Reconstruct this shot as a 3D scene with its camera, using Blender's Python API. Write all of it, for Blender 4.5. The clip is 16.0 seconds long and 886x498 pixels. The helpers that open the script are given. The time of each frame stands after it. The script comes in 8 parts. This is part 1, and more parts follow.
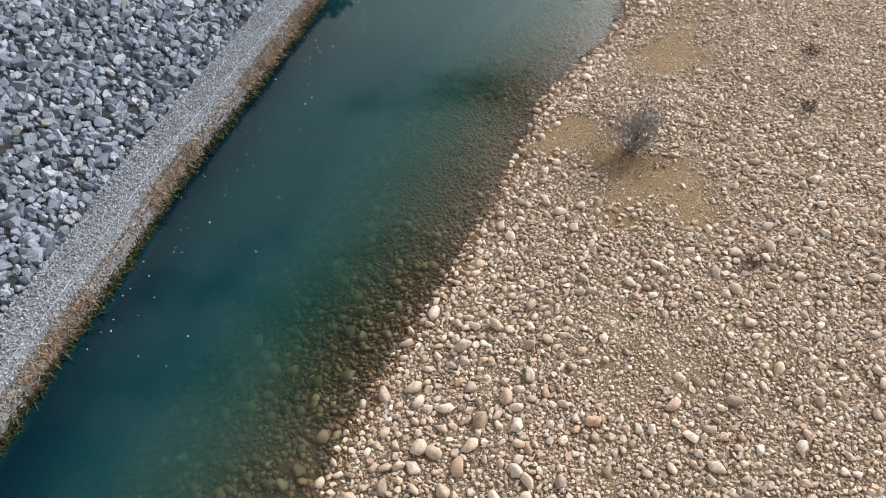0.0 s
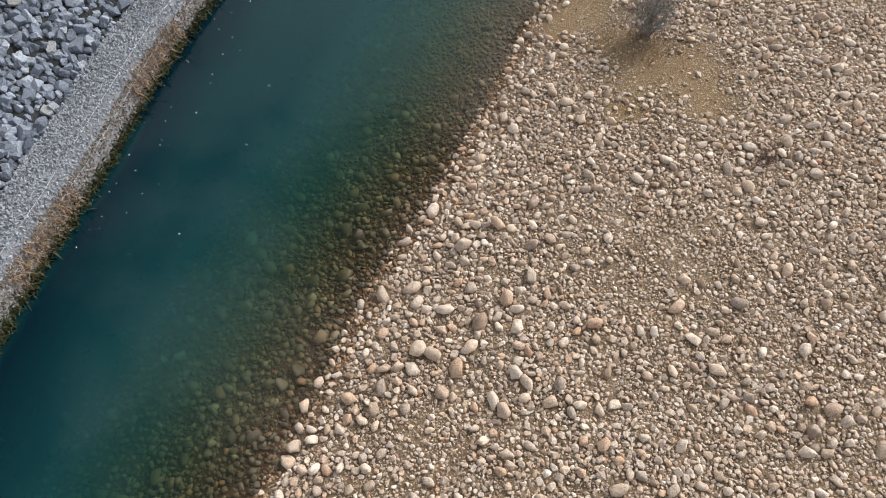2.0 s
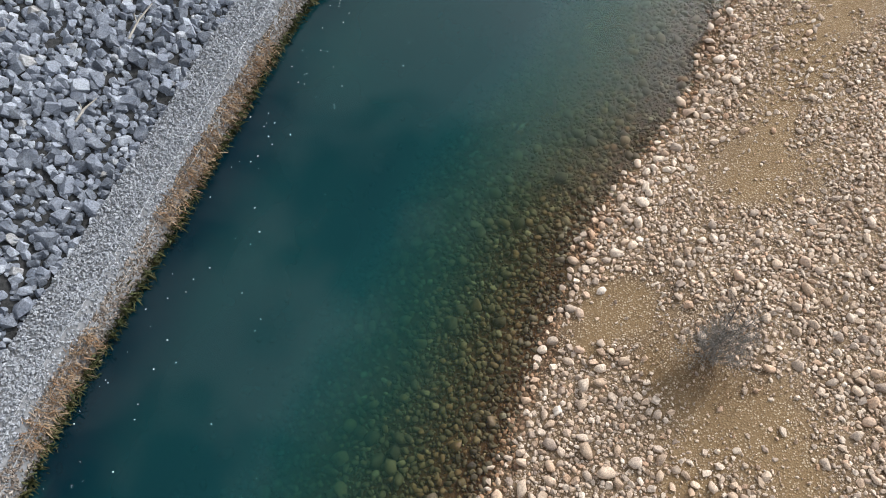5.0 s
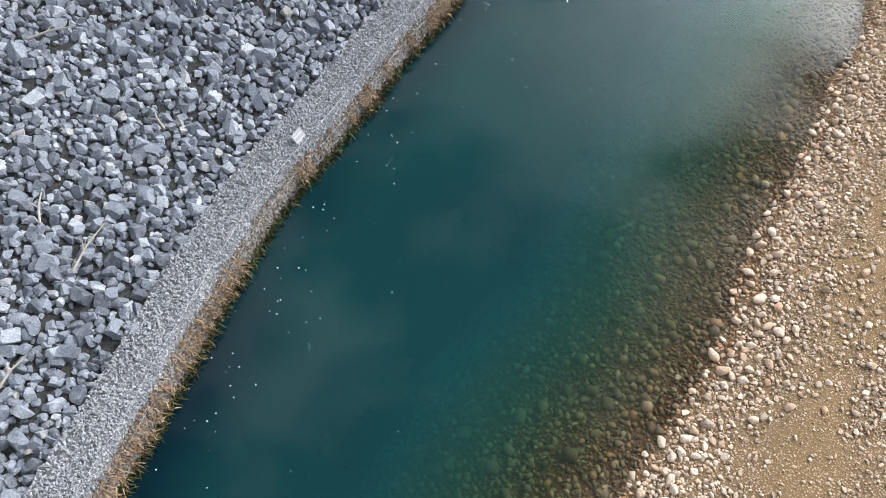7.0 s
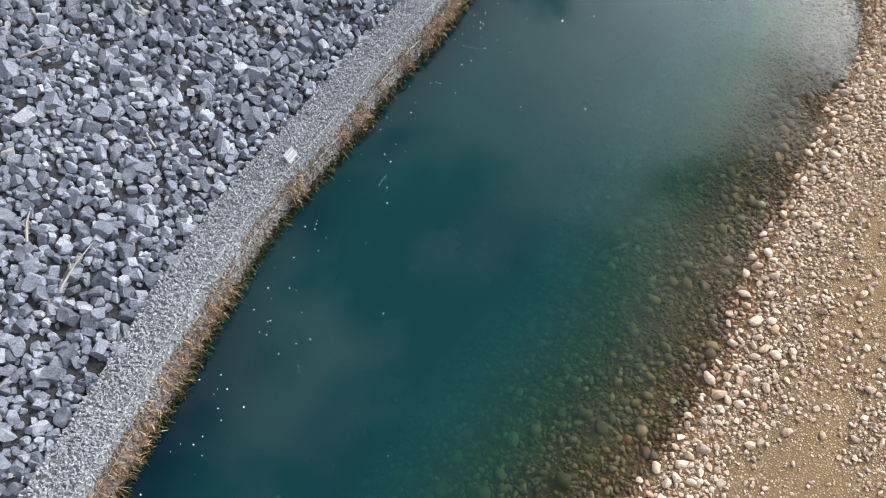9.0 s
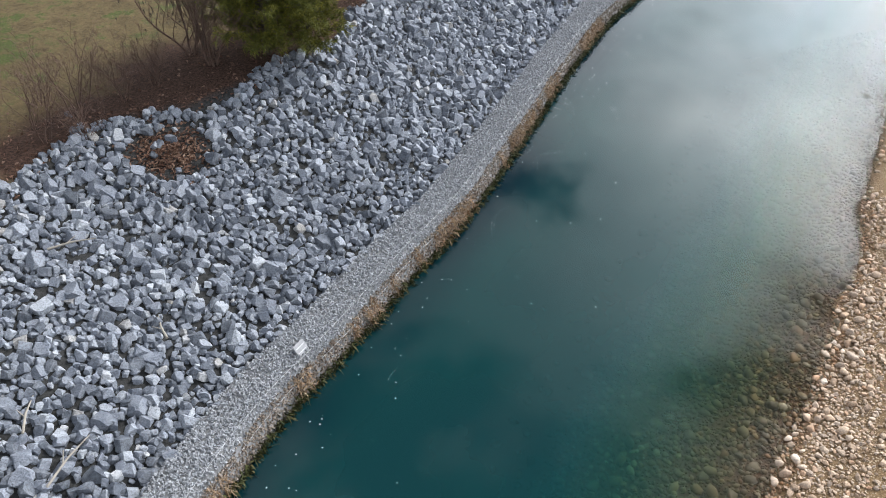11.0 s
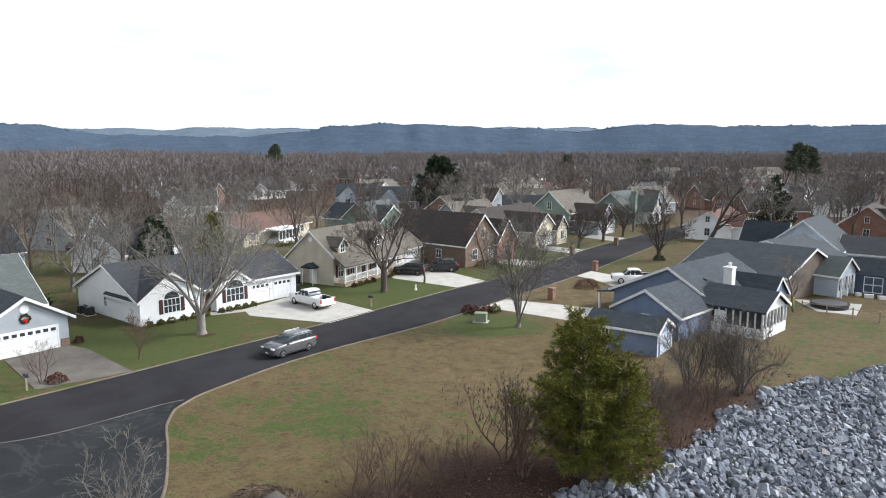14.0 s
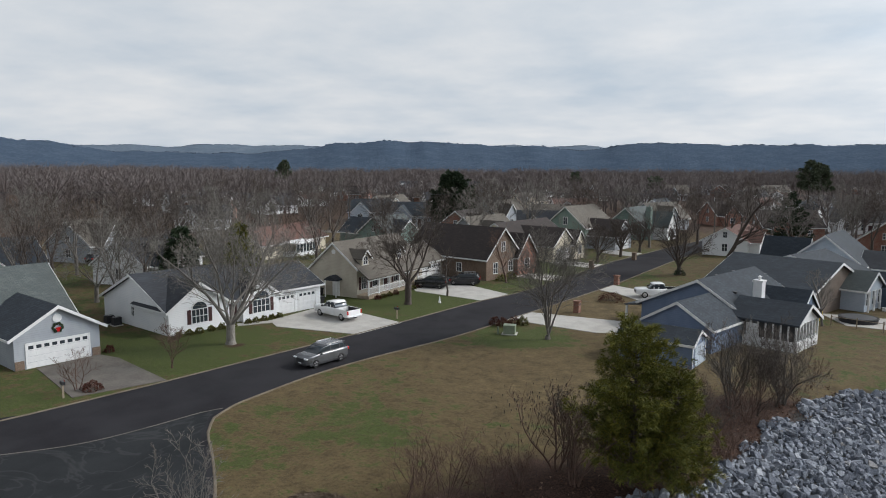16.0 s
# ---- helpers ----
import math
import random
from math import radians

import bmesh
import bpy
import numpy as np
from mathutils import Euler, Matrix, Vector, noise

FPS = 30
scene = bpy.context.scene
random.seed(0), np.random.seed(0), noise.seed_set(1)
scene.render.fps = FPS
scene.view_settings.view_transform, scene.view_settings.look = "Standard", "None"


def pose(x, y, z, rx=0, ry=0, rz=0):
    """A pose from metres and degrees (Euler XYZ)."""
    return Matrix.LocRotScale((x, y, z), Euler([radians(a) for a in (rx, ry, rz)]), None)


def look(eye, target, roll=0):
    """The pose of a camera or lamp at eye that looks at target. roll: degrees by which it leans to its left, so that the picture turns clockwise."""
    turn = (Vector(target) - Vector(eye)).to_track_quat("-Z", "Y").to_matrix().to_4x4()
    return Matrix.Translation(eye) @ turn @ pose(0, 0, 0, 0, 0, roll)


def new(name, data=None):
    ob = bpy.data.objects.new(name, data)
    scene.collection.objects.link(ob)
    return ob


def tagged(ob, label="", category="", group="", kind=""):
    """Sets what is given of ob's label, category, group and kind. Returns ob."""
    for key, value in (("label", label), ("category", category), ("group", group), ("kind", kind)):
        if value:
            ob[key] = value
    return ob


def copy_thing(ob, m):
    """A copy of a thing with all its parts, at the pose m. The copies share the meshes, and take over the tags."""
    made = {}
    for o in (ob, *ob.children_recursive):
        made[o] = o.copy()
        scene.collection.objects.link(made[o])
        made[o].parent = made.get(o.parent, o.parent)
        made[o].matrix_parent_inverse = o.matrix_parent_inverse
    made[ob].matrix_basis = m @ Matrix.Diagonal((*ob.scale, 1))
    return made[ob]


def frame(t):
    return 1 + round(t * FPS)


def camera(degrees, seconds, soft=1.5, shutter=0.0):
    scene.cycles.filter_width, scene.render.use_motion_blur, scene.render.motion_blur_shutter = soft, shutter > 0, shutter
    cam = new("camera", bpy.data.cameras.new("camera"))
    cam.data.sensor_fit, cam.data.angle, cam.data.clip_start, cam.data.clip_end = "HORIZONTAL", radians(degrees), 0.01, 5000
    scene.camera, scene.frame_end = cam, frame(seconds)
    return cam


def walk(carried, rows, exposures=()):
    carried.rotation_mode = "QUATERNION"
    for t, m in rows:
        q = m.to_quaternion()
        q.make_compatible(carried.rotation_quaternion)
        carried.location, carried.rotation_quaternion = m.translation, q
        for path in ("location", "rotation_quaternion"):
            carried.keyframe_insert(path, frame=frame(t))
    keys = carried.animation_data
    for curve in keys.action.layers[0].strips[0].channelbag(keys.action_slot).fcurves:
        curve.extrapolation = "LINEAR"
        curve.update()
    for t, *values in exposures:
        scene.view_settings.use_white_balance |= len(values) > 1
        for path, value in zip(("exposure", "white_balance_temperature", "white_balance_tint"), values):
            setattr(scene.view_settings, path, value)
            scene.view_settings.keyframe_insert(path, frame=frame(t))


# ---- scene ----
cam = camera(64.13, 16.0, soft=1.0)
# t, x, y, z, pitch, roll, yaw
ROWS = [
    (0, 3.99, -52.62, 22.64, -49.80, -0.14, -4.75),
    (0.1, 3.99, -52.52, 22.64, -54.40, -0.05, -4.80),
    (0.2, 3.99, -52.40, 22.64, -57.20, 0.0, -4.82),
    (0.3, 3.98, -52.30, 22.63, -58.55, 0.0, -4.84),
    (0.4, 3.98, -52.22, 22.63, -59.20, 0.02, -4.86),
    (0.5, 3.98, -52.17, 22.63, -59.45, 0.03, -4.87),
    (1, 4.00, -52.18, 22.45, -59.46, 0.05, -4.85),
    (1.5, 3.98, -52.11, 22.30, -59.55, 0.10, -4.92),
    (2, 4.08, -51.46, 22.19, -59.60, 0.03, -4.84),
    (2.5, 4.21, -50.14, 22.13, -59.69, 0.01, -4.74),
    (3, 4.42, -48.22, 22.14, -59.84, -0.05, -4.61),
    (3.5, 4.66, -45.96, 22.26, -60.18, -0.14, -4.45),
    (4, 4.91, -43.16, 22.33, -60.42, -0.10, -4.42),
    (4.5, 5.14, -39.99, 22.42, -60.66, -0.02, -4.50),
    (5, 5.45, -36.66, 22.43, -60.70, -0.07, -4.46),
    (5.2, 5.57, -35.28, 22.45, -60.67, -0.05, -4.45),
    (5.75, 5.93, -31.94, 22.63, -60.45, 0.0, -4.10),
    (6.25, 6.30, -29.25, 22.92, -60.10, 0.08, -3.45),
    (6.75, 6.66, -27.45, 23.20, -59.75, 0.13, -2.75),
    (7.3, 6.94, -26.72, 23.38, -59.50, 0.16, -2.30),
    (7.5, 7.01, -26.70, 23.37, -59.43, 0.16, -2.26),
    (8, 7.11, -26.70, 23.28, -59.41, 0.21, -2.30),
    (8.2, 7.14, -26.70, 23.24, -59.40, 0.21, -2.31),
    (8.75, 7.15, -26.69, 23.17, -58.90, 0.15, -2.28),
    (9.25, 7.16, -26.68, 23.12, -57.20, 0.08, -2.22),
    (9.8, 7.16, -26.68, 23.07, -53.70, 0.02, -2.12),
    (10.3, 7.20, -26.67, 23.04, -49.43, -0.04, -2.00),
    (10.5, 7.24, -26.66, 23.02, -47.43, -0.10, -1.80),
    (11, 7.22, -26.60, 23.00, -42.52, -0.12, -0.74),
    (11.5, 7.16, -26.58, 23.10, -37.35, -0.05, 5.36),
    (12, 7.15, -26.55, 23.20, -31.74, 0.0, 12.08),
    (12.5, 7.22, -26.55, 23.25, -25.88, -0.08, 17.44),
    (13, 7.28, -26.55, 23.30, -20.05, -0.13, 21.36),
    (13.5, 7.35, -26.54, 23.24, -14.14, -0.15, 24.98),
    (14, 7.38, -26.56, 22.62, -8.33, -0.08, 25.89),
    (14.5, 7.37, -26.56, 21.96, -6.83, -0.03, 25.94),
    (15, 7.14, -26.62, 21.84, -6.82, 0.02, 26.00),
    (15.5, 6.43, -26.97, 21.88, -6.86, 0.11, 26.02),
    (16, 5.09, -27.69, 22.02, -6.91, 0.19, 26.14),
]
walk(cam, [(t, pose(x, y, z, 90 + p, 0, yaw) @ pose(0, 0, 0, 0, 0, r)) for t, x, y, z, p, r, yaw in ROWS],
     exposures=[(0, -0.68), (1.5, -0.88), (3.0, -0.86), (5.0, -0.70), (7.5, -0.40), (11.0, -0.58), (12.0, -0.36), (13.6, -0.08), (14.0, -0.60), (14.5, -1.22), (16.0, -1.42)])

# ---- sky and sun ----
SUN_AZ, SUN_EL = 53.0, 37.0      # degrees east of +y, and above the horizon; the sun is veiled by cloud
world = bpy.data.worlds.new("sky")
scene.world = world
world.use_nodes = True
wt = world.node_tree
wt.nodes.clear()


def wnode(kind, **kw):
    n = wt.nodes.new(kind)
    for k, v in kw.items():
        n.inputs[k].default_value = v
    return n


sky = wt.nodes.new("ShaderNodeTexSky")
sky.sky_type, sky.sun_disc = "NISHITA", False
sky.sun_elevation, sky.sun_rotation = radians(SUN_EL), radians(SUN_AZ)
sky_bg = wnode("ShaderNodeBackground", Strength=0.14)
wt.links.new(sky.outputs[0], sky_bg.inputs[0])
coord = wt.nodes.new("ShaderNodeTexCoord")
sep = wt.nodes.new("ShaderNodeSeparateXYZ")
wt.links.new(coord.outputs["Generated"], sep.inputs[0])
lift = wt.nodes.new("ShaderNodeMath")
lift.operation = "MAXIMUM"
wt.links.new(sep.outputs[2], lift.inputs[0])
lift.inputs[1].default_value = 0.0
lift2 = wt.nodes.new("ShaderNodeMath")
lift2.operation = "ADD"
lift2.inputs[1].default_value = 0.16
wt.links.new(lift.outputs[0], lift2.inputs[0])
flat = wt.nodes.new("ShaderNodeVectorMath")
flat.operation = "DIVIDE"
wt.links.new(coord.outputs["Generated"], flat.inputs[0])
wt.links.new(lift2.outputs[0], flat.inputs[1])
cl1 = wnode("ShaderNodeTexNoise", Scale=2.7, Detail=8.0, Roughness=0.55, Distortion=0.15)
wt.links.new(flat.outputs[0], cl1.inputs["Vector"])
ramp = wt.nodes.new("ShaderNodeValToRGB")
ramp.color_ramp.elements[0].position, ramp.color_ramp.elements[1].position = 0.36, 0.62
ramp.color_ramp.elements[0].color, ramp.color_ramp.elements[1].color = (0.06, 0.06, 0.06, 1), (1, 1, 1, 1)
cl2 = wnode("ShaderNodeTexNoise", Scale=1.3, Detail=6.0, Roughness=0.55)
wt.links.new(flat.outputs[0], cl2.inputs["Vector"])
shade = wt.nodes.new("ShaderNodeValToRGB")
shade.color_ramp.elements[0].position, shade.color_ramp.elements[1].position = 0.3, 0.7
shade.color_ramp.elements[0].color, shade.color_ramp.elements[1].color = (1.32, 1.52, 1.74, 1), (1.95, 2.0, 2.06, 1)
wt.links.new(cl2.outputs[0], shade.inputs[0])
# the cloud shines round the veiled sun
_a, _e = radians(SUN_AZ), radians(SUN_EL)
SUN_WAY = (math.sin(_a) * math.cos(_e), math.cos(_a) * math.cos(_e), math.sin(_e))
toward = wt.nodes.new("ShaderNodeVectorMath")
toward.operation = "DOT_PRODUCT"
toward.inputs[1].default_value = SUN_WAY
wt.links.new(coord.outputs["Generated"], toward.inputs[0])


def wmath(op, a, b):
    n = wt.nodes.new("ShaderNodeMath")
    n.operation = op
    for i, v in enumerate((a, b)):
        if isinstance(v, (int, float)):
            n.inputs[i].default_value = v
        else:
            wt.links.new(v, n.inputs[i])
    return n.outputs[0]


aim = wmath("MAXIMUM", toward.outputs["Value"], 0.0)
# the cloud is closed towards the horizon and the sun, and breaks up overhead
cover = wmath("ADD", wmath("MULTIPLY", wmath("SUBTRACT", cl1.outputs[0], 0.5), 2.6), wmath("SUBTRACT", 1.33, lift.outputs[0]))
cover = wmath("ADD", cover, wmath("MULTIPLY", wmath("POWER", aim, 4.0), 0.08))
wt.links.new(cover, ramp.inputs[0])
# the bright bank lies low, under the veiled sun
bank_low = wmath("MINIMUM", wmath("MULTIPLY", wmath("MAXIMUM", wmath("SUBTRACT", 0.82, lift.outputs[0]), 0.0), 3.2), 1.0)
glow = wmath("MULTIPLY", wmath("MULTIPLY", wmath("POWER", aim, 10.0), bank_low), wmath("MULTIPLY", cl1.outputs[0], 25.0))
bright = wmath("ADD", wmath("ADD", glow, wmath("MULTIPLY", wmath("POWER", aim, 2.0), 0.30)), 1.0)
cloud_bg = wnode("ShaderNodeBackground", Strength=1.0)
wt.links.new(shade.outputs[0], cloud_bg.inputs[0])
wt.links.new(bright, cloud_bg.inputs[1])
sky_mix = wt.nodes.new("ShaderNodeMixShader")
wt.links.new(ramp.outputs[0], sky_mix.inputs[0])
wt.links.new(sky_bg.outputs[0], sky_mix.inputs[1])
wt.links.new(cloud_bg.outputs[0], sky_mix.inputs[2])
w_out = wt.nodes.new("ShaderNodeOutputWorld")
wt.links.new(sky_mix.outputs[0], w_out.inputs[0])

sun_data = bpy.data.lights.new("sun", "SUN")
sun_data.energy, sun_data.angle, sun_data.color = 4.7, radians(4), (1.0, 0.93, 0.83)
sun = new("sun", sun_data)
sun.matrix_world = look((0, 0, 0), tuple(-v for v in SUN_WAY))


# ---- materials ----
class Nodes:
    """A short hand for building one node material."""

    def __init__(self, name):
        self.mat = bpy.data.materials.new(name)
        self.mat.use_nodes = True
        self.t = self.mat.node_tree
        self.t.nodes.clear()
        self.out = self.t.nodes.new("ShaderNodeOutputMaterial")

    def n(self, kind, links=(), **kw):
        node = self.t.nodes.new(kind)
        for k, v in kw.items():
            node.inputs[k].default_value = v
        for sock, src in dict(links).items():
            self.t.links.new(src, node.inputs[sock])
        return node

    def math(self, op, a, b=None, clamp=False):
        node = self.t.nodes.new("ShaderNodeMath")
        node.operation, node.use_clamp = op, clamp
        for i, v in enumerate((a, b)):
            if v is None:
                continue
            if isinstance(v, (int, float)):
                node.inputs[i].default_value = v
            else:
                self.t.links.new(v, node.inputs[i])
        return node.outputs[0]

    def mix(self, fac, a, b, blend="MIX"):
        node = self.t.nodes.new("ShaderNodeMix")
        node.data_type, node.blend_type = "RGBA", blend
        for i, v in ((0, fac), (6, a), (7, b)):
            if isinstance(v, (int, float)):
                node.inputs[i].default_value = v
            elif isinstance(v, tuple):
                node.inputs[i].default_value = (*v, 1) if len(v) == 3 else v
            else:
                self.t.links.new(v, node.inputs[i])
        return node.outputs[2]

    def ramp(self, src, stops):
        node = self.t.nodes.new("ShaderNodeValToRGB")
        el = node.color_ramp.elements
        while len(el) < len(stops):
            el.new(0.5)
        for e, (p, c) in zip(el, stops):
            e.position = p
            e.color = (c, c, c, 1) if isinstance(c, (int, float)) else (*c, 1)
        self.t.links.new(src, node.inputs[0])
        return node.outputs[0]

    def noise(self, scale, detail=4.0, rough=0.55, vec=None, dist=0.0):
        if vec is None:
            vec = self.coord()
        return self.n("ShaderNodeTexNoise", {"Vector": vec}, Scale=scale, Detail=detail, Roughness=rough, Distortion=dist).outputs[0]

    def coord(self, which="Object"):
        return self.n("ShaderNodeTexCoord").outputs[which]

    def world(self):
        return self.n("ShaderNodeNewGeometry").outputs["Position"]

    def attr(self, name):
        node = self.n("ShaderNodeAttribute")
        node.attribute_name = name
        return node.outputs["Fac"]

    def chance(self):
        a = self.n("ShaderNodeNewGeometry").outputs["Random Per Island"]
        b = self.n("ShaderNodeObjectInfo").outputs["Random"]
        return self.math("FRACT", self.math("ADD", a, b))

    def finish(self, color, rough=0.8, bump=None, strength=0.3, distance=0.02, metal=0.0, spec=0.35, **kw):
        p = self.n("ShaderNodeBsdfPrincipled", **kw)
        p.inputs["Metallic"].default_value = metal
        p.inputs["Specular IOR Level"].default_value = spec
        for sock, v in (("Base Color", color), ("Roughness", rough)):
            if isinstance(v, tuple):
                p.inputs[sock].default_value = (*v, 1)
            elif isinstance(v, (int, float)):
                p.inputs[sock].default_value = v
            else:
                self.t.links.new(v, p.inputs[sock])
        if bump is not None:
            bn = self.n("ShaderNodeBump", {"Height": bump}, Strength=strength, Distance=distance)
            self.t.links.new(bn.outputs[0], p.inputs["Normal"])
        self.t.links.new(p.outputs[0], self.out.inputs[0])
        return self.mat


def plain(name, c1, c2, scale=3.0, rough=0.7, bump=0.15, metal=0.0, spec=0.35, dist=0.01):
    """A surface of two close colours, mottled at two scales."""
    m = Nodes(name)
    big, fine = m.noise(scale, 5), m.noise(scale * 9, 4)
    f = m.math("ADD", m.math("MULTIPLY", big, 0.65), m.math("MULTIPLY", fine, 0.35))
    return m.finish(m.mix(m.ramp(f, [(0.35, 0.0), (0.65, 1.0)]), c1, c2), rough, fine, bump, dist, metal, spec)


def stone_mat(name, stops, grain=8.0, rough=0.85, bump=0.4, lichen=None, veins=0.45, relief=0.03):
    """Loose stone: the colour differs from piece to piece, with grain and blotches on each."""
    m = Nodes(name)
    base = m.ramp(m.chance(), stops)
    vec = m.world()
    blotch, fine = m.noise(grain * 0.5, 4, 0.6, vec), m.noise(grain * 4, 4, 0.6, vec)
    col = m.mix(m.ramp(blotch, [(0.35, 0.0), (0.7, veins)]), base, lichen or (0.5, 0.46, 0.4))
    col = m.mix(m.ramp(fine, [(0.32, 0.75), (0.58, 0.0)]), col, m.mix(0.65, col, (0.04, 0.037, 0.035)))
    return m.finish(col, rough, m.math("ADD", blotch, m.math("MULTIPLY", fine, 0.6)), bump, relief, 0, 0.3)


def siding_mat(name, c1, c2, lap=0.18):
    """Lap siding: level boards whose lower edges stand proud."""
    m = Nodes(name)
    z = m.n("ShaderNodeSeparateXYZ", {0: m.coord()}).outputs[2]
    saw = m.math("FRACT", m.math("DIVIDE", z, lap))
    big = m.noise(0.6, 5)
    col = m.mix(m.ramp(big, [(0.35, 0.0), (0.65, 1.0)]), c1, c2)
    # the lap's shade line is drawn as a dark strip at each lower edge
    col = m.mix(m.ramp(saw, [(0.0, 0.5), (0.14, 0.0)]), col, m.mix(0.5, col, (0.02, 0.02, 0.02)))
    return m.finish(col, 0.6, m.math("SUBTRACT", 1.0, saw), 0.6, 0.02)


def shingle_mat(name, c1, c2, c3):
    m = Nodes(name)
    br = m.n("ShaderNodeTexBrick", {"Vector": m.coord("UV")}, Scale=1.0)
    br.inputs["Brick Width"].default_value, br.inputs["Row Height"].default_value = 0.5, 0.16
    br.inputs["Mortar Size"].default_value = 0.012
    for k, c in (("Color1", c1), ("Color2", c2), ("Mortar", tuple(v * 0.5 for v in c1))):
        br.inputs[k].default_value = (*c, 1)
    stain = m.noise(0.5, 5)
    col = m.mix(m.ramp(stain, [(0.38, 0.0), (0.68, 0.7)]), br.outputs[0], c3)
    fine = m.noise(14, 3)
    col = m.mix(m.ramp(fine, [(0.35, 0.35), (0.6, 0.0)]), col, (0.02, 0.02, 0.02))
    return m.finish(col, 0.9, m.math("ADD", br.outputs["Fac"], m.math("MULTIPLY", fine, -0.6)), -0.5, 0.02)


def brick_mat(name, c1, c2, mortar):
    m = Nodes(name)
    br = m.n("ShaderNodeTexBrick", {"Vector": m.coord("UV")}, Scale=1.0)
    br.inputs["Brick Width"].default_value, br.inputs["Row Height"].default_value = 0.22, 0.075
    br.inputs["Mortar Size"].default_value = 0.008
    for k, c in (("Color1", c1), ("Color2", c2), ("Mortar", mortar)):
        br.inputs[k].default_value = (*c, 1)
    return m.finish(m.mix(m.ramp(m.noise(0.8, 5), [(0.35, 0.0), (0.7, 0.5)]), br.outputs[0], tuple(v * 0.6 for v in c1)), 0.85,
                    br.outputs["Fac"], -0.4, 0.01)


def bark_mat(name, c1, c2):
    m = Nodes(name)
    vec = m.n("ShaderNodeMapping", {"Vector": m.coord()})
    vec.inputs["Scale"].default_value = (6, 6, 1.2)
    f = m.noise(3, 5, 0.6, vec.outputs[0])
    return m.finish(m.mix(m.ramp(f, [(0.35, 0.0), (0.65, 1.0)]), c1, c2), 0.9, f, 0.6, 0.03)


def leaf_mat(name, c1, c2, c3):
    m = Nodes(name)
    col = m.ramp(m.chance(), [(0.0, c1), (0.55, c2), (1.0, c3)])
    return m.finish(m.mix(m.ramp(m.noise(0.9, 3), [(0.35, 0.0), (0.65, 0.6)]), col, c1), 0.75, None, spec=0.2)


def ground_mat():
    m = Nodes("ground_cover")
    vec = m.world()
    n_big, n_mid, n_fine = m.noise(0.09, 5, 0.6, vec), m.noise(0.8, 6, 0.65, vec), m.noise(9, 5, 0.7, vec)
    n_grain = m.noise(45, 3, 0.7, vec)
    straw = m.mix(m.ramp(n_mid, [(0.35, 0.0), (0.65, 1.0)]), (0.078, 0.056, 0.027), (0.146, 0.107, 0.054))
    green = m.mix(n_fine, (0.034, 0.050, 0.012), (0.078, 0.098, 0.026))
    gfac = m.math("ADD", m.attr("green"), m.math("MULTIPLY", m.math("SUBTRACT", n_mid, 0.5), 1.7))
    gfac = m.math("ADD", gfac, m.math("MULTIPLY", m.math("SUBTRACT", n_big, 0.5), 1.2))
    gfac = m.math("ADD", gfac, m.math("MULTIPLY", m.math("SUBTRACT", n_fine, 0.5), 0.7))
    col = m.mix(m.ramp(gfac, [(0.44, 0.0), (0.62, 1.0)]), straw, green)
    col = m.mix(m.ramp(m.noise(5, 6, 0.8, vec), [(0.38, 0.75), (0.56, 0.0)]), col, m.mix(0.7, col, (0.018, 0.014, 0.008)))
    col = m.mix(m.ramp(m.noise(16, 3, 0.7, vec), [(0.55, 0.0), (0.72, 0.5)]), col, (0.24, 0.20, 0.13))
    litter = m.mix(m.ramp(n_fine, [(0.4, 0.0), (0.6, 1.0)]), (0.022, 0.013, 0.010), (0.074, 0.041, 0.029))
    lfac = m.math("ADD", m.attr("litter"), m.math("MULTIPLY", m.math("SUBTRACT", n_mid, 0.5), 0.9))
    col = m.mix(m.ramp(lfac, [(0.35, 0.0), (0.65, 1.0)]), col, litter)
    sand = m.mix(m.ramp(n_mid, [(0.3, 0.0), (0.7, 1.0)]), (0.100, 0.063, 0.037), (0.220, 0.155, 0.097))
    sand = m.mix(m.ramp(m.math("ADD", m.attr("ochre"), m.math("MULTIPLY", m.math("SUBTRACT", n_mid, 0.5), 0.8)), [(0.3, 0.0), (0.75, 0.85)]), sand, m.mix(n_fine, (0.130, 0.080, 0.038), (0.225, 0.150, 0.080)))
    vor = m.n("ShaderNodeTexVoronoi", {"Vector": vec}, Scale=13.0)
    peb = m.ramp(vor.outputs["Distance"], [(0.0, 1.0), (0.62, 0.0)])
    pebcol = m.mix(m.n("ShaderNodeSeparateColor", {0: vor.outputs["Color"]}).outputs[0], (0.20, 0.130, 0.075), (0.46, 0.37, 0.265))
    sand = m.mix(m.ramp(m.math("MULTIPLY", peb, m.ramp(n_mid, [(0.3, 1.0), (0.7, 0.4)])), [(0.22, 0.0), (0.42, 0.95)]), sand, pebcol)
    col = m.mix(m.attr("gravel"), col, sand)
    wet = m.mix(m.ramp(n_fine, [(0.35, 0.0), (0.65, 1.0)]), (0.040, 0.023, 0.013), (0.095, 0.055, 0.032))
    col = m.mix(m.attr("bed"), col, wet)
    # near-black bank colour stands in for the shade deep between riprap stones
    gap_shade = m.mix(m.ramp(n_fine, [(0.35, 0.0), (0.65, 1.0)]), (0.015, 0.015, 0.015), (0.05, 0.05, 0.05))
    col = m.mix(m.attr("bank"), col, gap_shade)
    h = m.math("ADD", m.math("MULTIPLY", n_fine, 0.7), m.math("ADD", n_grain, m.math("MULTIPLY", m.math("MULTIPLY", peb, m.attr("gravel")), 1.2)))
    return m.finish(col, 0.95, h, 0.5, 0.05, spec=0.15)


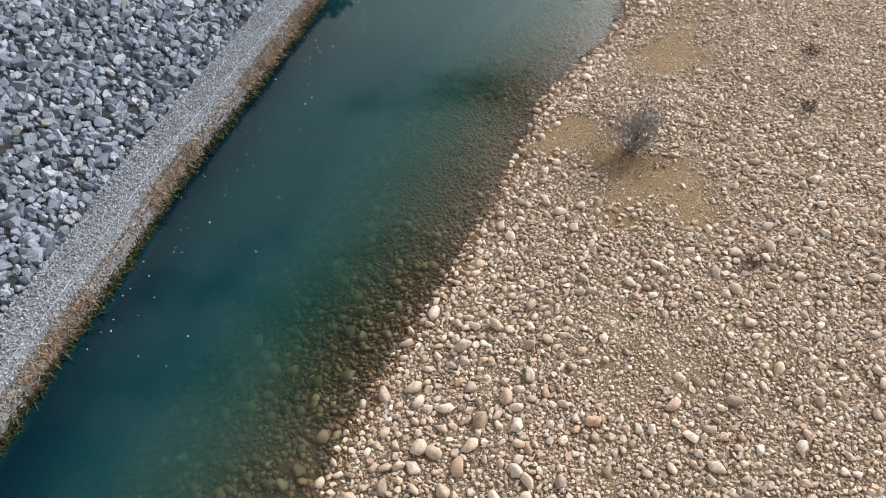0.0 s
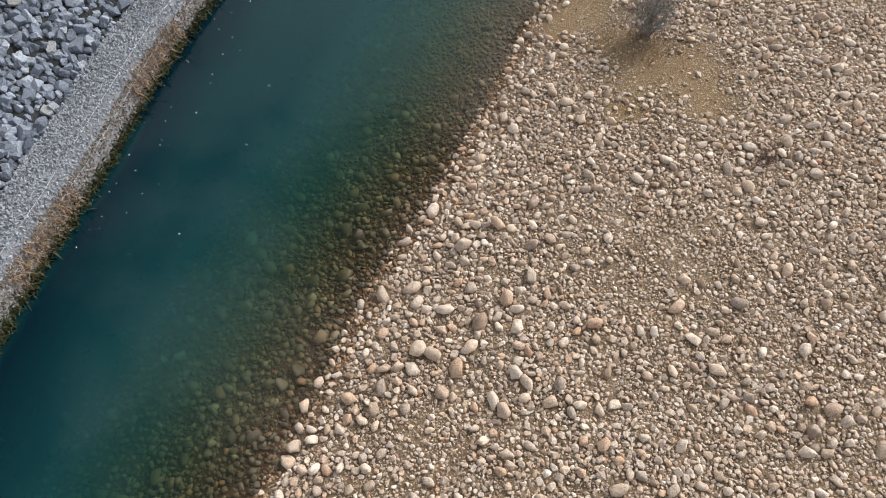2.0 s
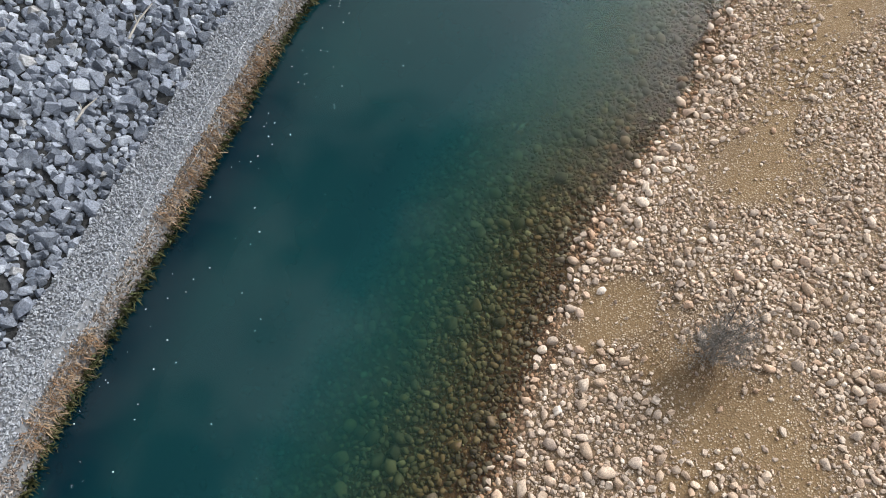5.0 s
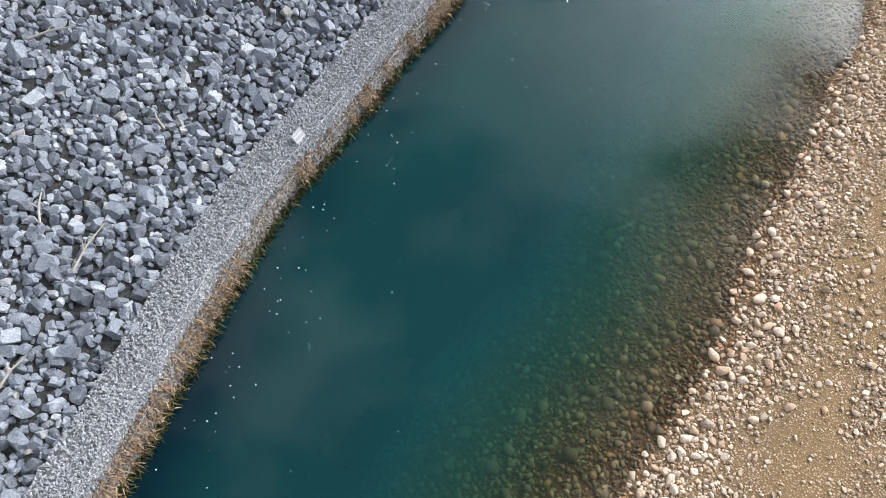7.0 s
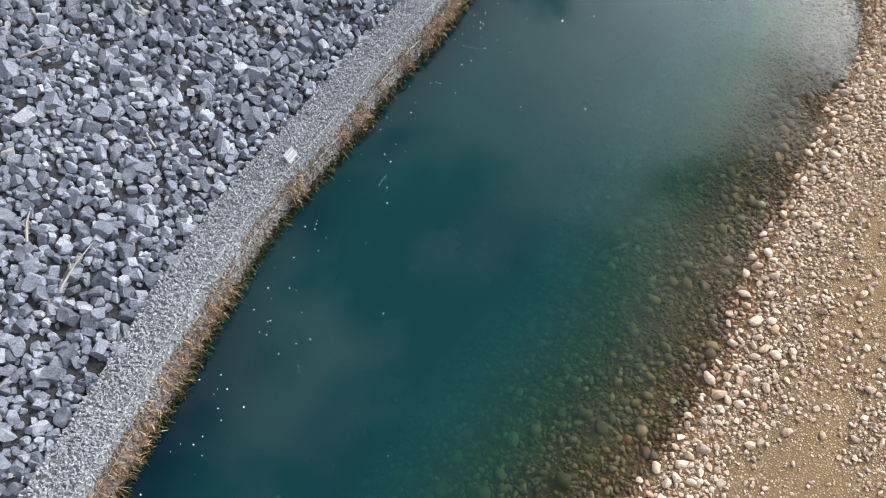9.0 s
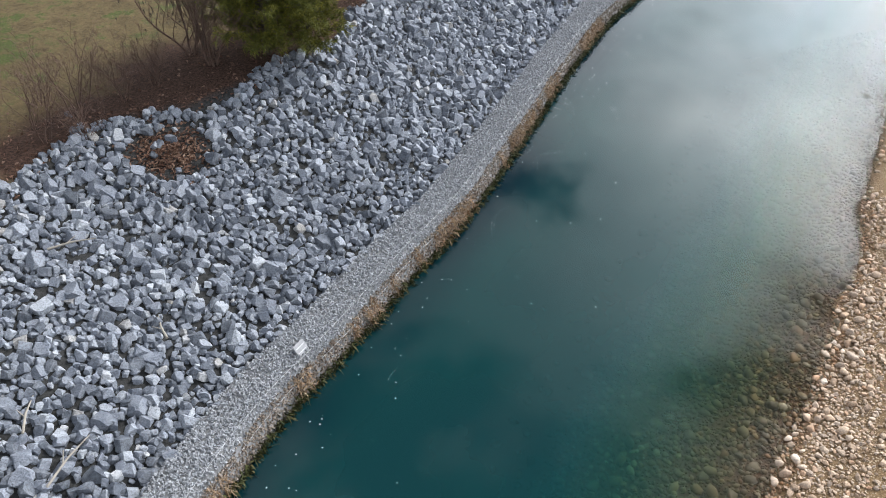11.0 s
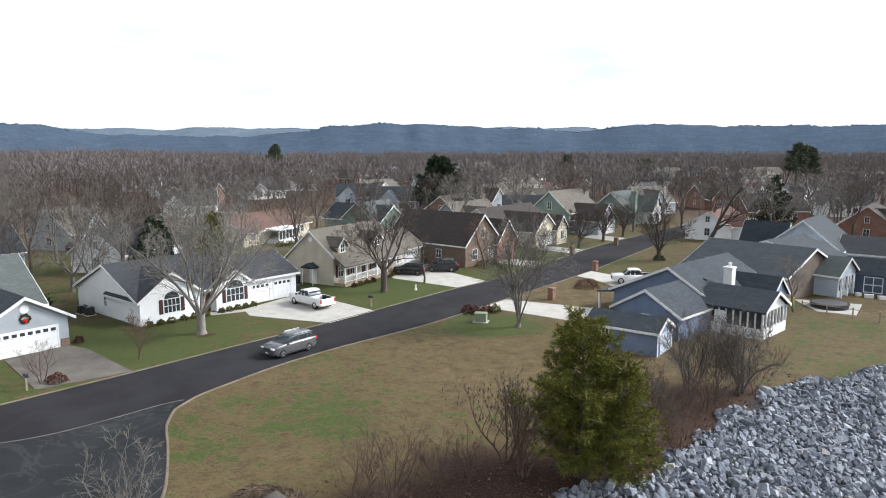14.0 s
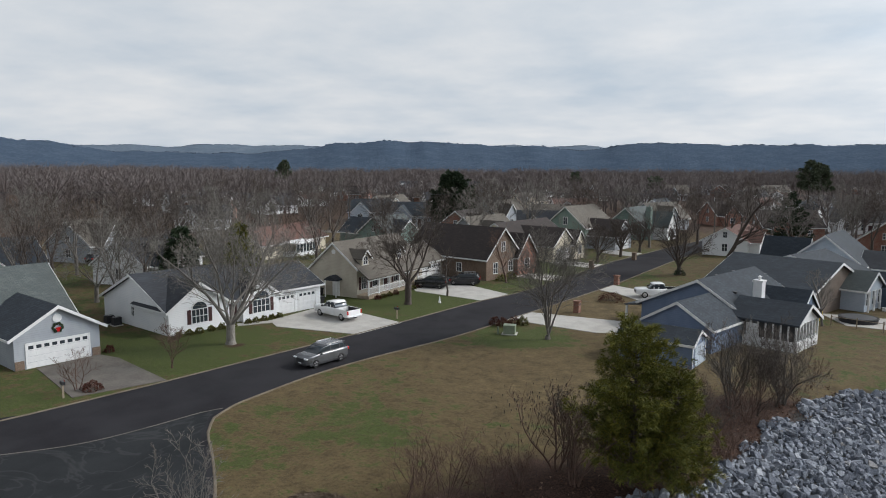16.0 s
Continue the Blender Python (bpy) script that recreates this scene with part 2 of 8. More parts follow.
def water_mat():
    """Clear water: the bed shows through where it is shallow, with the red taken out; deeper down the water's own teal
    takes over. The near-black end paints the gabion's shade and reflection, with algae.
    """
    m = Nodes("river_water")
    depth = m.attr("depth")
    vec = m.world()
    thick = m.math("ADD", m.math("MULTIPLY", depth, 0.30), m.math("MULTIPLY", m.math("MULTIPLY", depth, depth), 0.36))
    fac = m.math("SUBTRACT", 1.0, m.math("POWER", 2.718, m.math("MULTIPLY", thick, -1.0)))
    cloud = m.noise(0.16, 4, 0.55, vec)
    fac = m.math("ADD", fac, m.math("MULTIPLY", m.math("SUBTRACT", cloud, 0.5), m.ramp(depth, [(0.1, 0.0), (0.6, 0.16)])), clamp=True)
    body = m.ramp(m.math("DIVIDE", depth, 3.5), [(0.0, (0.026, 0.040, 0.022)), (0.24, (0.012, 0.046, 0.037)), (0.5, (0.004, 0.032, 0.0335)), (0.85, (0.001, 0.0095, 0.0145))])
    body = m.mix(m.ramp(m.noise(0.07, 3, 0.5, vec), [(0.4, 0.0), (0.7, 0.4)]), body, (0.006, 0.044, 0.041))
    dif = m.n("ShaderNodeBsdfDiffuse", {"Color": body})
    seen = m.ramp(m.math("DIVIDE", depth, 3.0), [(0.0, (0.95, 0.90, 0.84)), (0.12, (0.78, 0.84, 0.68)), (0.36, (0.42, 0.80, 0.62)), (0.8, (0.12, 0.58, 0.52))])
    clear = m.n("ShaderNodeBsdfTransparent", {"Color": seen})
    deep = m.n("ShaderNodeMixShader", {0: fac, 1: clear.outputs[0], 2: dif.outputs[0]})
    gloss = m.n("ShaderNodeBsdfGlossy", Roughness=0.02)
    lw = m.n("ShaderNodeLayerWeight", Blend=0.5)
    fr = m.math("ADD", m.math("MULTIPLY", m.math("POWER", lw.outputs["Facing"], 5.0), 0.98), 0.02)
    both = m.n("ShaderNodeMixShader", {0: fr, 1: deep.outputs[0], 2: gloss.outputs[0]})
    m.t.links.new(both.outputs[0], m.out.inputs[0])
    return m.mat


def asphalt_mat(name="asphalt", c1=(0.012, 0.011, 0.0135), c2=(0.022, 0.0205, 0.024), scuff=0.0):
    m = Nodes(name)
    vec = m.world()
    big, fine = m.noise(0.25, 5, 0.6, vec), m.noise(40, 3, 0.7, vec)
    col = m.mix(m.ramp(big, [(0.35, 0.0), (0.65, 1.0)]), c1, c2)
    if scuff:
        swirl = m.noise(0.16, 3, 0.5, vec, 2.5)
        col = m.mix(m.ramp(swirl, [(0.47, 0.0), (0.5, scuff), (0.53, 0.0)]), col, (0.085, 0.085, 0.088))
    else:
        lane = m.noise(0.12, 2, 0.5, vec, 1.0)
        col = m.mix(m.ramp(lane, [(0.45, 0.0), (0.65, 0.5)]), col, (0.028, 0.028, 0.031))
    col = m.mix(m.ramp(fine, [(0.45, 0.0), (0.7, 0.3)]), col, (0.045, 0.044, 0.047))
    return m.finish(col, 0.95, fine, 0.3, 0.01, spec=0.15)


def hill_mat(name, c1, c2, c3, scale):
    m = Nodes(name)
    vec = m.world()
    a, b = m.noise(scale, 6, 0.7, vec), m.noise(scale * 6, 5, 0.7, vec)
    col = m.mix(m.ramp(a, [(0.4, 0.0), (0.62, 1.0)]), c1, c2)
    col = m.mix(m.ramp(b, [(0.42, 0.0), (0.62, 0.8)]), col, c3)
    return m.finish(col, 1.0, m.math("ADD", a, b), 0.35, 8.0, spec=0.0)


def glass_mat(name, tint=(0.02, 0.025, 0.03)):
    m = Nodes(name)
    return m.finish(m.mix(m.noise(1.5, 2), tint, tuple(v * 2.2 for v in tint)), 0.06, None, spec=0.6)


RIPRAP = stone_mat("riprap_stone", [(0.0, (0.046, 0.055, 0.073)), (0.3, (0.101, 0.115, 0.146)), (0.65, (0.178, 0.197, 0.240)), (0.9, (0.298, 0.320, 0.363)), (0.97, (0.365, 0.385, 0.419)), (1.0, (0.288, 0.265, 0.239))],
                   4.0, 0.9, 0.9, (0.288, 0.305, 0.339), 0.5, 0.08)
RUBBLE = stone_mat("gabion_fill", [(0.0, (0.179, 0.189, 0.212)), (0.4, (0.244, 0.257, 0.284)), (1.0, (0.326, 0.338, 0.363))], 20.0, 0.9, 0.5, (0.407, 0.412, 0.415))
COBBLE = stone_mat("river_cobble", [(0.0, (0.229, 0.141, 0.087)), (0.12, (0.441, 0.314, 0.218)), (0.28, (0.339, 0.263, 0.206)), (0.42, (0.560, 0.416, 0.301)), (0.52, (0.424, 0.247, 0.146)), (0.62, (0.510, 0.404, 0.323)),
                                    (0.76, (0.628, 0.497, 0.384)), (0.84, (0.217, 0.157, 0.124)), (0.90, (0.492, 0.329, 0.218)), (1.0, (0.712, 0.603, 0.503))], 6.0, 0.85, 0.5, (0.492, 0.391, 0.301))
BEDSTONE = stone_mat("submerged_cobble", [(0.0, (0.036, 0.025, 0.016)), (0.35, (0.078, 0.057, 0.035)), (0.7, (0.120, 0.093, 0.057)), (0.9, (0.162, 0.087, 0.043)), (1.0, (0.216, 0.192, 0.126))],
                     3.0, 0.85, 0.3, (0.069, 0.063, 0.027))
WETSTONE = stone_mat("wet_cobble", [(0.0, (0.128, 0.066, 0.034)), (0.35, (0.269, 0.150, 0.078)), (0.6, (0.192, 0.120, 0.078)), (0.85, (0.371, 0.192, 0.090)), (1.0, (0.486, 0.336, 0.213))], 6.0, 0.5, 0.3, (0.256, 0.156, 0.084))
# face fill: brown soil stain, plus the face's shade put into the colour
STAINED_SHADED = stone_mat("stained_shaded_fill", [(0.0, (0.093, 0.075, 0.062)), (0.4, (0.186, 0.155, 0.130)), (0.8, (0.278, 0.243, 0.213)), (1.0, (0.371, 0.328, 0.291))], 3.0, 0.9, 0.5, (0.144, 0.094, 0.063))
# core darker than the fill, so the gaps' shade is in its colour
GABION_CORE = plain("gabion_core", (0.10, 0.10, 0.104), (0.22, 0.22, 0.226), 4, 0.95, 0.5)
GROUND, WATER, ASPHALT = ground_mat(), water_mat(), asphalt_mat()
ASPHALT_OLD = asphalt_mat("old_asphalt", (0.012, 0.0135, 0.015), (0.021, 0.023, 0.025), 0.22)
CONCRETE = plain("concrete", (0.33, 0.315, 0.29), (0.44, 0.42, 0.39), 0.8, 0.85, 0.2)
OLD_CONCRETE = plain("old_concrete", (0.075, 0.066, 0.058), (0.14, 0.125, 0.11), 0.6, 0.9, 0.3)
KERB = plain("kerb_concrete", (0.109, 0.085, 0.061), (0.177, 0.146, 0.109), 1.0, 0.9, 0.3)
WIRE = plain("galvanised_wire", (0.35, 0.36, 0.37), (0.5, 0.5, 0.5), 6, 0.5, 0.1, 0.8)
STRAW = leaf_mat("dead_grass", (0.17, 0.105, 0.062), (0.38, 0.29, 0.195), (0.20, 0.095, 0.045))
WEED = leaf_mat("wet_weed", (0.02, 0.025, 0.008), (0.045, 0.05, 0.015), (0.07, 0.06, 0.025))
FOAM = plain("foam", (0.75, 0.78, 0.78), (0.85, 0.86, 0.86), 5, 0.6)
BARK = bark_mat("grey_bark", (0.092, 0.082, 0.072), (0.19, 0.172, 0.155))
BARK_PALE = bark_mat("pale_bark", (0.12, 0.108, 0.096), (0.26, 0.24, 0.215))
BARK_DK = bark_mat("dark_bark", (0.045, 0.035, 0.030), (0.10, 0.08, 0.068))
TWIG = bark_mat("brush_twig", (0.070, 0.042, 0.033), (0.135, 0.085, 0.066))
# twig colours of the far woods carry some haze: paler than near bark
FARTWIG = leaf_mat("hazed_far_twigs", (0.098, 0.082, 0.079), (0.17, 0.147, 0.140), (0.135, 0.102, 0.093))
PINE = leaf_mat("pine_needles", (0.042, 0.052, 0.009), (0.110, 0.112, 0.016), (0.24, 0.205, 0.034))
CEDAR = leaf_mat("cedar_needles", (0.014, 0.026, 0.012), (0.026, 0.042, 0.020), (0.042, 0.058, 0.026))
# far needles lightened in colour to imitate haze
FARPINE = leaf_mat("hazed_pine_needles", (0.045, 0.060, 0.036), (0.075, 0.092, 0.055), (0.105, 0.118, 0.07))
SHRUB = leaf_mat("shrub_leaves", (0.045, 0.050, 0.012), (0.11, 0.105, 0.025), (0.18, 0.16, 0.05))
REDLEAF = leaf_mat("red_leaves", (0.055, 0.018, 0.014), (0.09, 0.03, 0.02), (0.12, 0.06, 0.035))
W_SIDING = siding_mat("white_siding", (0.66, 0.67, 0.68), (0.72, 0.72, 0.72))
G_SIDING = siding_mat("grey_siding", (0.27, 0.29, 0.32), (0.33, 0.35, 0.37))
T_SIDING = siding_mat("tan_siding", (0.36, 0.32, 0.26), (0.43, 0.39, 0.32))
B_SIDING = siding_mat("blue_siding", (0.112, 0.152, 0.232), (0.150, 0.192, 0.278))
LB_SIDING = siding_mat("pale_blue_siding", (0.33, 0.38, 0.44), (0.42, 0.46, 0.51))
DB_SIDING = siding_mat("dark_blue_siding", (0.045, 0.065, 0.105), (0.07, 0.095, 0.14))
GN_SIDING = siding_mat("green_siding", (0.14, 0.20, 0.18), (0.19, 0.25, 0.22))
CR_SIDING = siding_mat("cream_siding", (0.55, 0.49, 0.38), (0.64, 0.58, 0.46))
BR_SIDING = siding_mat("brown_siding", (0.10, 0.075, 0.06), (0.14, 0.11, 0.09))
R_BRICK = brick_mat("red_brick", (0.19, 0.075, 0.05), (0.26, 0.11, 0.075), (0.30, 0.25, 0.21))
BR_BRICK = brick_mat("brown_brick", (0.13, 0.085, 0.06), (0.18, 0.115, 0.08), (0.24, 0.2, 0.16))
SH_GREY = shingle_mat("grey_shingles", (0.033, 0.037, 0.045), (0.053, 0.058, 0.069), (0.027, 0.029, 0.034))
SH_BLUE = shingle_mat("slate_shingles", (0.028, 0.037, 0.049), (0.047, 0.058, 0.072), (0.023, 0.029, 0.037))
SH_TAN = shingle_mat("weathered_shingles", (0.125, 0.110, 0.092), (0.165, 0.145, 0.122), (0.10, 0.085, 0.07))
SH_DARK = shingle_mat("dark_brown_shingles", (0.038, 0.029, 0.026), (0.064, 0.048, 0.043), (0.034, 0.027, 0.025))
SH_RED = shingle_mat("red_brown_shingles", (0.13, 0.065, 0.05), (0.17, 0.09, 0.07), (0.10, 0.055, 0.045))
SH_GREEN = shingle_mat("green_grey_shingles", (0.085, 0.10, 0.10), (0.12, 0.135, 0.13), (0.075, 0.085, 0.085))
TRIM = plain("white_trim", (0.58, 0.58, 0.58), (0.68, 0.68, 0.68), 2, 0.5, 0.05)
DARK = plain("dark_metal", (0.018, 0.018, 0.02), (0.035, 0.035, 0.038), 4, 0.5, 0.1)
SHUTTER = plain("dark_red_shutter", (0.035, 0.012, 0.012), (0.06, 0.02, 0.018), 6, 0.6, 0.1)
GLASS = glass_mat("window_glass")
TYRE = plain("tyre_rubber", (0.012, 0.012, 0.012), (0.025, 0.025, 0.025), 10, 0.85, 0.2)
CHROME = plain("alloy", (0.45, 0.45, 0.46), (0.6, 0.6, 0.6), 6, 0.3, 0.05, 0.9)
WHITE_PAINT = plain("white_car_paint", (0.72, 0.72, 0.72), (0.78, 0.78, 0.78), 1, 0.25, 0.0, 0.0, 0.6)
SILVER_PAINT = plain("silver_car_paint", (0.13, 0.133, 0.142), (0.17, 0.173, 0.182), 1, 0.25, 0.0, 0.5, 0.6)
BLACK_PAINT = plain("black_car_paint", (0.012, 0.012, 0.014), (0.02, 0.02, 0.022), 1, 0.2, 0.0, 0.0, 0.6)
RED_LAMP = plain("red_lens", (0.35, 0.01, 0.01), (0.45, 0.02, 0.02), 5, 0.2)
LAMP_GLASS = plain("headlamp_lens", (0.6, 0.62, 0.64), (0.75, 0.76, 0.78), 5, 0.12)
WOOD = plain("weathered_wood", (0.20, 0.16, 0.12), (0.32, 0.26, 0.19), 3, 0.85, 0.4)
YELLOW = plain("yellow_plastic", (0.55, 0.40, 0.06), (0.62, 0.46, 0.09), 3, 0.5)
POLE_WOOD = plain("pole_wood", (0.10, 0.085, 0.075), (0.17, 0.15, 0.13), 3, 0.9, 0.4)
BOXGREEN = plain("utility_green", (0.16, 0.19, 0.13), (0.21, 0.24, 0.17), 3, 0.6)
# distance haze is mixed into the hill colours, paler on the far ridge
HILL_A = hill_mat("near_hill_hazed", (0.060, 0.084, 0.122), (0.084, 0.110, 0.150), (0.046, 0.068, 0.098), 0.03)
HILL_A_WOOD = leaf_mat("near_crowns_hazed", (0.062, 0.087, 0.124), (0.078, 0.104, 0.144), (0.094, 0.121, 0.160))
HILL_B_WOOD = leaf_mat("far_crowns_hazed", (0.105, 0.138, 0.180), (0.135, 0.165, 0.205), (0.155, 0.183, 0.220))
HILL_B = hill_mat("far_hill_hazed", (0.115, 0.145, 0.185), (0.150, 0.178, 0.215), (0.095, 0.125, 0.160), 0.012)


# ---- mesh helpers ----
def mesh_object(name, bm, material, parent=None, smooth=False):
    me = bpy.data.meshes.new(name)
    bm.to_mesh(me)
    bm.free()
    for mt in (material if isinstance(material, (list, tuple)) else [material]):
        me.materials.append(mt)
    if smooth:
        me.polygons.foreach_set("use_smooth", [True] * len(me.polygons))
    ob = new(name, me)
    if parent:
        ob.parent = parent
    return ob


def part(name, bm, material, parent, label="", smooth=False):
    ob = mesh_object(name, bm, material, parent, smooth)
    if label:
        tagged(ob, label=label)
    return ob


def thing(name, x, y, z, rz, label, category, group="", kind=""):
    ob = new(name)
    ob.empty_display_size = 0.2
    ob.matrix_basis = pose(x, y, z, 0, 0, rz)
    return tagged(ob, label, category, group, kind)


def box(bm, x0, x1, y0, y1, z0, z1, m=None):
    vs = [bm.verts.new((x, y, z)) for z in (z0, z1) for x, y in ((x0, y0), (x1, y0), (x1, y1), (x0, y1))]
    for f in ((3, 2, 1, 0), (4, 5, 6, 7), (0, 1, 5, 4), (1, 2, 6, 5), (2, 3, 7, 6), (3, 0, 4, 7)):
        bm.faces.new([vs[i] for i in f])
    if m is not None:
        bmesh.ops.transform(bm, matrix=m, verts=vs)
    return vs


def boxes(*specs):
    bm = bmesh.new()
    for s in specs:
        box(bm, *s)
    return bm


def soft_box(x0, x1, y0, y1, z0, z1, r=0.04, seg=2):
    bm = boxes((x0, x1, y0, y1, z0, z1))
    bmesh.ops.bevel(bm, geom=bm.edges[:], offset=r, segments=seg, profile=0.5, affect="EDGES")
    return bm


def cyl(bm, p0, p1, r0, r1=None, n=10):
    r1 = r0 if r1 is None else r1
    p0, p1 = Vector(p0), Vector(p1)
    q = (p1 - p0).to_track_quat("Z", "Y")
    rings = []
    for p, r in ((p0, r0), (p1, r1)):
        rings.append([bm.verts.new(p + q @ Vector((r * math.cos(2 * math.pi * i / n), r * math.sin(2 * math.pi * i / n), 0))) for i in range(n)])
    for i in range(n):
        bm.faces.new((rings[0][i], rings[0][(i + 1) % n], rings[1][(i + 1) % n], rings[1][i]))
    bm.faces.new(rings[0][::-1])
    bm.faces.new(rings[1])
    return bm


def raw_mesh(name, verts, faces, material, smooth=False):
    """A mesh straight from arrays: verts (n, 3), faces (m, 3) or (m, 4)."""
    me = bpy.data.meshes.new(name)
    verts, faces = np.asarray(verts, np.float32), np.asarray(faces, np.int32)
    k = faces.shape[1]
    me.vertices.add(len(verts))
    me.vertices.foreach_set("co", verts.ravel())
    me.loops.add(faces.size)
    me.loops.foreach_set("vertex_index", faces.ravel())
    me.polygons.add(len(faces))
    me.polygons.foreach_set("loop_start", np.arange(len(faces), dtype=np.int32) * k)
    me.polygons.foreach_set("use_smooth", np.full(len(faces), smooth))
    me.materials.append(material)
    me.update(calc_edges=True)
    return me


def attribute(me, name, values):
    a = me.attributes.new(name, "FLOAT", "POINT")
    a.data.foreach_set("value", np.asarray(values, np.float32).ravel())


def spin(rng, n):
    """n random turns as matrices."""
    q = rng.normal(size=(n, 4))
    q /= np.linalg.norm(q, axis=1)[:, None]
    w, x, y, z = q.T
    return np.stack([1 - 2 * (y * y + z * z), 2 * (x * y - z * w), 2 * (x * z + y * w), 2 * (x * y + z * w), 1 - 2 * (x * x + z * z), 2 * (y * z - x * w),
                     2 * (x * z - y * w), 2 * (y * z + x * w), 1 - 2 * (x * x + y * y)], 1).reshape(n, 3, 3)


def upright(rng, n, tilt=0.35):
    """n turns about z, leaning a little."""
    a = rng.uniform(0, 2 * np.pi, n)
    c, s, o, i = np.cos(a), np.sin(a), np.zeros(n), np.ones(n)
    zr = np.stack([c, -s, o, s, c, o, o, o, i], 1).reshape(n, 3, 3)
    b, e = rng.normal(0, tilt, n), rng.normal(0, tilt, n)
    xr = np.stack([i, o, o, o, np.cos(b), -np.sin(b), o, np.sin(b), np.cos(b)], 1).reshape(n, 3, 3)
    yr = np.stack([np.cos(e), o, np.sin(e), o, i, o, -np.sin(e), o, np.cos(e)], 1).reshape(n, 3, 3)
    return yr @ xr @ zr


def strewn(templates, which, turns, sizes, places):
    """Arrays of one mesh in which each template stands at the places given."""
    vs, fs, base = [], [], 0
    for k, (tv, tf) in enumerate(templates):
        sel = np.nonzero(which == k)[0]
        if not len(sel):
            continue
        v = np.einsum("nij,vj->nvi", turns[sel], tv) * sizes[sel][:, None, None] + places[sel][:, None, :]
        f = tf[None] + (np.arange(len(sel)) * len(tv))[:, None, None] + base
        vs.append(v.reshape(-1, 3))
        fs.append(f.reshape(-1, tf.shape[1]))
        base += len(sel) * len(tv)
    return np.concatenate(vs), np.concatenate(fs)


def bm_arrays(bm):
    bmesh.ops.triangulate(bm, faces=bm.faces[:])
    bm.verts.ensure_lookup_table()
    bm.verts.index_update()
    v, f = np.array([x.co[:] for x in bm.verts]), np.array([[w.index for w in x.verts] for x in bm.faces])
    bm.free()
    return v, f


def angular_stone(rng, n=16):
    """A quarried block: the hull of points pushed out to a rough box."""
    p = rng.uniform(-1, 1, (n, 3))
    p /= (np.abs(p) ** 3).sum(1)[:, None] ** (1 / 3)
    p *= rng.uniform(0.8, 1.0, (n, 1)) * np.array([1.0, rng.uniform(0.55, 0.9), rng.uniform(0.42, 0.72)]) * 0.5
    bm = bmesh.new()
    for q in p:
        bm.verts.new(q)
    r = bmesh.ops.convex_hull(bm, input=bm.verts[:])
    bmesh.ops.delete(bm, geom=list({g for g in r["geom_interior"] if isinstance(g, bmesh.types.BMVert)}), context="VERTS")
    return bm_arrays(bm)


def quarry_block(rng):
    """A blasted block: an uneven box with its corners and edges knocked off."""
    dims = np.array([1.0, rng.uniform(0.62, 0.95), rng.uniform(0.50, 0.78)])
    bm = bmesh.new()
    bmesh.ops.create_cube(bm, size=1.0)
    for v in bm.verts:
        v.co = Vector((np.array(v.co) * (1 + rng.uniform(-0.34, 0.12, 3)) * dims))
    for k in range(9):
        way = rng.choice([-1.0, 1.0], 3) * rng.uniform(0.25, 1.0, 3)
        way /= np.linalg.norm(way)
        far = max(v.co.dot(Vector(way)) for v in bm.verts)
        bmesh.ops.bisect_plane(bm, geom=bm.verts[:] + bm.edges[:] + bm.faces[:], plane_co=Vector(way) * far * rng.uniform(0.70, 0.90), plane_no=Vector(way), clear_outer=True)
    pts = [v.co.copy() for v in bm.verts]
    bm.free()
    bm = bmesh.new()
    for p in pts:
        bm.verts.new(p)
    bmesh.ops.remove_doubles(bm, verts=bm.verts[:], dist=0.05)
    r = bmesh.ops.convex_hull(bm, input=bm.verts[:])
    bmesh.ops.delete(bm, geom=list({g for g in r["geom_interior"] if isinstance(g, bmesh.types.BMVert)}), context="VERTS")
    return bm_arrays(bm)


def cobble(rng, sub=2):
    """A river-worn stone: a flattened, uneven egg."""
    bm = bmesh.new()
    bmesh.ops.create_icosphere(bm, subdivisions=sub, radius=0.5)
    ax = np.array([1.0, rng.uniform(0.62, 1.0), rng.uniform(0.4, 0.75)])
    off = Vector(rng.uniform(-50, 50, 3))
    cuts = [(Vector(w / np.linalg.norm(w)), d) for w, d in zip(rng.normal(size=(16, 3)), rng.uniform(0.24, 0.40, 16))]
    for v in bm.verts:
        for w, d in cuts:
            over = v.co.dot(w) - d
            if over > 0:
                v.co = v.co - w * over
        k = 1.18 + 0.22 * noise.noise(v.co * 1.7 + off) + 0.15 * noise.noise(v.co * 4.0 + off)
        co = v.co * k
        sq = 1.0 + 0.55 * abs(co.x * co.y)
        v.co = Vector((co.x * ax[0] * sq, co.y * ax[1] * sq, co.z * ax[2]))
    return bm_arrays(bm)


# ---- the plan ----
GAB = [(-20.75, -76.16), (-16.75, -64.16), (-12.95, -50.16), (-10.05, -40.86), (-8.95, -37.56), (-7.55, -33.76), (-6.05, -28.96), (-4.65, -25.66), (-3.15, -21.96), (-1.75, -18.46), (-0.35, -14.96), 
       (1.45, -11.06), (3.45, -8.06), (5.95, -3.86), (8.55, 0.14), (11.0, 4.9), (13.6, 10.2), (15.2, 13.6), (17.1, 17.3), (19.7, 22.1), (23.4, 27.6), (28.1, 34.4), (33.4, 42.6), (44.25, 64.84), (60.25, 89.84), (90.25, 129.84)]
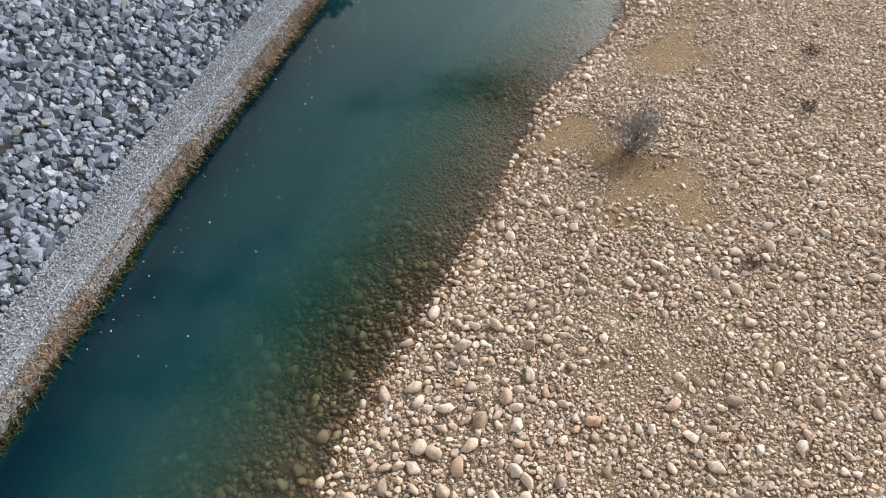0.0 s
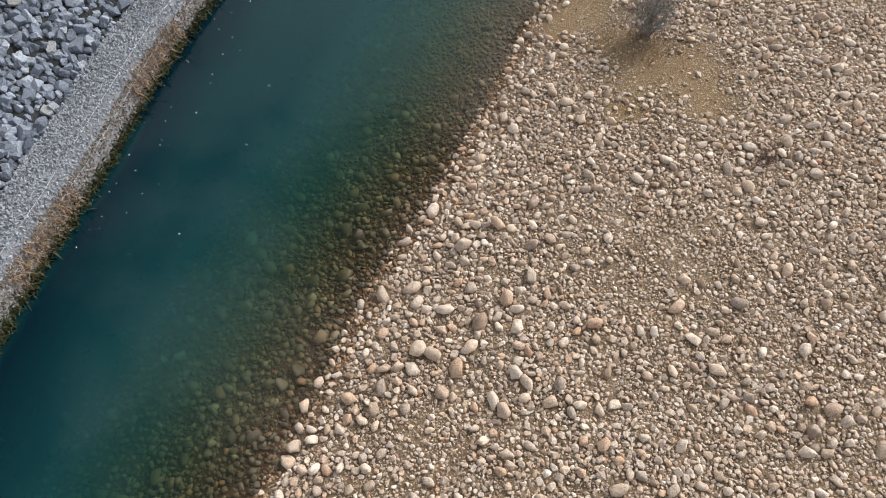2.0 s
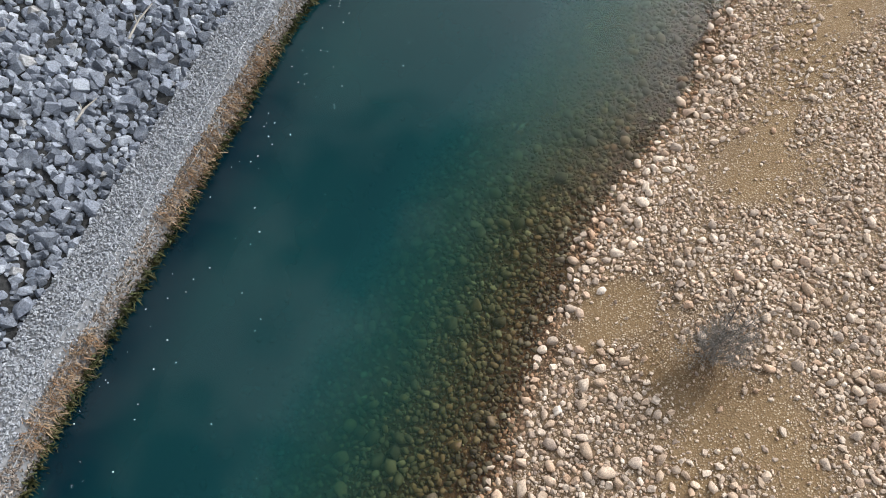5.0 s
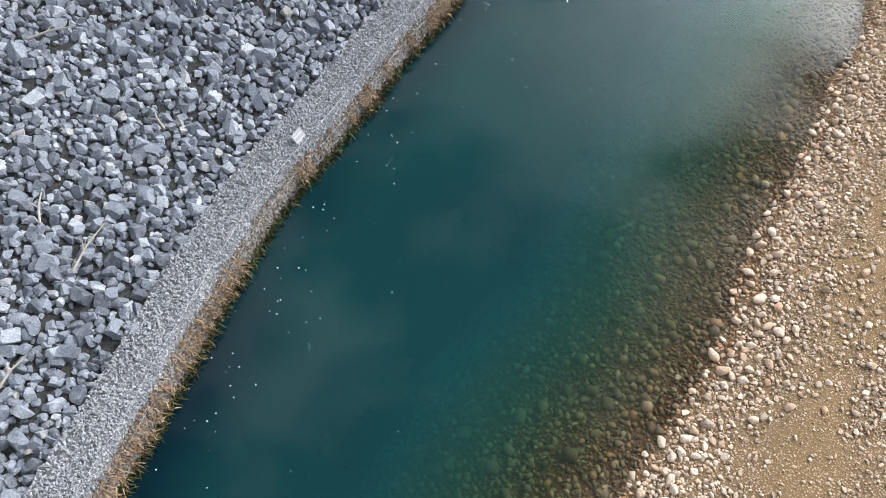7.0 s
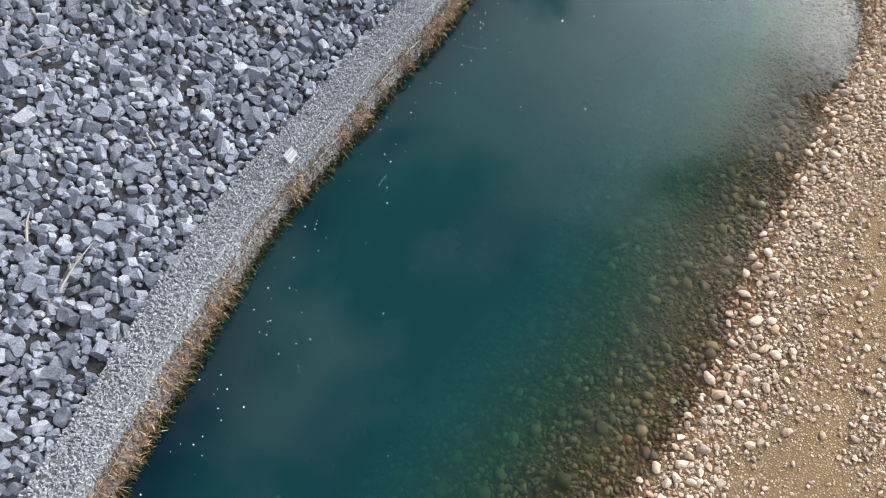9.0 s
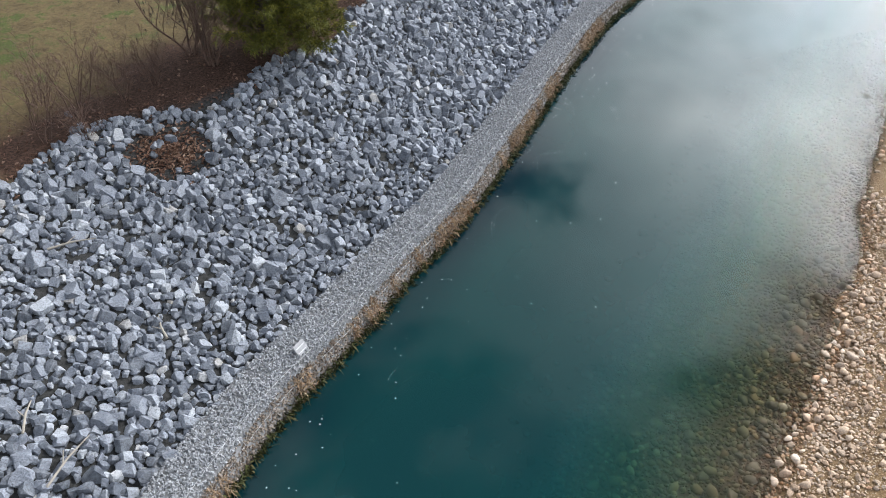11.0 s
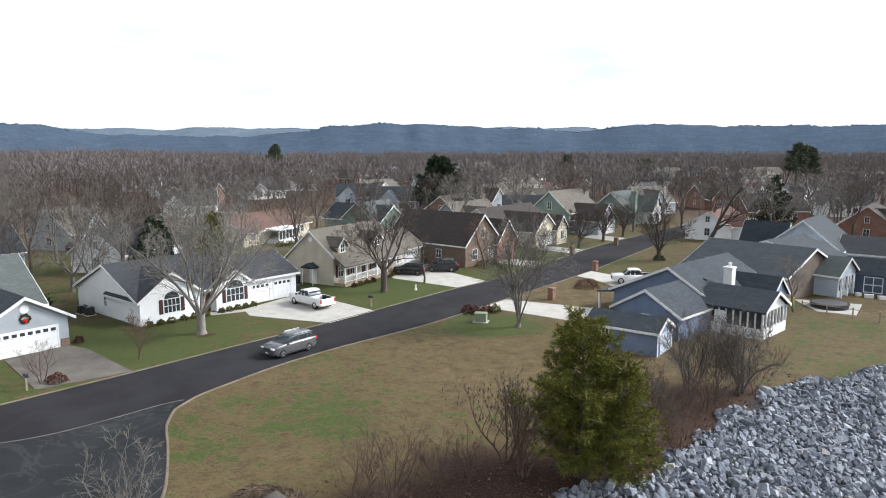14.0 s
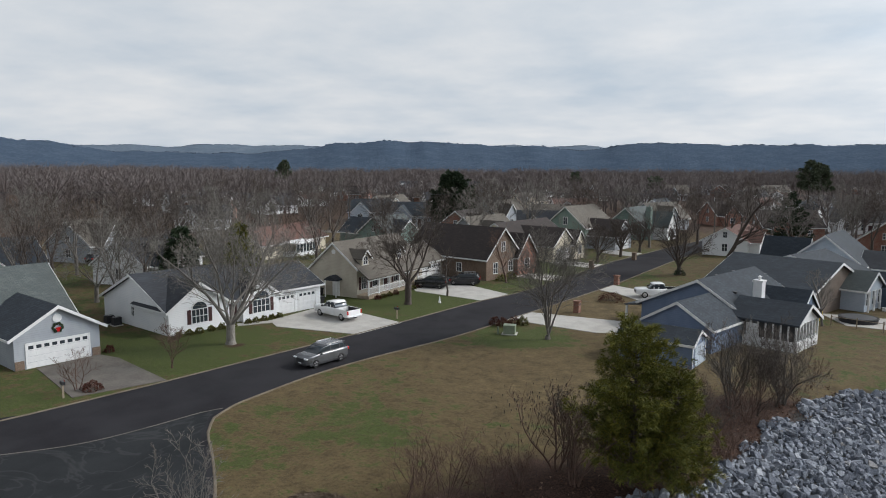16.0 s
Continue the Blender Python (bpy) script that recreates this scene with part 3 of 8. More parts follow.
SHORE = [(-9, -76), (-7, -64), (-4.5, -53), (-1.7, -47.1), (-0.7, -45.0), (0.5, -43), (1.9, -40.2), (3.5, -37.7), (5.2, -35.2), (7.2, -31.6), (8.6, -29.0), (10.4, -25.6), (10.9, -24.3),
         (13.4, -21.2), (16.3, -18.1), (18.9, -13.4), (20.9, -11.0), (22.3, -9.0), (24.8, -5.1), (26.9, -2.6), (28.4, 0.6), (30.2, 4.0), (35.6, 12.2), (45, 28), (60, 52), (75, 75), (110, 115)]
LAWN = [(-40, -76), (-33, -60), (-25, -42), (-19.5, -28), (-17, -19.5), (-14.6, -12.8), (-12.4, -8.8), (-11.6, -5.6), (-10.5, -2.5), (-9.2, -0.1), (-7.4, 1.9), (-3.6, 3.9), (-1.0, 7.1),
        (1.7, 10.6), (3.0, 14.3), (4.8, 20.9), (8.4, 29.6), (12.2, 33.8), (16.8, 39.3), (20.3, 43), (28, 55), (42, 80), (58, 105), (80, 140)]
YARD = 5.3                        # height of the neighbourhood above the water


def smooth_line(pts, step):
    """Points along a rounded line, about a step apart."""
    p = np.array(pts, float)
    out = []
    for i in range(len(p) - 1):
        a, b, c, d = p[max(i - 1, 0)], p[i], p[i + 1], p[min(i + 2, len(p) - 1)]
        n = max(2, int(np.linalg.norm(c - b) / step))
        for u in np.linspace(0, 1, n, endpoint=False):
            out.append(0.5 * (2 * b + (c - a) * u + (2 * a - 5 * b + 4 * c - d) * u ** 2 + (3 * b - a - 3 * c + d) * u ** 3))
    out.append(p[-1])
    return np.array(out)


def off_line(pts, q):
    """Distance of points q (n, 2) from a line, positive on its left."""
    qx, qy = np.ascontiguousarray(q[:, 0], dtype=float), np.ascontiguousarray(q[:, 1], dtype=float)
    best, side = np.full(len(q), 1e18), np.ones(len(q))
    for (ax, ay), (bx, by) in zip(pts[:-1], pts[1:]):
        dx, dy = bx - ax, by - ay
        wx, wy = qx - ax, qy - ay
        u = np.clip((wx * dx + wy * dy) / (dx * dx + dy * dy), 0, 1)
        wx -= u * dx
        wy -= u * dy
        d = wx * wx + wy * wy
        m = d < best
        best = np.where(m, d, best)
        side = np.where(m, dx * wy - dy * wx, side)
    best, sign = np.sqrt(best), np.where(side >= 0, 1.0, -1.0)
    return best * sign


gab_line, shore_line, lawn_line = smooth_line(GAB, 1.5), smooth_line(SHORE, 1.5), smooth_line(LAWN, 1.5)
_t = np.gradient(shore_line, axis=0)
shore_line = shore_line + 0.5 * np.column_stack([_t[:, 1], -_t[:, 0]]) / np.hypot(*_t.T)[:, None]   # the waterline lies half a metre inside the first stones


def wobble(q, scale, seed=0.0):
    return np.array([noise.noise(Vector((x * scale + seed, y * scale - seed, seed))) for x, y in q])


def lay_of_land(q):
    """Height and kind of the ground at points q: z, and weights of bank, gravel and bed."""
    a = off_line(gab_line, q)          # + on the land side of the gabion's foot
    c = -off_line(shore_line, q)       # + on the gravel bar
    b = -off_line(lawn_line, q)        # + on the river side of the lawn's edge
    z = np.full(len(q), YARD)
    land = a > 0
    run = np.clip(a - 2.3, 0, None)
    u = np.where(b > 0, run / (run + np.clip(b, 0.01, None)), 1.0)
    slope = 1.15 + (YARD - 0.25 - 1.15) * u
    z = np.where(land & (b > 0), slope, z)
    z = np.where(land & (b <= 0), YARD - 0.25 * np.exp(b / 1.2), z)
    z = np.where(land & (a < 1.6), np.minimum(z, -2.0), z)
    cc = np.clip(c, 0, None)
    bar = 1.35 * (1 - np.exp(-cc / 5.0)) + 0.02 * cc ** 0.5
    z = np.where(~land & (c > 0), np.minimum(bar, 4.0), z)
    inner = ~land & (c <= 0)
    z = np.where(inner, -np.minimum(0.12 * -c + 0.02 * c * c, 2.2), z)
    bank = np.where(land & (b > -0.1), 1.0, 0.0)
    gravel = np.where(~land & (c > -0.3), 1.0, 0.0)
    bed = np.where(~land & (c <= 0.25), np.clip(1 - (c + 0.1) / 0.35, 0, 1), 0.0)
    return z, bank, gravel, bed, a, b, c


def bare_sand(q, c):
    """Where the gravel bar shows bare ochre sand: round the bush, and in a lane along the shore upstream."""
    out = 0.9 * np.exp(-((c - 3.9) / 1.9) ** 2) * (1 - 0.5 * np.clip(wobble(q, 0.35, 2.5) * 3, 0, 1)) * np.clip((q[:, 1] + 27) / 4, 0, 1)
    for x, y, r in ((13.3, -29.4, 1.5), (15.6, -31.9, 2.0), (14.3, -31.2, 2.0), (13.0, -33.2, 1.2), (16.2, -33.6, 1.3), (12.3, -27.2, 1.7), (11.1, -28.0, 1.0)):
        out = np.maximum(out, np.exp(-((q[:, 0] - x) ** 2 + (q[:, 1] - y) ** 2) / (r * r)))
    return out


def spread_axis(lo, hi, step, far):
    core = np.arange(lo, hi + step, step)
    grow, d = [], step
    while sum(grow) < far:
        d *= 1.22
        grow.append(d)
    out = np.cumsum(grow)
    return np.concatenate([lo - out[::-1], core, core[-1] + out])


def make_ground():
    xs, ys = spread_axis(-80, 75, 0.8, 4300), spread_axis(-78, 112, 0.8, 4300)
    gx, gy = np.meshgrid(xs, ys)
    q = np.stack([gx.ravel(), gy.ravel()], 1)
    z, bank, gravel, bed, a, b, c = lay_of_land(q)
    near = (np.abs(q[:, 0]) < 100) & (np.abs(q[:, 1]) < 130)
    w1 = np.zeros(len(q))
    w1[near] = wobble(q[near], 0.45, 3.1) * 0.10 + wobble(q[near], 1.3, 7.7) * 0.05
    z = z + np.where((gravel > 0.5) | (bed > 0.5), w1, 0)
    lit = np.exp(-np.clip(-b - 1.5, 0, None) / 2.2) * (b < 0) * (a > 0)
    for x, y, r, k in ((-1.5, 7.5, 6.0, 1.0), (-5, 6, 5.5, 0.9), (3.5, 24, 5, 0.8), (-13, -2, 2.5, 0.55), (-15, 28, 7, 0.45), (-20, 33, 3, 0.4), (0, 16, 4, 0.7), (-8, 3.5, 3.5, 0.6), (-40, 21, 1.2, 0.8), (-35, 45, 1.1, 0.8), (-3, 40, 5, 0.35)):
        lit = np.maximum(lit, k * np.exp(-((q[:, 0] - x) ** 2 + (q[:, 1] - y) ** 2) / (r * r)))
    lit *= np.clip((q[:, 1] + 8) / 9, 0.25, 1) * np.clip((31 - q[:, 1]) / 6, 0.12, 1)
    green = np.full(len(q), 0.40)
    green = np.where(q[:, 0] < -31 + 0.12 * q[:, 1], 0.56, green)
    away = np.hypot(q[:, 0] + 15, q[:, 1] - 25)
    green = green - 0.45 * np.clip((away - 75) / 60, 0, 1)
    lit = np.maximum(lit, 0.62 * np.clip((away - 80) / 60, 0, 1))
    for x, y, r, k in ((-16.5, 36, 3.8, 1.0), (-20, 34, 3, 0.6), (-21, 12, 4.5, 0.42), (-20, 18, 4, 0.42), (-17, 8, 4, 0.4), (-35, 50, 9, 1.0), (-45, 16, 6, 0.9), (-28, 80, 9, 0.9), (13, 50, 4, 0.5), (-9, 52, 10, -0.3), (-10, 26, 8, -0.3),
                       (-14, 100, 6, 0.6)):
        green = green + (k - 0.3) * np.exp(-((q[:, 0] - x) ** 2 + (q[:, 1] - y) ** 2) / (r * r))
    nx = len(xs)
    idx = np.arange(len(q)).reshape(len(ys), nx)
    faces = np.stack([idx[:-1, :-1], idx[:-1, 1:], idx[1:, 1:], idx[1:, :-1]], -1).reshape(-1, 4)
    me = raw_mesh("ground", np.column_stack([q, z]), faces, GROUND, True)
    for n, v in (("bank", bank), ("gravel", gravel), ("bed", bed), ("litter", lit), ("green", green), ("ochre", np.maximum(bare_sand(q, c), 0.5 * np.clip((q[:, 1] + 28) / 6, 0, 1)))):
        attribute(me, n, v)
    return tagged(new("ground", me), "dormant lawn, leaf litter, sandy gravel bar and river bed", "ground", kind="structure")


ground = make_ground()


def make_water():
    n, m = 320, 44

    def even(line):
        d = np.concatenate([[0], np.cumsum(np.hypot(*np.diff(line, axis=0).T))])
        u = np.linspace(0, d[-1], n)
        return np.column_stack([np.interp(u, d, line[:, 0]), np.interp(u, d, line[:, 1])])
    l, r = even(gab_line), even(shore_line)
    w = np.linspace(-0.06, 1.12, m)[None, :, None]
    grid = l[:, None] * (1 - w) + r[:, None] * w
    q = grid.reshape(-1, 2)
    z = lay_of_land(q)[0]
    idx = np.arange(n * m).reshape(n, m)
    faces = np.stack([idx[:-1, :-1], idx[:-1, 1:], idx[1:, 1:], idx[1:, :-1]], -1).reshape(-1, 4)
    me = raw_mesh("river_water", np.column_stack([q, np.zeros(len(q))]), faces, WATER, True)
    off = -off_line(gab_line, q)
    shaded_depth = np.clip(-z, 0, 3)
    # depth raised beside the gabion: its shade, reflection and algae darken the water colour
    shaded_depth = np.where(off < 0.3, 2.4, np.maximum(shaded_depth, 3.1 - 0.24 * np.clip(off, 0, None) ** 1.25))
    attribute(me, "depth", shaded_depth)
    return tagged(new("river_water", me), "calm teal river water, clear at the stony edge", "water", kind="structure")


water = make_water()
rng = np.random.default_rng(11)


def height_at(q):
    q = np.asarray(q, float)
    z, bank, gravel, bed = lay_of_land(q)[:4]
    loose = (gravel > 0.5) | (bed > 0.5)
    z[loose] += wobble(q[loose], 0.45, 3.1) * 0.10 + wobble(q[loose], 1.3, 7.7) * 0.05
    return z


def thrown(cand, rad, gap=0.8, cell=0.7):
    """Keep candidates in order whose circles hardly overlap those kept before."""
    kept, grid = [], {}
    for i, ((x, y), r) in enumerate(zip(cand, rad)):
        cx, cy = int(x // cell), int(y // cell)
        ok = True
        for ax in (-1, 0, 1):
            for ay in (-1, 0, 1):
                for j in grid.get((cx + ax, cy + ay), ()):
                    if (cand[j][0] - x) ** 2 + (cand[j][1] - y) ** 2 < (gap * (r + rad[j])) ** 2:
                        ok = False
                        break
                if not ok:
                    break
            if not ok:
                break
        if ok:
            grid.setdefault((cx, cy), []).append(i)
            kept.append(i)
    return np.array(kept)


def lay_stones(name, label, templates, material, q, size, sink, tilt, parent_label, near, smooth, category, tumbled=False):
    """Stones as things of the bank: those inside the near test are single pieces, the rest one joined part."""
    n = len(q)
    z = height_at(q)
    turns = spin(rng, n) if tumbled else upright(rng, n, tilt)
    which = rng.integers(0, len(templates), n)
    places = np.column_stack([q, z + size * sink])
    holder = thing(parent_label, 0, 0, 0, 0, label, category, kind="structure")
    order = np.nonzero(near)[0]
    order = order[np.argsort(-size[order])][:300]
    single = np.zeros(n, bool)
    single[order] = True
    meshes = [raw_mesh(name, tv, tf, material, smooth) for tv, tf in templates]
    for i in order:
        ob = new(name, meshes[which[i]])
        ob.parent = holder
        m = Matrix(turns[i].tolist()).to_4x4() @ Matrix.Scale(float(size[i]), 4)
        m.translation = places[i]
        ob.matrix_basis = m
    rest = ~single
    v, f = strewn(templates, which[rest], turns[rest], size[rest], places[rest])
    ob = new(name + "_spread", raw_mesh(name + "_spread", v, f, material, smooth))
    ob.parent = holder
    tagged(ob, kind="stuff")
    return holder


# riprap between the gabion and the lawn
cand = np.column_stack([rng.uniform(-32, 46, 340000), rng.uniform(-62, 78, 340000)])
a = off_line(gab_line, cand)
b = -off_line(lawn_line, cand)
keep = (a > 1.95) & (b > -3.0)
cand, a, b = cand[keep], a[keep], b[keep]
ragged = wobble(cand, 0.35, 5.0) * 1.2
patch = ((cand[:, 0] + 5.0) / 1.9) ** 2 + ((cand[:, 1] - 0.6) / 1.7) ** 2 < 1 + wobble(cand, 0.8, 2.0) * 0.8
keep = (b > -0.2 + ragged) & ~patch
keep |= (a > 2.5) & (b <= 0) & (rng.uniform(size=len(cand)) < 0.006) & (cand[:, 1] < 3)
keep |= patch & (rng.uniform(size=len(cand)) < 0.05)
cand, a = cand[keep], a[keep]
size = np.clip(rng.lognormal(-1.16, 0.30, len(cand)), 0.18, 0.62)
order = np.argsort(-size + rng.normal(0, 0.42, len(size)))
cand, size, a = cand[order], size[order], a[order]
sel = thrown(cand, size * 0.5, 0.60)
spare = np.ones(len(cand), bool)
spare[sel] = False
spare &= (cand[:, 1] > -48) & (cand[:, 1] < 34)
low = np.nonzero(spare)[0][:8000]          # smaller stones wedged in the gaps
cand, size, a = np.concatenate([cand[sel], cand[low]]), np.concatenate([size[sel], np.clip(size[low] * 0.66, 0.18, 0.36)]), np.concatenate([a[sel], a[low]])
rest_depth = np.concatenate([np.full(len(sel), 0.10), np.full(len(low), -0.30)])
near = (cand[:, 1] > -22) & (cand[:, 1] < 0) & (a > 2) & (rest_depth > 0)
quarry = [quarry_block(rng) for _ in range(20)]
lay_stones("riprap_stone", "angular grey quarried riprap stones covering the bank", quarry, RIPRAP, cand, size * 1.20, rest_depth, 0.5, "riprap_bank", near, False, "stone bank", True)

# gravel bar: cobbles thrown down from the largest to the smallest, each kind filling the gaps of the last
class Taken:
    """A raster of the ground already covered by stones."""

    def __init__(self, x0, y0, x1, y1, step=0.04):
        self.o, self.step = np.array([x0, y0]), step
        self.g = np.zeros((int((x1 - x0) / step) + 1, int((y1 - y0) / step) + 1), bool)

    def cells(self, q):
        i = ((q - self.o) / self.step).astype(int)
        return np.clip(i[:, 0], 0, self.g.shape[0] - 1), np.clip(i[:, 1], 0, self.g.shape[1] - 1)

    def add(self, q, r):
        for dx in np.arange(-0.36, 0.361, self.step):
            for dy in np.arange(-0.36, 0.361, self.step):
                m = r > math.hypot(dx, dy)
                if m.any():
                    self.g[self.cells(q[m] + (dx, dy))] = True

    def free(self, q):
        return ~self.g[self.cells(q)]


def jittered(rng, x0, x1, y0, y1, step):
    gx, gy = np.meshgrid(np.arange(x0, x1, step), np.arange(y0, y1, step * 0.87))
    gx[::2] += step / 2
    return np.column_stack([gx.ravel(), gy.ravel()]) + rng.uniform(-0.36, 0.36, (gx.size, 2)) * step


def on_bar(q):
    c = -off_line(shore_line, q)
    return c, (c > -0.25) & (c < 34 - 0.2 * np.clip(q[:, 1] + 20, 0, None)) & (off_line(gab_line, q) < -4)


BAR = (-7, -56, 36, 3)
taken = Taken(*BAR)
cand = np.concatenate([np.column_stack([rng.uniform(-6, 35, 46000), rng.uniform(-55, 2, 46000)]), np.column_stack([rng.uniform(10, 62, 9000), rng.uniform(-40, 48, 9000)])])
c, keep = on_bar(cand)
cand, c = cand[keep], c[keep]
size = np.clip(rng.lognormal(-1.33, 0.36, len(cand)), 0.19, 0.56)
size *= 1 + 0.25 * np.exp(-((c - 2.5) / 3.0) ** 2) * (cand[:, 1] < -36)
size = np.maximum(size * (1 - 0.36 * np.clip((cand[:, 1] + 30) / 8, 0, 1) * np.clip(c - 0.8, 0, 1)), 0.17)
bare = bare_sand(cand, c)
fine = wobble(cand, 0.16, 9.0) + 0.5 * wobble(cand, 0.5, 4.0)
keep = rng.uniform(size=len(cand)) < np.clip(0.85 - 1.3 * fine + 0.55 * np.exp(-((c - 1.0) / 1.6) ** 2) - 0.95 * bare, 0.03, 1) * np.where(size > 0.40, 0.30, 1.0)
cand, size = cand[keep], size[keep]
order = np.argsort(-size + rng.normal(0, 0.09, len(size)))
cand, size = cand[order], size[order]
sel = thrown(cand, size * 0.5, 0.80)
cand, size = cand[sel], size[sel]
taken.add(cand, size * 0.46)
eggs = [cobble(rng, 2) for _ in range(10)]
lumps = [cobble(rng, 1) for _ in range(6)] + [angular_stone(rng, 22) for _ in range(6)]
chips = [angular_stone(rng, 12) for _ in range(12)]
grit = [angular_stone(rng, 7) for _ in range(12)]
big = size > 0.34
near = (cand[:, 0] > 3) & (cand[:, 0] < 18) & (cand[:, 1] > -50) & (cand[:, 1] < -24)
lay_stones("cobble", "rounded tan and cream river cobbles on sand", eggs, COBBLE, cand[big], size[big] * 1.10, 0.14, 0.3, "gravel_bar", near[big], True, "gravel bar")
q, k = cand[~big], int((~big).sum())
soup = [strewn(lumps, rng.integers(0, 12, k), upright(rng, k, 0.3), size[~big] * 1.12, np.column_stack([q, height_at(q) + size[~big] * 0.12]))]
wet_soup = []
for templates, step, lo, hi, bare_keep, box4 in ((lumps, 0.200, 0.125, 0.20, 0.08, (-6, 32, -54, 2)), (chips, 0.128, 0.075, 0.125, 0.16, (-5, 31, -53, 0)), (grit, 0.105, 0.045, 0.08, 0.26, (-4, 24, -52, -16))):
    q = jittered(rng, box4[0], box4[1], box4[2], box4[3], step)
    c, keep = on_bar(q)
    keep &= taken.free(q) & (c < 21)
    q, c = q[keep], c[keep]
    thin = wobble(q, 0.16, 9.0) + 0.6 * wobble(q, 0.7, 6.0)
    keep = rng.uniform(size=len(q)) < np.clip(0.95 - 0.12 * np.clip((q[:, 1] + 28) / 6, 0, 1) * (c > 1) - 0.5 * np.clip(thin, -0.2, 1) - (1 - bare_keep) * np.clip(bare_sand(q, c) * 1.2, 0, 1), 0.04, 1)
    q, c = q[keep], c[keep]
    k = len(q)
    d = rng.uniform(lo, hi, k)
    if templates is not grit:
        taken.add(q, d * 0.5)
    at = np.column_stack([q, height_at(q) + d * 0.14])
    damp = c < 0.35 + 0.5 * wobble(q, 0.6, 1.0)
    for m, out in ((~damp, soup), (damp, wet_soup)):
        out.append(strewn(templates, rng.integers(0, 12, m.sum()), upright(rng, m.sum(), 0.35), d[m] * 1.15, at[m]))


def joined(parts):
    base, vs, fs = 0, [], []
    for v, f in parts:
        vs.append(v)
        fs.append(f + base)
        base += len(v)
    return np.concatenate(vs), np.concatenate(fs)


tagged(new("pebbles", raw_mesh("pebbles", *joined(soup), COBBLE, False)), "small tan and cream pebbles packed over the gravel bar", "pebbles", kind="stuff")
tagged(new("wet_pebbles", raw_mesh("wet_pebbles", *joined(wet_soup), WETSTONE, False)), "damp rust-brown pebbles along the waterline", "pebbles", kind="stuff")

# stones on the river bed
soup = []
for templates, step, lo, hi, reach in ((lumps, 0.62, 0.30, 0.62, 10.0), (lumps, 0.27, 0.17, 0.31, 8.0), (chips, 0.165, 0.10, 0.17, 4.5)):
    q = jittered(rng, -10, 42, -56, 22, step)
    c = -off_line(shore_line, q)
    q = q[(c < 0.2) & (c > -reach) & (rng.uniform(size=len(q)) < (0.45 if step > 0.5 else 0.95))]
    k = len(q)
    d = rng.uniform(lo, hi, k)
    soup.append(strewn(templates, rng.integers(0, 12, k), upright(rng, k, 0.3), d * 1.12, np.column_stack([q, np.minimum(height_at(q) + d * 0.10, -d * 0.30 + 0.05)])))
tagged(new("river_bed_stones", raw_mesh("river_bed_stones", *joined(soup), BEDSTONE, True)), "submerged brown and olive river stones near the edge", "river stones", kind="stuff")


# ---- gabion wall ----
def along(line, step):
    d = np.concatenate([[0], np.cumsum(np.hypot(*np.diff(line, axis=0).T))])
    u = np.arange(0, d[-1], step)
    p = np.column_stack([np.interp(u, d, line[:, 0]), np.interp(u, d, line[:, 1])])
    t = np.gradient(p, axis=0)
    t /= np.hypot(*t.T)[:, None]
    return p, np.column_stack([-t[:, 1], t[:, 0]])        # points, and the way to the land


gab_p, gab_n = along(smooth_line(GAB, 0.5), 0.5)
sel = (gab_p[:, 1] > -66) & (gab_p[:, 1] < 92)
gab_p, gab_n = gab_p[sel], gab_n[sel]
PROFILE = np.array([(-0.25, -2.3), (0.06, -0.05), (0.20, 0.42), (0.30, 0.74), (0.46, 0.92), (0.66, 1.34), (1.3, 1.40), (2.05, 1.44), (2.6, 0.4)])


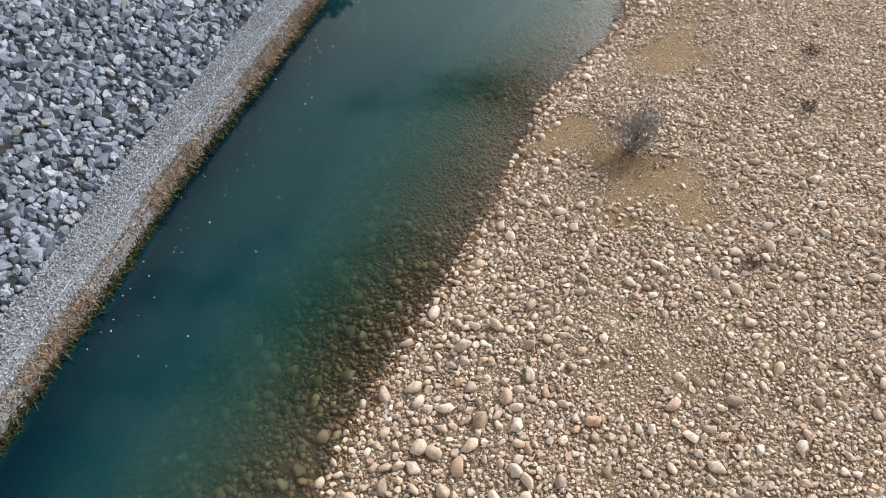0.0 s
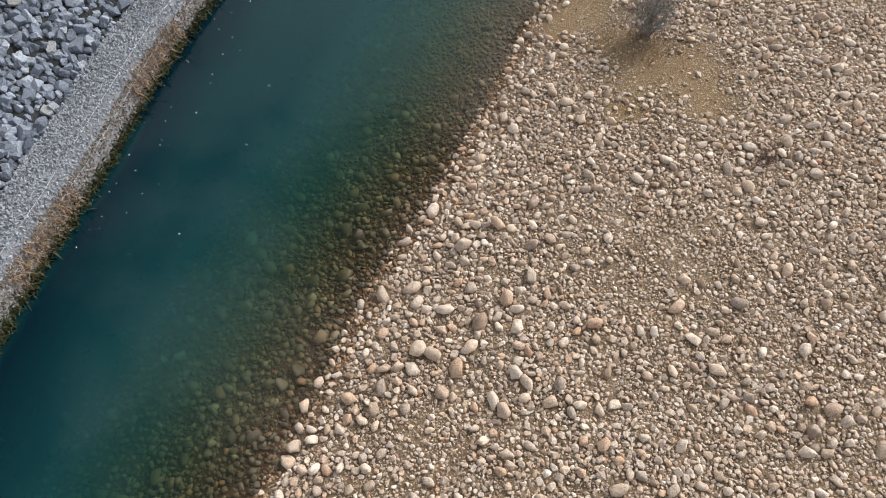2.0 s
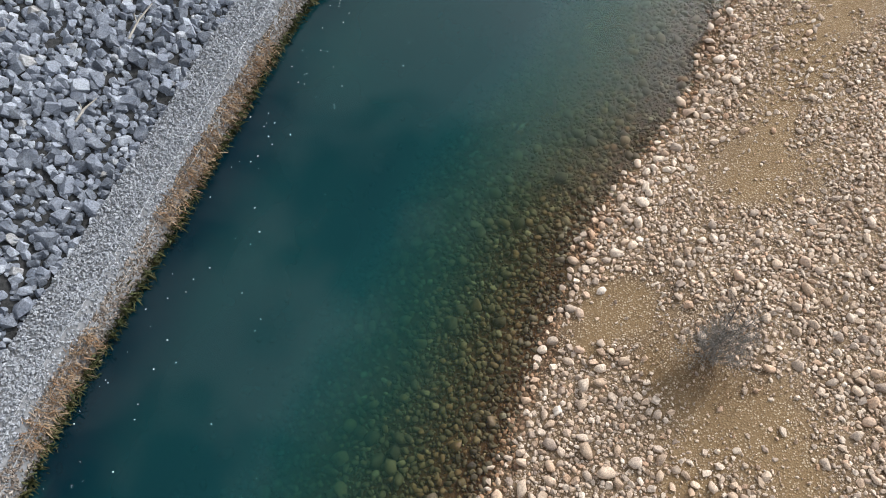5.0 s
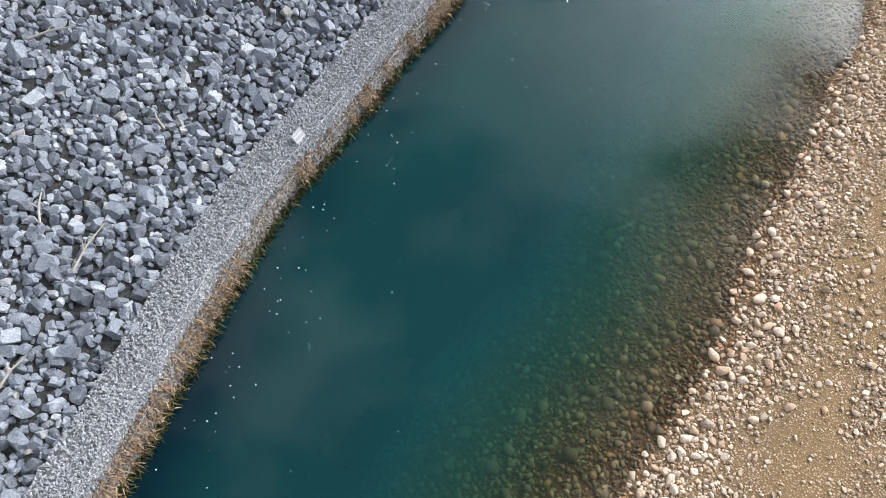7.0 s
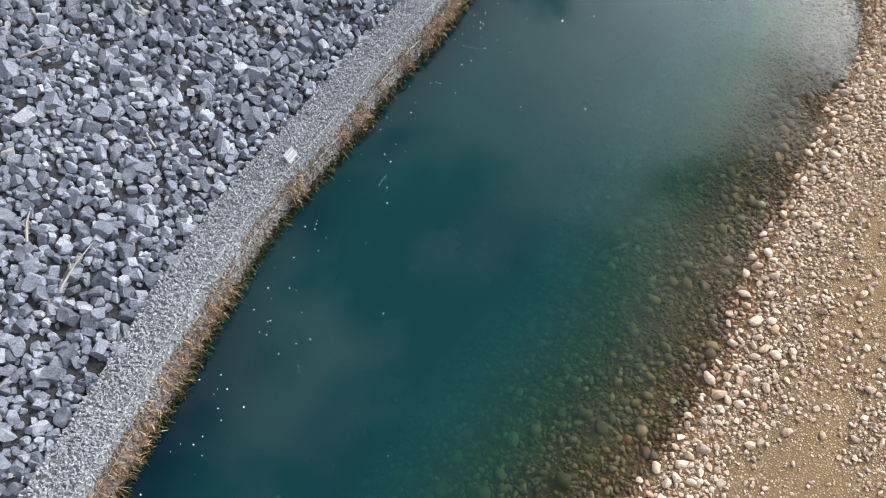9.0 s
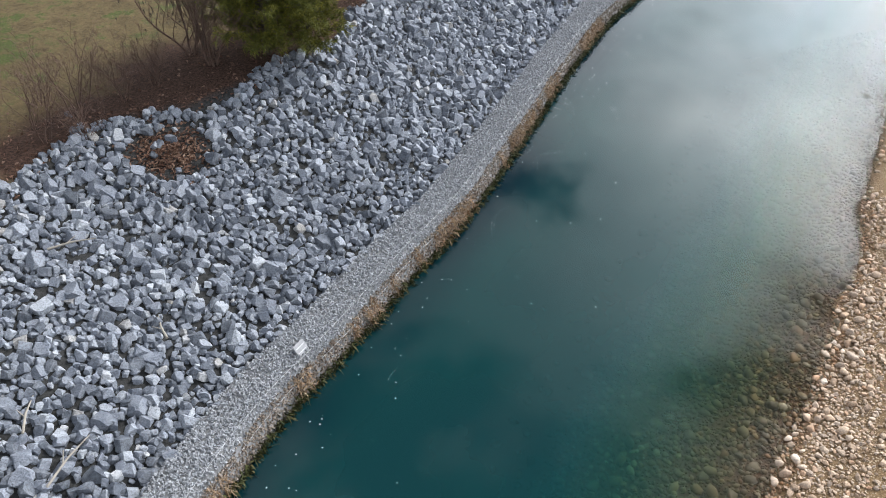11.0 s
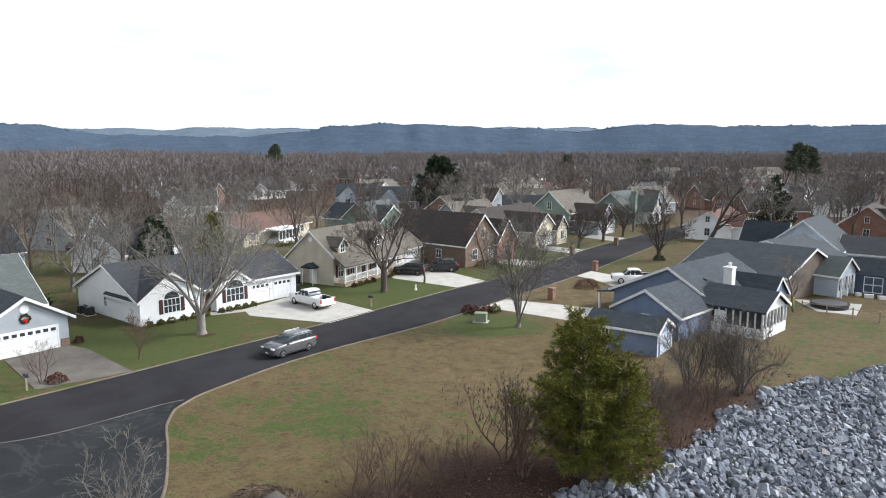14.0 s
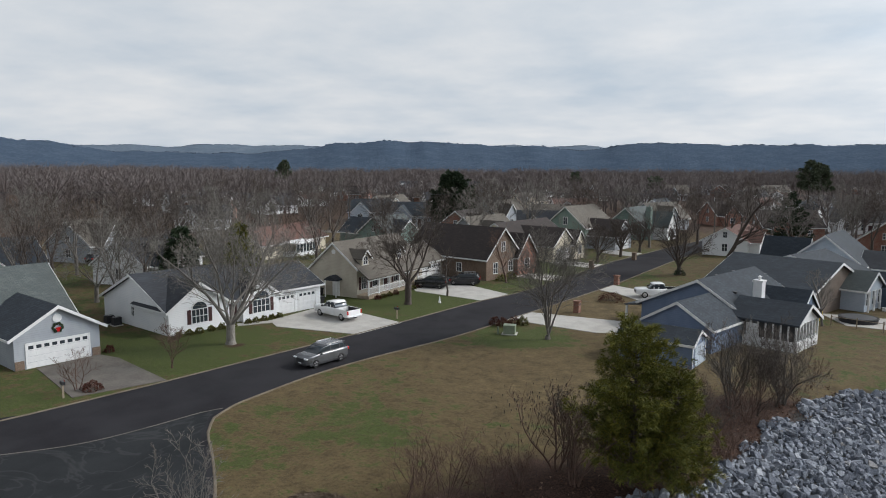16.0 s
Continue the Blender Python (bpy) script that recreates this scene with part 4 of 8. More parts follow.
def make_gabion():
    n, m = len(gab_p), len(PROFILE)
    jig = np.array([[noise.noise(Vector((i * 0.35, j * 0.7, 2.0))) for j in range(m)] for i in range(n)]) * 0.10
    d = PROFILE[None, :, 0] + jig
    h = PROFILE[None, :, 1] + np.roll(jig, 3, 0) * 0.8
    v = np.concatenate([gab_p[:, None] + gab_n[:, None] * d[..., None], h[..., None]], -1).reshape(-1, 3)
    idx = np.arange(n * m).reshape(n, m)
    f = np.stack([idx[:-1, :-1], idx[1:, :-1], idx[1:, 1:], idx[:-1, 1:]], -1).reshape(-1, 4)
    holder = thing("gabion_wall", 0, 0, 0, 0, "wire gabion wall filled with grey crushed stone, dead grass on its face", "gabion wall", kind="structure")
    core = new("core", raw_mesh("core", v, f, GABION_CORE, True))
    core.parent = holder
    # crushed stone filling
    k = 78000
    seen = (gab_p[:-1, 1] > -48) & (gab_p[:-1, 1] < 38)
    i = rng.choice(n - 1, k, p=np.where(seen, 3.0, 1.0) / np.where(seen, 3.0, 1.0).sum())
    s = rng.uniform(0, 1, k)
    w = rng.choice([0, 1, 2, 3, 4, 5, 6], k, p=[0.02, 0.12, 0.10, 0.08, 0.12, 0.27, 0.29])
    u, r = rng.uniform(0, 1, k), rng.uniform(0, 1, k)
    g = v.reshape(n, m, 3)
    a0 = g[i, w + 0] * (1 - s)[:, None] + g[i + 1, w + 0] * s[:, None]
    a1 = g[i, w + 1] * (1 - s)[:, None] + g[i + 1, w + 1] * s[:, None]
    p = a0 * (1 - u)[:, None] + a1 * u[:, None]
    small = [angular_stone(rng, 7) for _ in range(10)]
    keep = p[:, 2] > -0.1
    p = p[keep]
    w = w[keep]
    for face, name, mat, label in ((False, "stone_fill", RUBBLE, "grey crushed stone packed in wire"), (True, "face_stone", STAINED_SHADED, "soil-stained crushed stone on the gabion's face, darkened for its shade")):
        sel = (w < 4) == face
        k = int(sel.sum())
        vv, ff = strewn(small, rng.integers(0, 10, k), spin(rng, k), rng.uniform(0.10, 0.20, k), p[sel] + np.array([0, 0, 0.03]))
        ob = new(name, raw_mesh(name, vv, ff, mat))
        ob.parent = holder
        tagged(ob, label, kind="stuff")
    # wires
    segs = []
    for j, off in ((3, 0.05), (5, 0.05)):
        for q in range(0, n - 2, 2):
            segs.append((g[q, j] + (0, 0, off), g[q + 2, j] + (0, 0, off), 0.012, 0.012))
    for q in range(0, n, 4):
        for j in range(2, 7):
            segs.append((g[q, j] + (0, 0, 0.05), g[q, j + 1] + (0, 0, 0.05), 0.010, 0.010))
    ob = new("wire", tube_mesh("wire", segs, WIRE, 3))
    ob.parent = holder
    tagged(ob, kind="stuff")
    # dead grass on the face, wet weed at the foot
    for name, mat, count, lo, hi, size, drop, gate in (("dead_grass", STRAW, 52000, 1.30, 3.9, 0.42, -1.0, 0.0), ("wet_weed", WEED, 42000, 0.84, 1.42, 0.46, -0.7, -0.9)):
        i = rng.integers(0, n - 1, count)
        gatev = np.array([noise.noise(Vector((x * 0.11, 4.0, 1.0))) + 0.5 * noise.noise(Vector((x * 0.5, 9.0, 1.0))) for x in range(n)])
        i = i[gatev[i] > gate]
        k = len(i)
        t = rng.uniform(lo, hi, k)
        j, u = t.astype(int), t % 1
        p = g[i, j] * (1 - u)[:, None] + g[i, j + 1] * u[:, None] + rng.normal(0, 0.12, (k, 3))
        out = -np.column_stack([gab_n[i], np.zeros(k)])
        way = out * rng.uniform(0.2, 1.0, k)[:, None] + rng.normal(0, 0.55, (k, 3))
        way[:, 2] += rng.uniform(drop, 0.7, k)
        way /= np.linalg.norm(way, axis=1)[:, None]
        v2, f2 = blades(p, way, rng.uniform(0.4, 1.0, k) * size, rng.uniform(0.008, 0.022, k) * (2.0 if name == "wet_weed" else 1.0), rng)
        ob = new(name, raw_mesh(name, v2, f2, mat))
        tagged(ob, "dead brown grass hanging over the gabion face" if name == "dead_grass" else "dark wet weed along the waterline", "grass", kind="stuff")
    return holder


def blades(p, way, length, width, rng):
    """Thin pointed blades, each a bent pair of triangles."""
    k = len(p)
    side = np.cross(way, rng.normal(size=(k, 3)))
    side /= np.linalg.norm(side, axis=1)[:, None]
    mid = p + way * (length * 0.55)[:, None]
    tip = p + way * length[:, None] - np.array([0, 0, 1.0]) * (length * 0.22)[:, None]
    v = np.stack([p - side * width[:, None], p + side * width[:, None], mid + side * width[:, None] * 0.7, mid - side * width[:, None] * 0.7, tip], 1)
    b = (np.arange(k) * 5)[:, None, None]
    f = np.array([[0, 1, 2], [0, 2, 3], [3, 2, 4]])[None] + b
    return v.reshape(-1, 3), f.reshape(-1, 3)


def tube_arrays(segs, sides):
    p0 = np.array([s[0] for s in segs], float)
    p1 = np.array([s[1] for s in segs], float)
    r0, r1 = np.array([s[2] for s in segs]), np.array([s[3] for s in segs])
    d = p1 - p0
    d /= np.linalg.norm(d, axis=1)[:, None] + 1e-9
    ref = np.where(np.abs(d[:, 2:3]) < 0.9, np.array([[0, 0, 1.0]]), np.array([[1.0, 0, 0]]))
    x = np.cross(d, ref)
    x /= np.linalg.norm(x, axis=1)[:, None]
    y = np.cross(d, x)
    a = np.arange(sides) * 2 * np.pi / sides
    ring = x[:, None] * np.cos(a)[None, :, None] + y[:, None] * np.sin(a)[None, :, None]
    v = np.concatenate([p0[:, None] + ring * r0[:, None, None], p1[:, None] + ring * r1[:, None, None]], 1)
    f = np.array([[i, i + sides, (i + 1) % sides + sides, (i + 1) % sides] for i in range(sides)])
    fs = f[None] + (np.arange(len(segs)) * 2 * sides)[:, None, None]
    return v.reshape(-1, 3), fs.reshape(-1, 4)


def tube_mesh(name, segs, material, sides=5):
    v, f = tube_arrays(segs, sides)
    return raw_mesh(name, v, f, material, True)


make_gabion()

# small notice wired to the gabion
notice = thing("notice_plate", 1.95, -8.85, 1.45, 57, "small white notice plate with worn lettering wired to gabion", "sign")
part("plate", soft_box(-0.28, 0.28, -0.012, 0.012, -0.36, 0.36, 0.008), plain("weathered_plate", (0.24, 0.24, 0.25), (0.34, 0.34, 0.35), 6, 0.6), notice).rotation_euler = (radians(-32), 0, 0)
for i in range(3):
    bar = part("lettering", boxes((-0.22, 0.22 - 0.05 * i, -0.018, -0.014, 0.17 - 0.2 * i, 0.21 - 0.2 * i)), CHROME, notice, "worn dark lettering")
    bar.rotation_euler = (radians(-32), 0, 0)

# foam flecks drifting on the water
k = 300
u = rng.integers(60, len(gab_p) - 130, k)
off = rng.exponential(1.5, k) + 0.5
p = gab_p[u] - gab_n[u] * off[:, None] + rng.normal(0, 0.25, (k, 2))
keep = (off_line(shore_line, p) > 0.8)
p = p[keep]
k = len(p)
fleck = cobble(rng, 1)
flat_fleck = (fleck[0] * np.array([1, 1, 0.15]), fleck[1])
v, f = strewn([flat_fleck], np.zeros(k, int), upright(rng, k, 0.0), rng.uniform(0.02, 0.06, k), np.column_stack([p, np.full(k, 0.004)]))
tagged(new("foam_flecks", raw_mesh("foam_flecks", v, f, FOAM)), "small white foam flecks drifting on the water", "foam", kind="stuff")


# ---- road, drives and kerbs ----
def slab(name, outline, z0, z1, material, label, category):
    """A paved area of even thickness with the outline given."""
    bm = bmesh.new()
    top = [bm.verts.new((x, y, z1)) for x, y in outline]
    low = [bm.verts.new((x, y, z0)) for x, y in outline]
    face = bm.faces.new(top)
    n = len(top)
    for i in range(n):
        bm.faces.new((low[i], low[(i + 1) % n], top[(i + 1) % n], top[i]))
    bmesh.ops.triangulate(bm, faces=[face])
    bmesh.ops.recalc_face_normals(bm, faces=bm.faces[:])
    return tagged(mesh_object(name, bm, material), label, category, kind="structure")


FAR_EDGE = [(-39.5, 1.0), (-38.2, 6), (-37.1, 10.1), (-35.4, 17.5), (-33.6, 24.8), (-31.5, 33.8), (-28.4, 49.5), (-25.9, 58.5), (-24.0, 73), (-21.8, 92), (-18.6, 108), (-15.2, 124), (-8, 150), (4, 185)]
NEAR_EDGE = [(-28.3, 6.0), (-28.8, 8.3), (-28.75, 10.6), (-28.2, 16.5), (-26.7, 23), (-23.9, 31.6), (-22.3, 38.5), (-20.8, 46.4), (-18.0, 61.0), (-16.1, 72.2), (-14.6, 84), (-12.4, 100), (-9.3, 116), (-2.5, 143), (9, 180)]
far_e, near_e = smooth_line(FAR_EDGE, 1.2), smooth_line(NEAR_EDGE, 1.2)
bulb = [(-30.2 + 12.3 * math.cos(radians(t)), -6.6 + 12.0 * math.sin(radians(t))) for t in range(146, 350, 6)]
bulb += [tuple(p) for p in smooth_line([(-18.0, -8.2), (-18.2, -5.4), (-20.0, -2.6), (-23.7, 1.1), (-26.7, 3.8), (-28.3, 6.0)], 1.0)[:-1]]
road_line = [tuple(p) for p in far_e[::-1]] + bulb + [tuple(p) for p in near_e]
SEAM = smooth_line([(-29.0, 7.6), (-29.7, 6.3), (-30.6, 3.1), (-31.7, 0.0), (-33.3, -2.4), (-36.6, -5.6), (-41.6, -8.4)], 0.8)
old_paving = [tuple(p) for p in SEAM] + [(-30.2 + 12.05 * math.cos(radians(t)), -6.6 + 11.75 * math.sin(radians(t))) for t in range(192, 350, 6)]
old_paving += [tuple(p) for p in smooth_line([(-18.35, -8.2), (-18.5, -5.5), (-20.25, -2.8), (-23.9, 0.85), (-26.9, 3.55), (-28.6, 6.0)], 1.0)]
slab("road_bulb", old_paving, YARD - 0.1, YARD + 0.036, ASPHALT_OLD, "older grey asphalt turning bulb with pale scuffs", "road")
seam_n = np.gradient(SEAM, axis=0)
seam_n = np.column_stack([-seam_n[:, 1], seam_n[:, 0]]) / np.hypot(*seam_n.T)[:, None]
sl, sr, ns = SEAM - seam_n * 0.06, SEAM + seam_n * 0.06, len(SEAM)
sv = np.concatenate([np.column_stack([sl, np.full(ns, YARD - 0.05)]), np.column_stack([sl, np.full(ns, YARD + 0.042)]), np.column_stack([sr, np.full(ns, YARD + 0.042)]), np.column_stack([sr, np.full(ns, YARD - 0.05)])])
si = np.arange(ns - 1)
sf = np.concatenate([np.stack([k * ns + si, k * ns + si + 1, (k + 1) * ns + si + 1, (k + 1) * ns + si], 1) for k in range(3)])
tagged(new("road_seam", raw_mesh("road_seam", sv, sf[:, ::-1], OLD_CONCRETE)), "pale worn seam between two asphalt pavings", "road", kind="structure")
slab("road", road_line, YARD - 0.3, YARD + 0.03, ASPHALT, "dark fresh asphalt street ending in a round bulb", "road")


def kerb(name, line, w=0.16, h=0.08):
    p = np.array(line, float)
    t = np.gradient(p, axis=0)
    t /= np.hypot(*t.T)[:, None] + 1e-9
    n = np.column_stack([t[:, 1], -t[:, 0]])
    prof = [(0.0, -0.2), (0.0, h - 0.03), (0.04, h), (w, h), (w + 0.03, -0.2)]
    v = np.concatenate([np.column_stack([p + n * d, np.full(len(p), YARD + z)])[:, None] for d, z in prof], 1).reshape(-1, 3)
    m = len(prof)
    idx = np.arange(len(p) * m).reshape(len(p), m)
    f = np.stack([idx[:-1, :-1], idx[:-1, 1:], idx[1:, 1:], idx[1:, :-1]], -1).reshape(-1, 4)
    return tagged(new(name, raw_mesh(name, v, f, KERB)), "low stained concrete kerb edging the street", "kerb", kind="structure")


kerb("kerb", bulb[-40:] + [tuple(p) for p in near_e])
kerb("kerb", [tuple(p) for p in far_e[::-1]] + [(-40.6, -2.5)])

slab("driveway_1", [(-32.3, 29.6), (-41.5, 28.6), (-44.0, 30.5), (-43.5, 39.5), (-41.0, 39.3), (-31.0, 36.0)], YARD - 0.1, YARD + 0.045, CONCRETE, "pale concrete driveway before the white garage", "driveway")
slab("driveway_2", [(-28.2, 51.0), (-38.5, 53.0), (-40.5, 55.5), (-40.0, 62), (-37, 62), (-26.9, 56.5)], YARD - 0.1, YARD + 0.045, CONCRETE, "pale concrete driveway with two dark cars", "driveway")
slab("driveway_3", [(-20.7, 47.2), (-9.5, 47.2), (-9.0, 42.2), (-11.5, 40.8), (-21.6, 42.6)], YARD - 0.1, YARD + 0.045, CONCRETE, "pale concrete driveway beside the blue house", "driveway")
slab("driveway_4", [(-40.2, 4.5), (-49.2, 8.0), (-48.6, 13.2), (-46, 13.2), (-37.4, 10.5)], YARD - 0.1, YARD + 0.045, OLD_CONCRETE, "old dark stained concrete driveway", "driveway")
slab("driveway_5", [(-16.4, 69.5), (-10, 66), (-7.5, 62), (-10.8, 59.6), (-14.5, 63.5), (-17.2, 65)], YARD - 0.1, YARD + 0.045, CONCRETE, "pale concrete driveway with a white pickup", "driveway")
slab("driveway_6", [(-25.2, 69), (-33, 71), (-33, 75), (-24.4, 74)], YARD - 0.1, YARD + 0.045, CONCRETE, "pale concrete driveway before brick house", "driveway")
slab("driveway_7", [(-23.2, 84), (-31, 87), (-31, 91.5), (-22.4, 89)], YARD - 0.1, YARD + 0.045, CONCRETE, "pale concrete driveway before cream garage", "driveway")
slab("driveway_8", [(-20.6, 102), (-27, 105), (-26, 110), (-19.4, 107)], YARD - 0.1, YARD + 0.045, CONCRETE, "pale concrete driveway under pruned trees", "driveway")
slab("garden_path", [(-43.1, 29.85), (-44.02, 30.55), (-46.6, 27.2), (-45.7, 26.5)], YARD - 0.1, YARD + 0.05, CONCRETE, "short concrete path to the white house", "path")
slab("cross_street", [(-150, 118), (-110, 110), (-70, 117), (-60, 122), (-60, 127), (-72, 122), (-110, 115), (-150, 123)], YARD - 0.1, YARD + 0.03, OLD_CONCRETE, "far pale street between houses", "road")
slab("patio", [(8.8, 61.5), (11.0, 55.8), (14.6, 55.5), (15.6, 61.5)], YARD - 0.1, YARD + 0.05, CONCRETE, "concrete patio round the pool", "patio")


# ---- houses ----
def lay_uv(bm):
    """Texture coordinates in metres on every face: along the level, and up the face."""
    uv = bm.loops.layers.uv.new("uv")
    bm.normal_update()
    for f in bm.faces:
        n = f.normal
        t = Vector((-n.y, n.x, 0))
        t = t.normalized() if t.length > 0.05 else Vector((1, 0, 0))
        b = n.cross(t)
        for l in f.loops:
            l[uv].uv = (l.vert.co.dot(t), l.vert.co.dot(b))
    return bm


def prism(profile, l0, l1, axis):
    """A closed prism: profile of (across, z), run from l0 to l1 along the axis."""
    bm = bmesh.new()

    def at(l, c, z):
        return (l, c, z) if axis == "x" else (c, l, z)
    a = [bm.verts.new(at(l0, c, z)) for c, z in profile]
    b = [bm.verts.new(at(l1, c, z)) for c, z in profile]
    n = len(profile)
    for i in range(n):
        bm.faces.new((a[i], a[(i + 1) % n], b[(i + 1) % n], b[i]))
    bm.faces.new(a[::-1])
    bm.faces.new(b)
    bmesh.ops.recalc_face_normals(bm, faces=bm.faces[:])
    return bm


def wing(house, x0, x1, y0, y1, h, ridge, axis, wall, roof, over=0.4, peak=None, h2=None, trim=None, foot=-0.2):
    """Walls and a gabled roof; the ridge runs along the axis. peak: where the ridge lies across; h2: the other eave's height."""
    trim = trim or TRIM
    c0, c1, l0, l1 = (y0, y1, x0, x1) if axis == "x" else (x0, x1, y0, y1)
    pk = (c0 + c1) / 2 if peak is None else peak
    h2 = h if h2 is None else h2
    part("wall", lay_uv(prism([(c0, foot), (c1, foot), (c1, h2), (pk, ridge), (c0, h)], l0, l1, axis)), wall, house)
    s0, s1 = (ridge - h) / (pk - c0), (ridge - h2) / (c1 - pk)
    e0, e1 = (c0 - over, h - s0 * over), (c1 + over, h2 - s1 * over)
    k = 0.05
    prof = [(e0[0], e0[1] + k), (pk, ridge + k), (e1[0], e1[1] + k), (e1[0], e1[1] + k + 0.17), (pk, ridge + k + 0.19), (e0[0], e0[1] + k + 0.17)]
    part("roof", lay_uv(prism(prof, l0 - over * 0.8, l1 + over * 0.8, axis)), roof, house)
    for l in (l0 - over * 0.8 - 0.05, l1 + over * 0.8 + 0.002):
        rake = [(e0[0] - 0.02, e0[1] - 0.06), (pk, ridge - 0.06), (e1[0] + 0.02, e1[1] - 0.06), (e1[0] + 0.02, e1[1] + 0.20), (pk, ridge + 0.22), (e0[0] - 0.02, e0[1] + 0.20)]
        part("fascia", prism(rake, l, l + 0.048, axis), trim, house)
    for c, z in (e0, e1):
        c2 = c - 0.06 if c < pk else c + 0.002
        g = (l0 - over * 0.8, l1 + over * 0.8, c2, c2 + 0.058, z, z + 0.2)
        part("gutter", boxes(g if axis == "x" else (g[2], g[3], g[0], g[1], g[4], g[5])), trim, house)


SIDES = {"S": 0, "E": 90, "N": 180, "W": 270}      # the way an opening faces, in the house's own frame


def opening(house, name, x, y, z, face, builder, label=""):
    """A part standing at a wall point, facing out; its pieces hang under it."""
    ob = new(name)
    ob.empty_display_size = 0.1
    ob.parent = house
    ob.matrix_basis = pose(x, y, z, 0, 0, SIDES[face])
    if label:
        tagged(ob, label=label)
    builder(ob)
    return ob


def window(house, x, y, z, face, w=0.9, h=1.3, shutters=None, arch=False, bars=(2, 2)):
    def build(o):
        t = 0.08
        part("window_frame", boxes((-w / 2 - t, w / 2 + t, -0.05, 0.04, -t, 0), (-w / 2 - t, w / 2 + t, -0.05, 0.04, h, h + t), (-w / 2 - t, -w / 2, -0.05, 0.04, 0, h), (w / 2, w / 2 + t, -0.05, 0.04, 0, h)), TRIM, o)
        part("pane", boxes((-w / 2, w / 2, -0.012, 0.03, 0, h)), GLASS, o)
        mb = bmesh.new()
        for i in range(1, bars[0]):
            q = -w / 2 + w * i / bars[0]
            box(mb, q - 0.03, q + 0.03, -0.032, -0.014, 0, h)
        for i in range(1, bars[1]):
            q = h * i / bars[1]
            box(mb, -w / 2, w / 2, -0.030, -0.0135, q - 0.025, q + 0.025)
        part("muntin", mb, TRIM, o)
        if arch:
            bm, bm2 = bmesh.new(), bmesh.new()
            n = 10
            for b2, r, y0, y1 in ((bm, w / 2 + 0.08, -0.045, 0.03), (bm2, w / 2 - 0.06, -0.058, 0.02)):
                lo, hi = [], []
                for i in range(n + 1):
                    a = math.pi * i / n
                    lo.append(b2.verts.new((r * math.cos(a), y0, h + t + 0.002 + r * 0.85 * math.sin(a))))
                    hi.append(b2.verts.new((r * math.cos(a), y1, h + t + 0.002 + r * 0.85 * math.sin(a))))
                b2.faces.new(lo)
                b2.faces.new(hi[::-1])
                for i in range(n + 1):
                    j = (i + 1) % (n + 1)
                    b2.faces.new((lo[i], hi[i], hi[j], lo[j]))
                bmesh.ops.recalc_face_normals(b2, faces=b2.faces[:])
            part("arch_frame", bm, TRIM, o)
            part("arch_pane", bm2, GLASS, o)
        if shutters:
            for s in (-1, 1):
                q = s * (w / 2 + t + 0.24)
                sb = boxes((q - 0.2, q + 0.2, -0.04, 0.03, -0.05, h + 0.05))
                for i in range(6):
                    z0 = 0.05 + h * i / 6
                    box(sb, q - 0.15, q + 0.15, -0.055, -0.042, z0, z0 + h / 9)
                part("shutter", sb, shutters, o)
    return opening(house, "window", x, y, z, face, build)


def garage_door(house, x, y, face, w=2.7, h=2.1, mat=None):
    def build(o):
        rows = 4
        for i in range(rows):
            z0 = h * i / rows
            bm = boxes((-w / 2, w / 2, -0.02, 0.05, z0 + 0.012, z0 + h / rows - 0.012))
            k = max(2, round(w / 0.62))
            if i < rows - 1:
                for j in range(k):
                    a = -w / 2 + w * (j + 0.14) / k
                    box(bm, a, a + w / k * 0.72, -0.034, -0.022, z0 + 0.12, z0 + h / rows - 0.12)
            part("panel", bm, mat or TRIM, o)
        k = max(4, round(w / 0.62))
        for j in range(k):
            a = -w / 2 + w * (j + 0.18) / k
            part("pane", boxes((a, a + w / k * 0.64, -0.035, -0.022, h * 0.80, h * 0.94)), GLASS, o)
        part("door_frame", boxes((-w / 2 - 0.12, -w / 2 - 0.002, -0.06, 0.05, 0, h + 0.12), (w / 2 + 0.002, w / 2 + 0.12, -0.06, 0.05, 0, h + 0.12), (-w / 2, w / 2, -0.06, 0.05, h + 0.002, h + 0.12)), TRIM, o)
    return opening(house, "garage_door", x, y, 0, face, build, "panelled garage door with a row of small panes")


def front_door(house, x, y, face, mat=None, h=2.05, w=0.92):
    def build(o):
        bm = soft_box(-w / 2, w / 2, -0.03, 0.04, 0.0, h, 0.01, 1)
        for z0, z1 in ((0.15, 0.85), (1.0, 1.85)):
            for s in (-1, 1):
                box(bm, s * 0.22 - 0.14, s * 0.22 + 0.14, -0.045, -0.032, z0, z1)
        part("leaf", bm, mat or SHUTTER, o)
        part("knob", cyl(bmesh.new(), (w / 2 - 0.09, -0.10, 1.0), (w / 2 - 0.09, -0.03, 1.0), 0.035, n=8), CHROME, o)
        part("door_frame", boxes((-w / 2 - 0.1, -w / 2 - 0.002, -0.06, 0.05, 0, h + 0.1), (w / 2 + 0.002, w / 2 + 0.1, -0.06, 0.05, 0, h + 0.1), (-w / 2, w / 2, -0.06, 0.05, h + 0.002, h + 0.1)), TRIM, o)
    return opening(house, "door", x, y, 0, face, build)


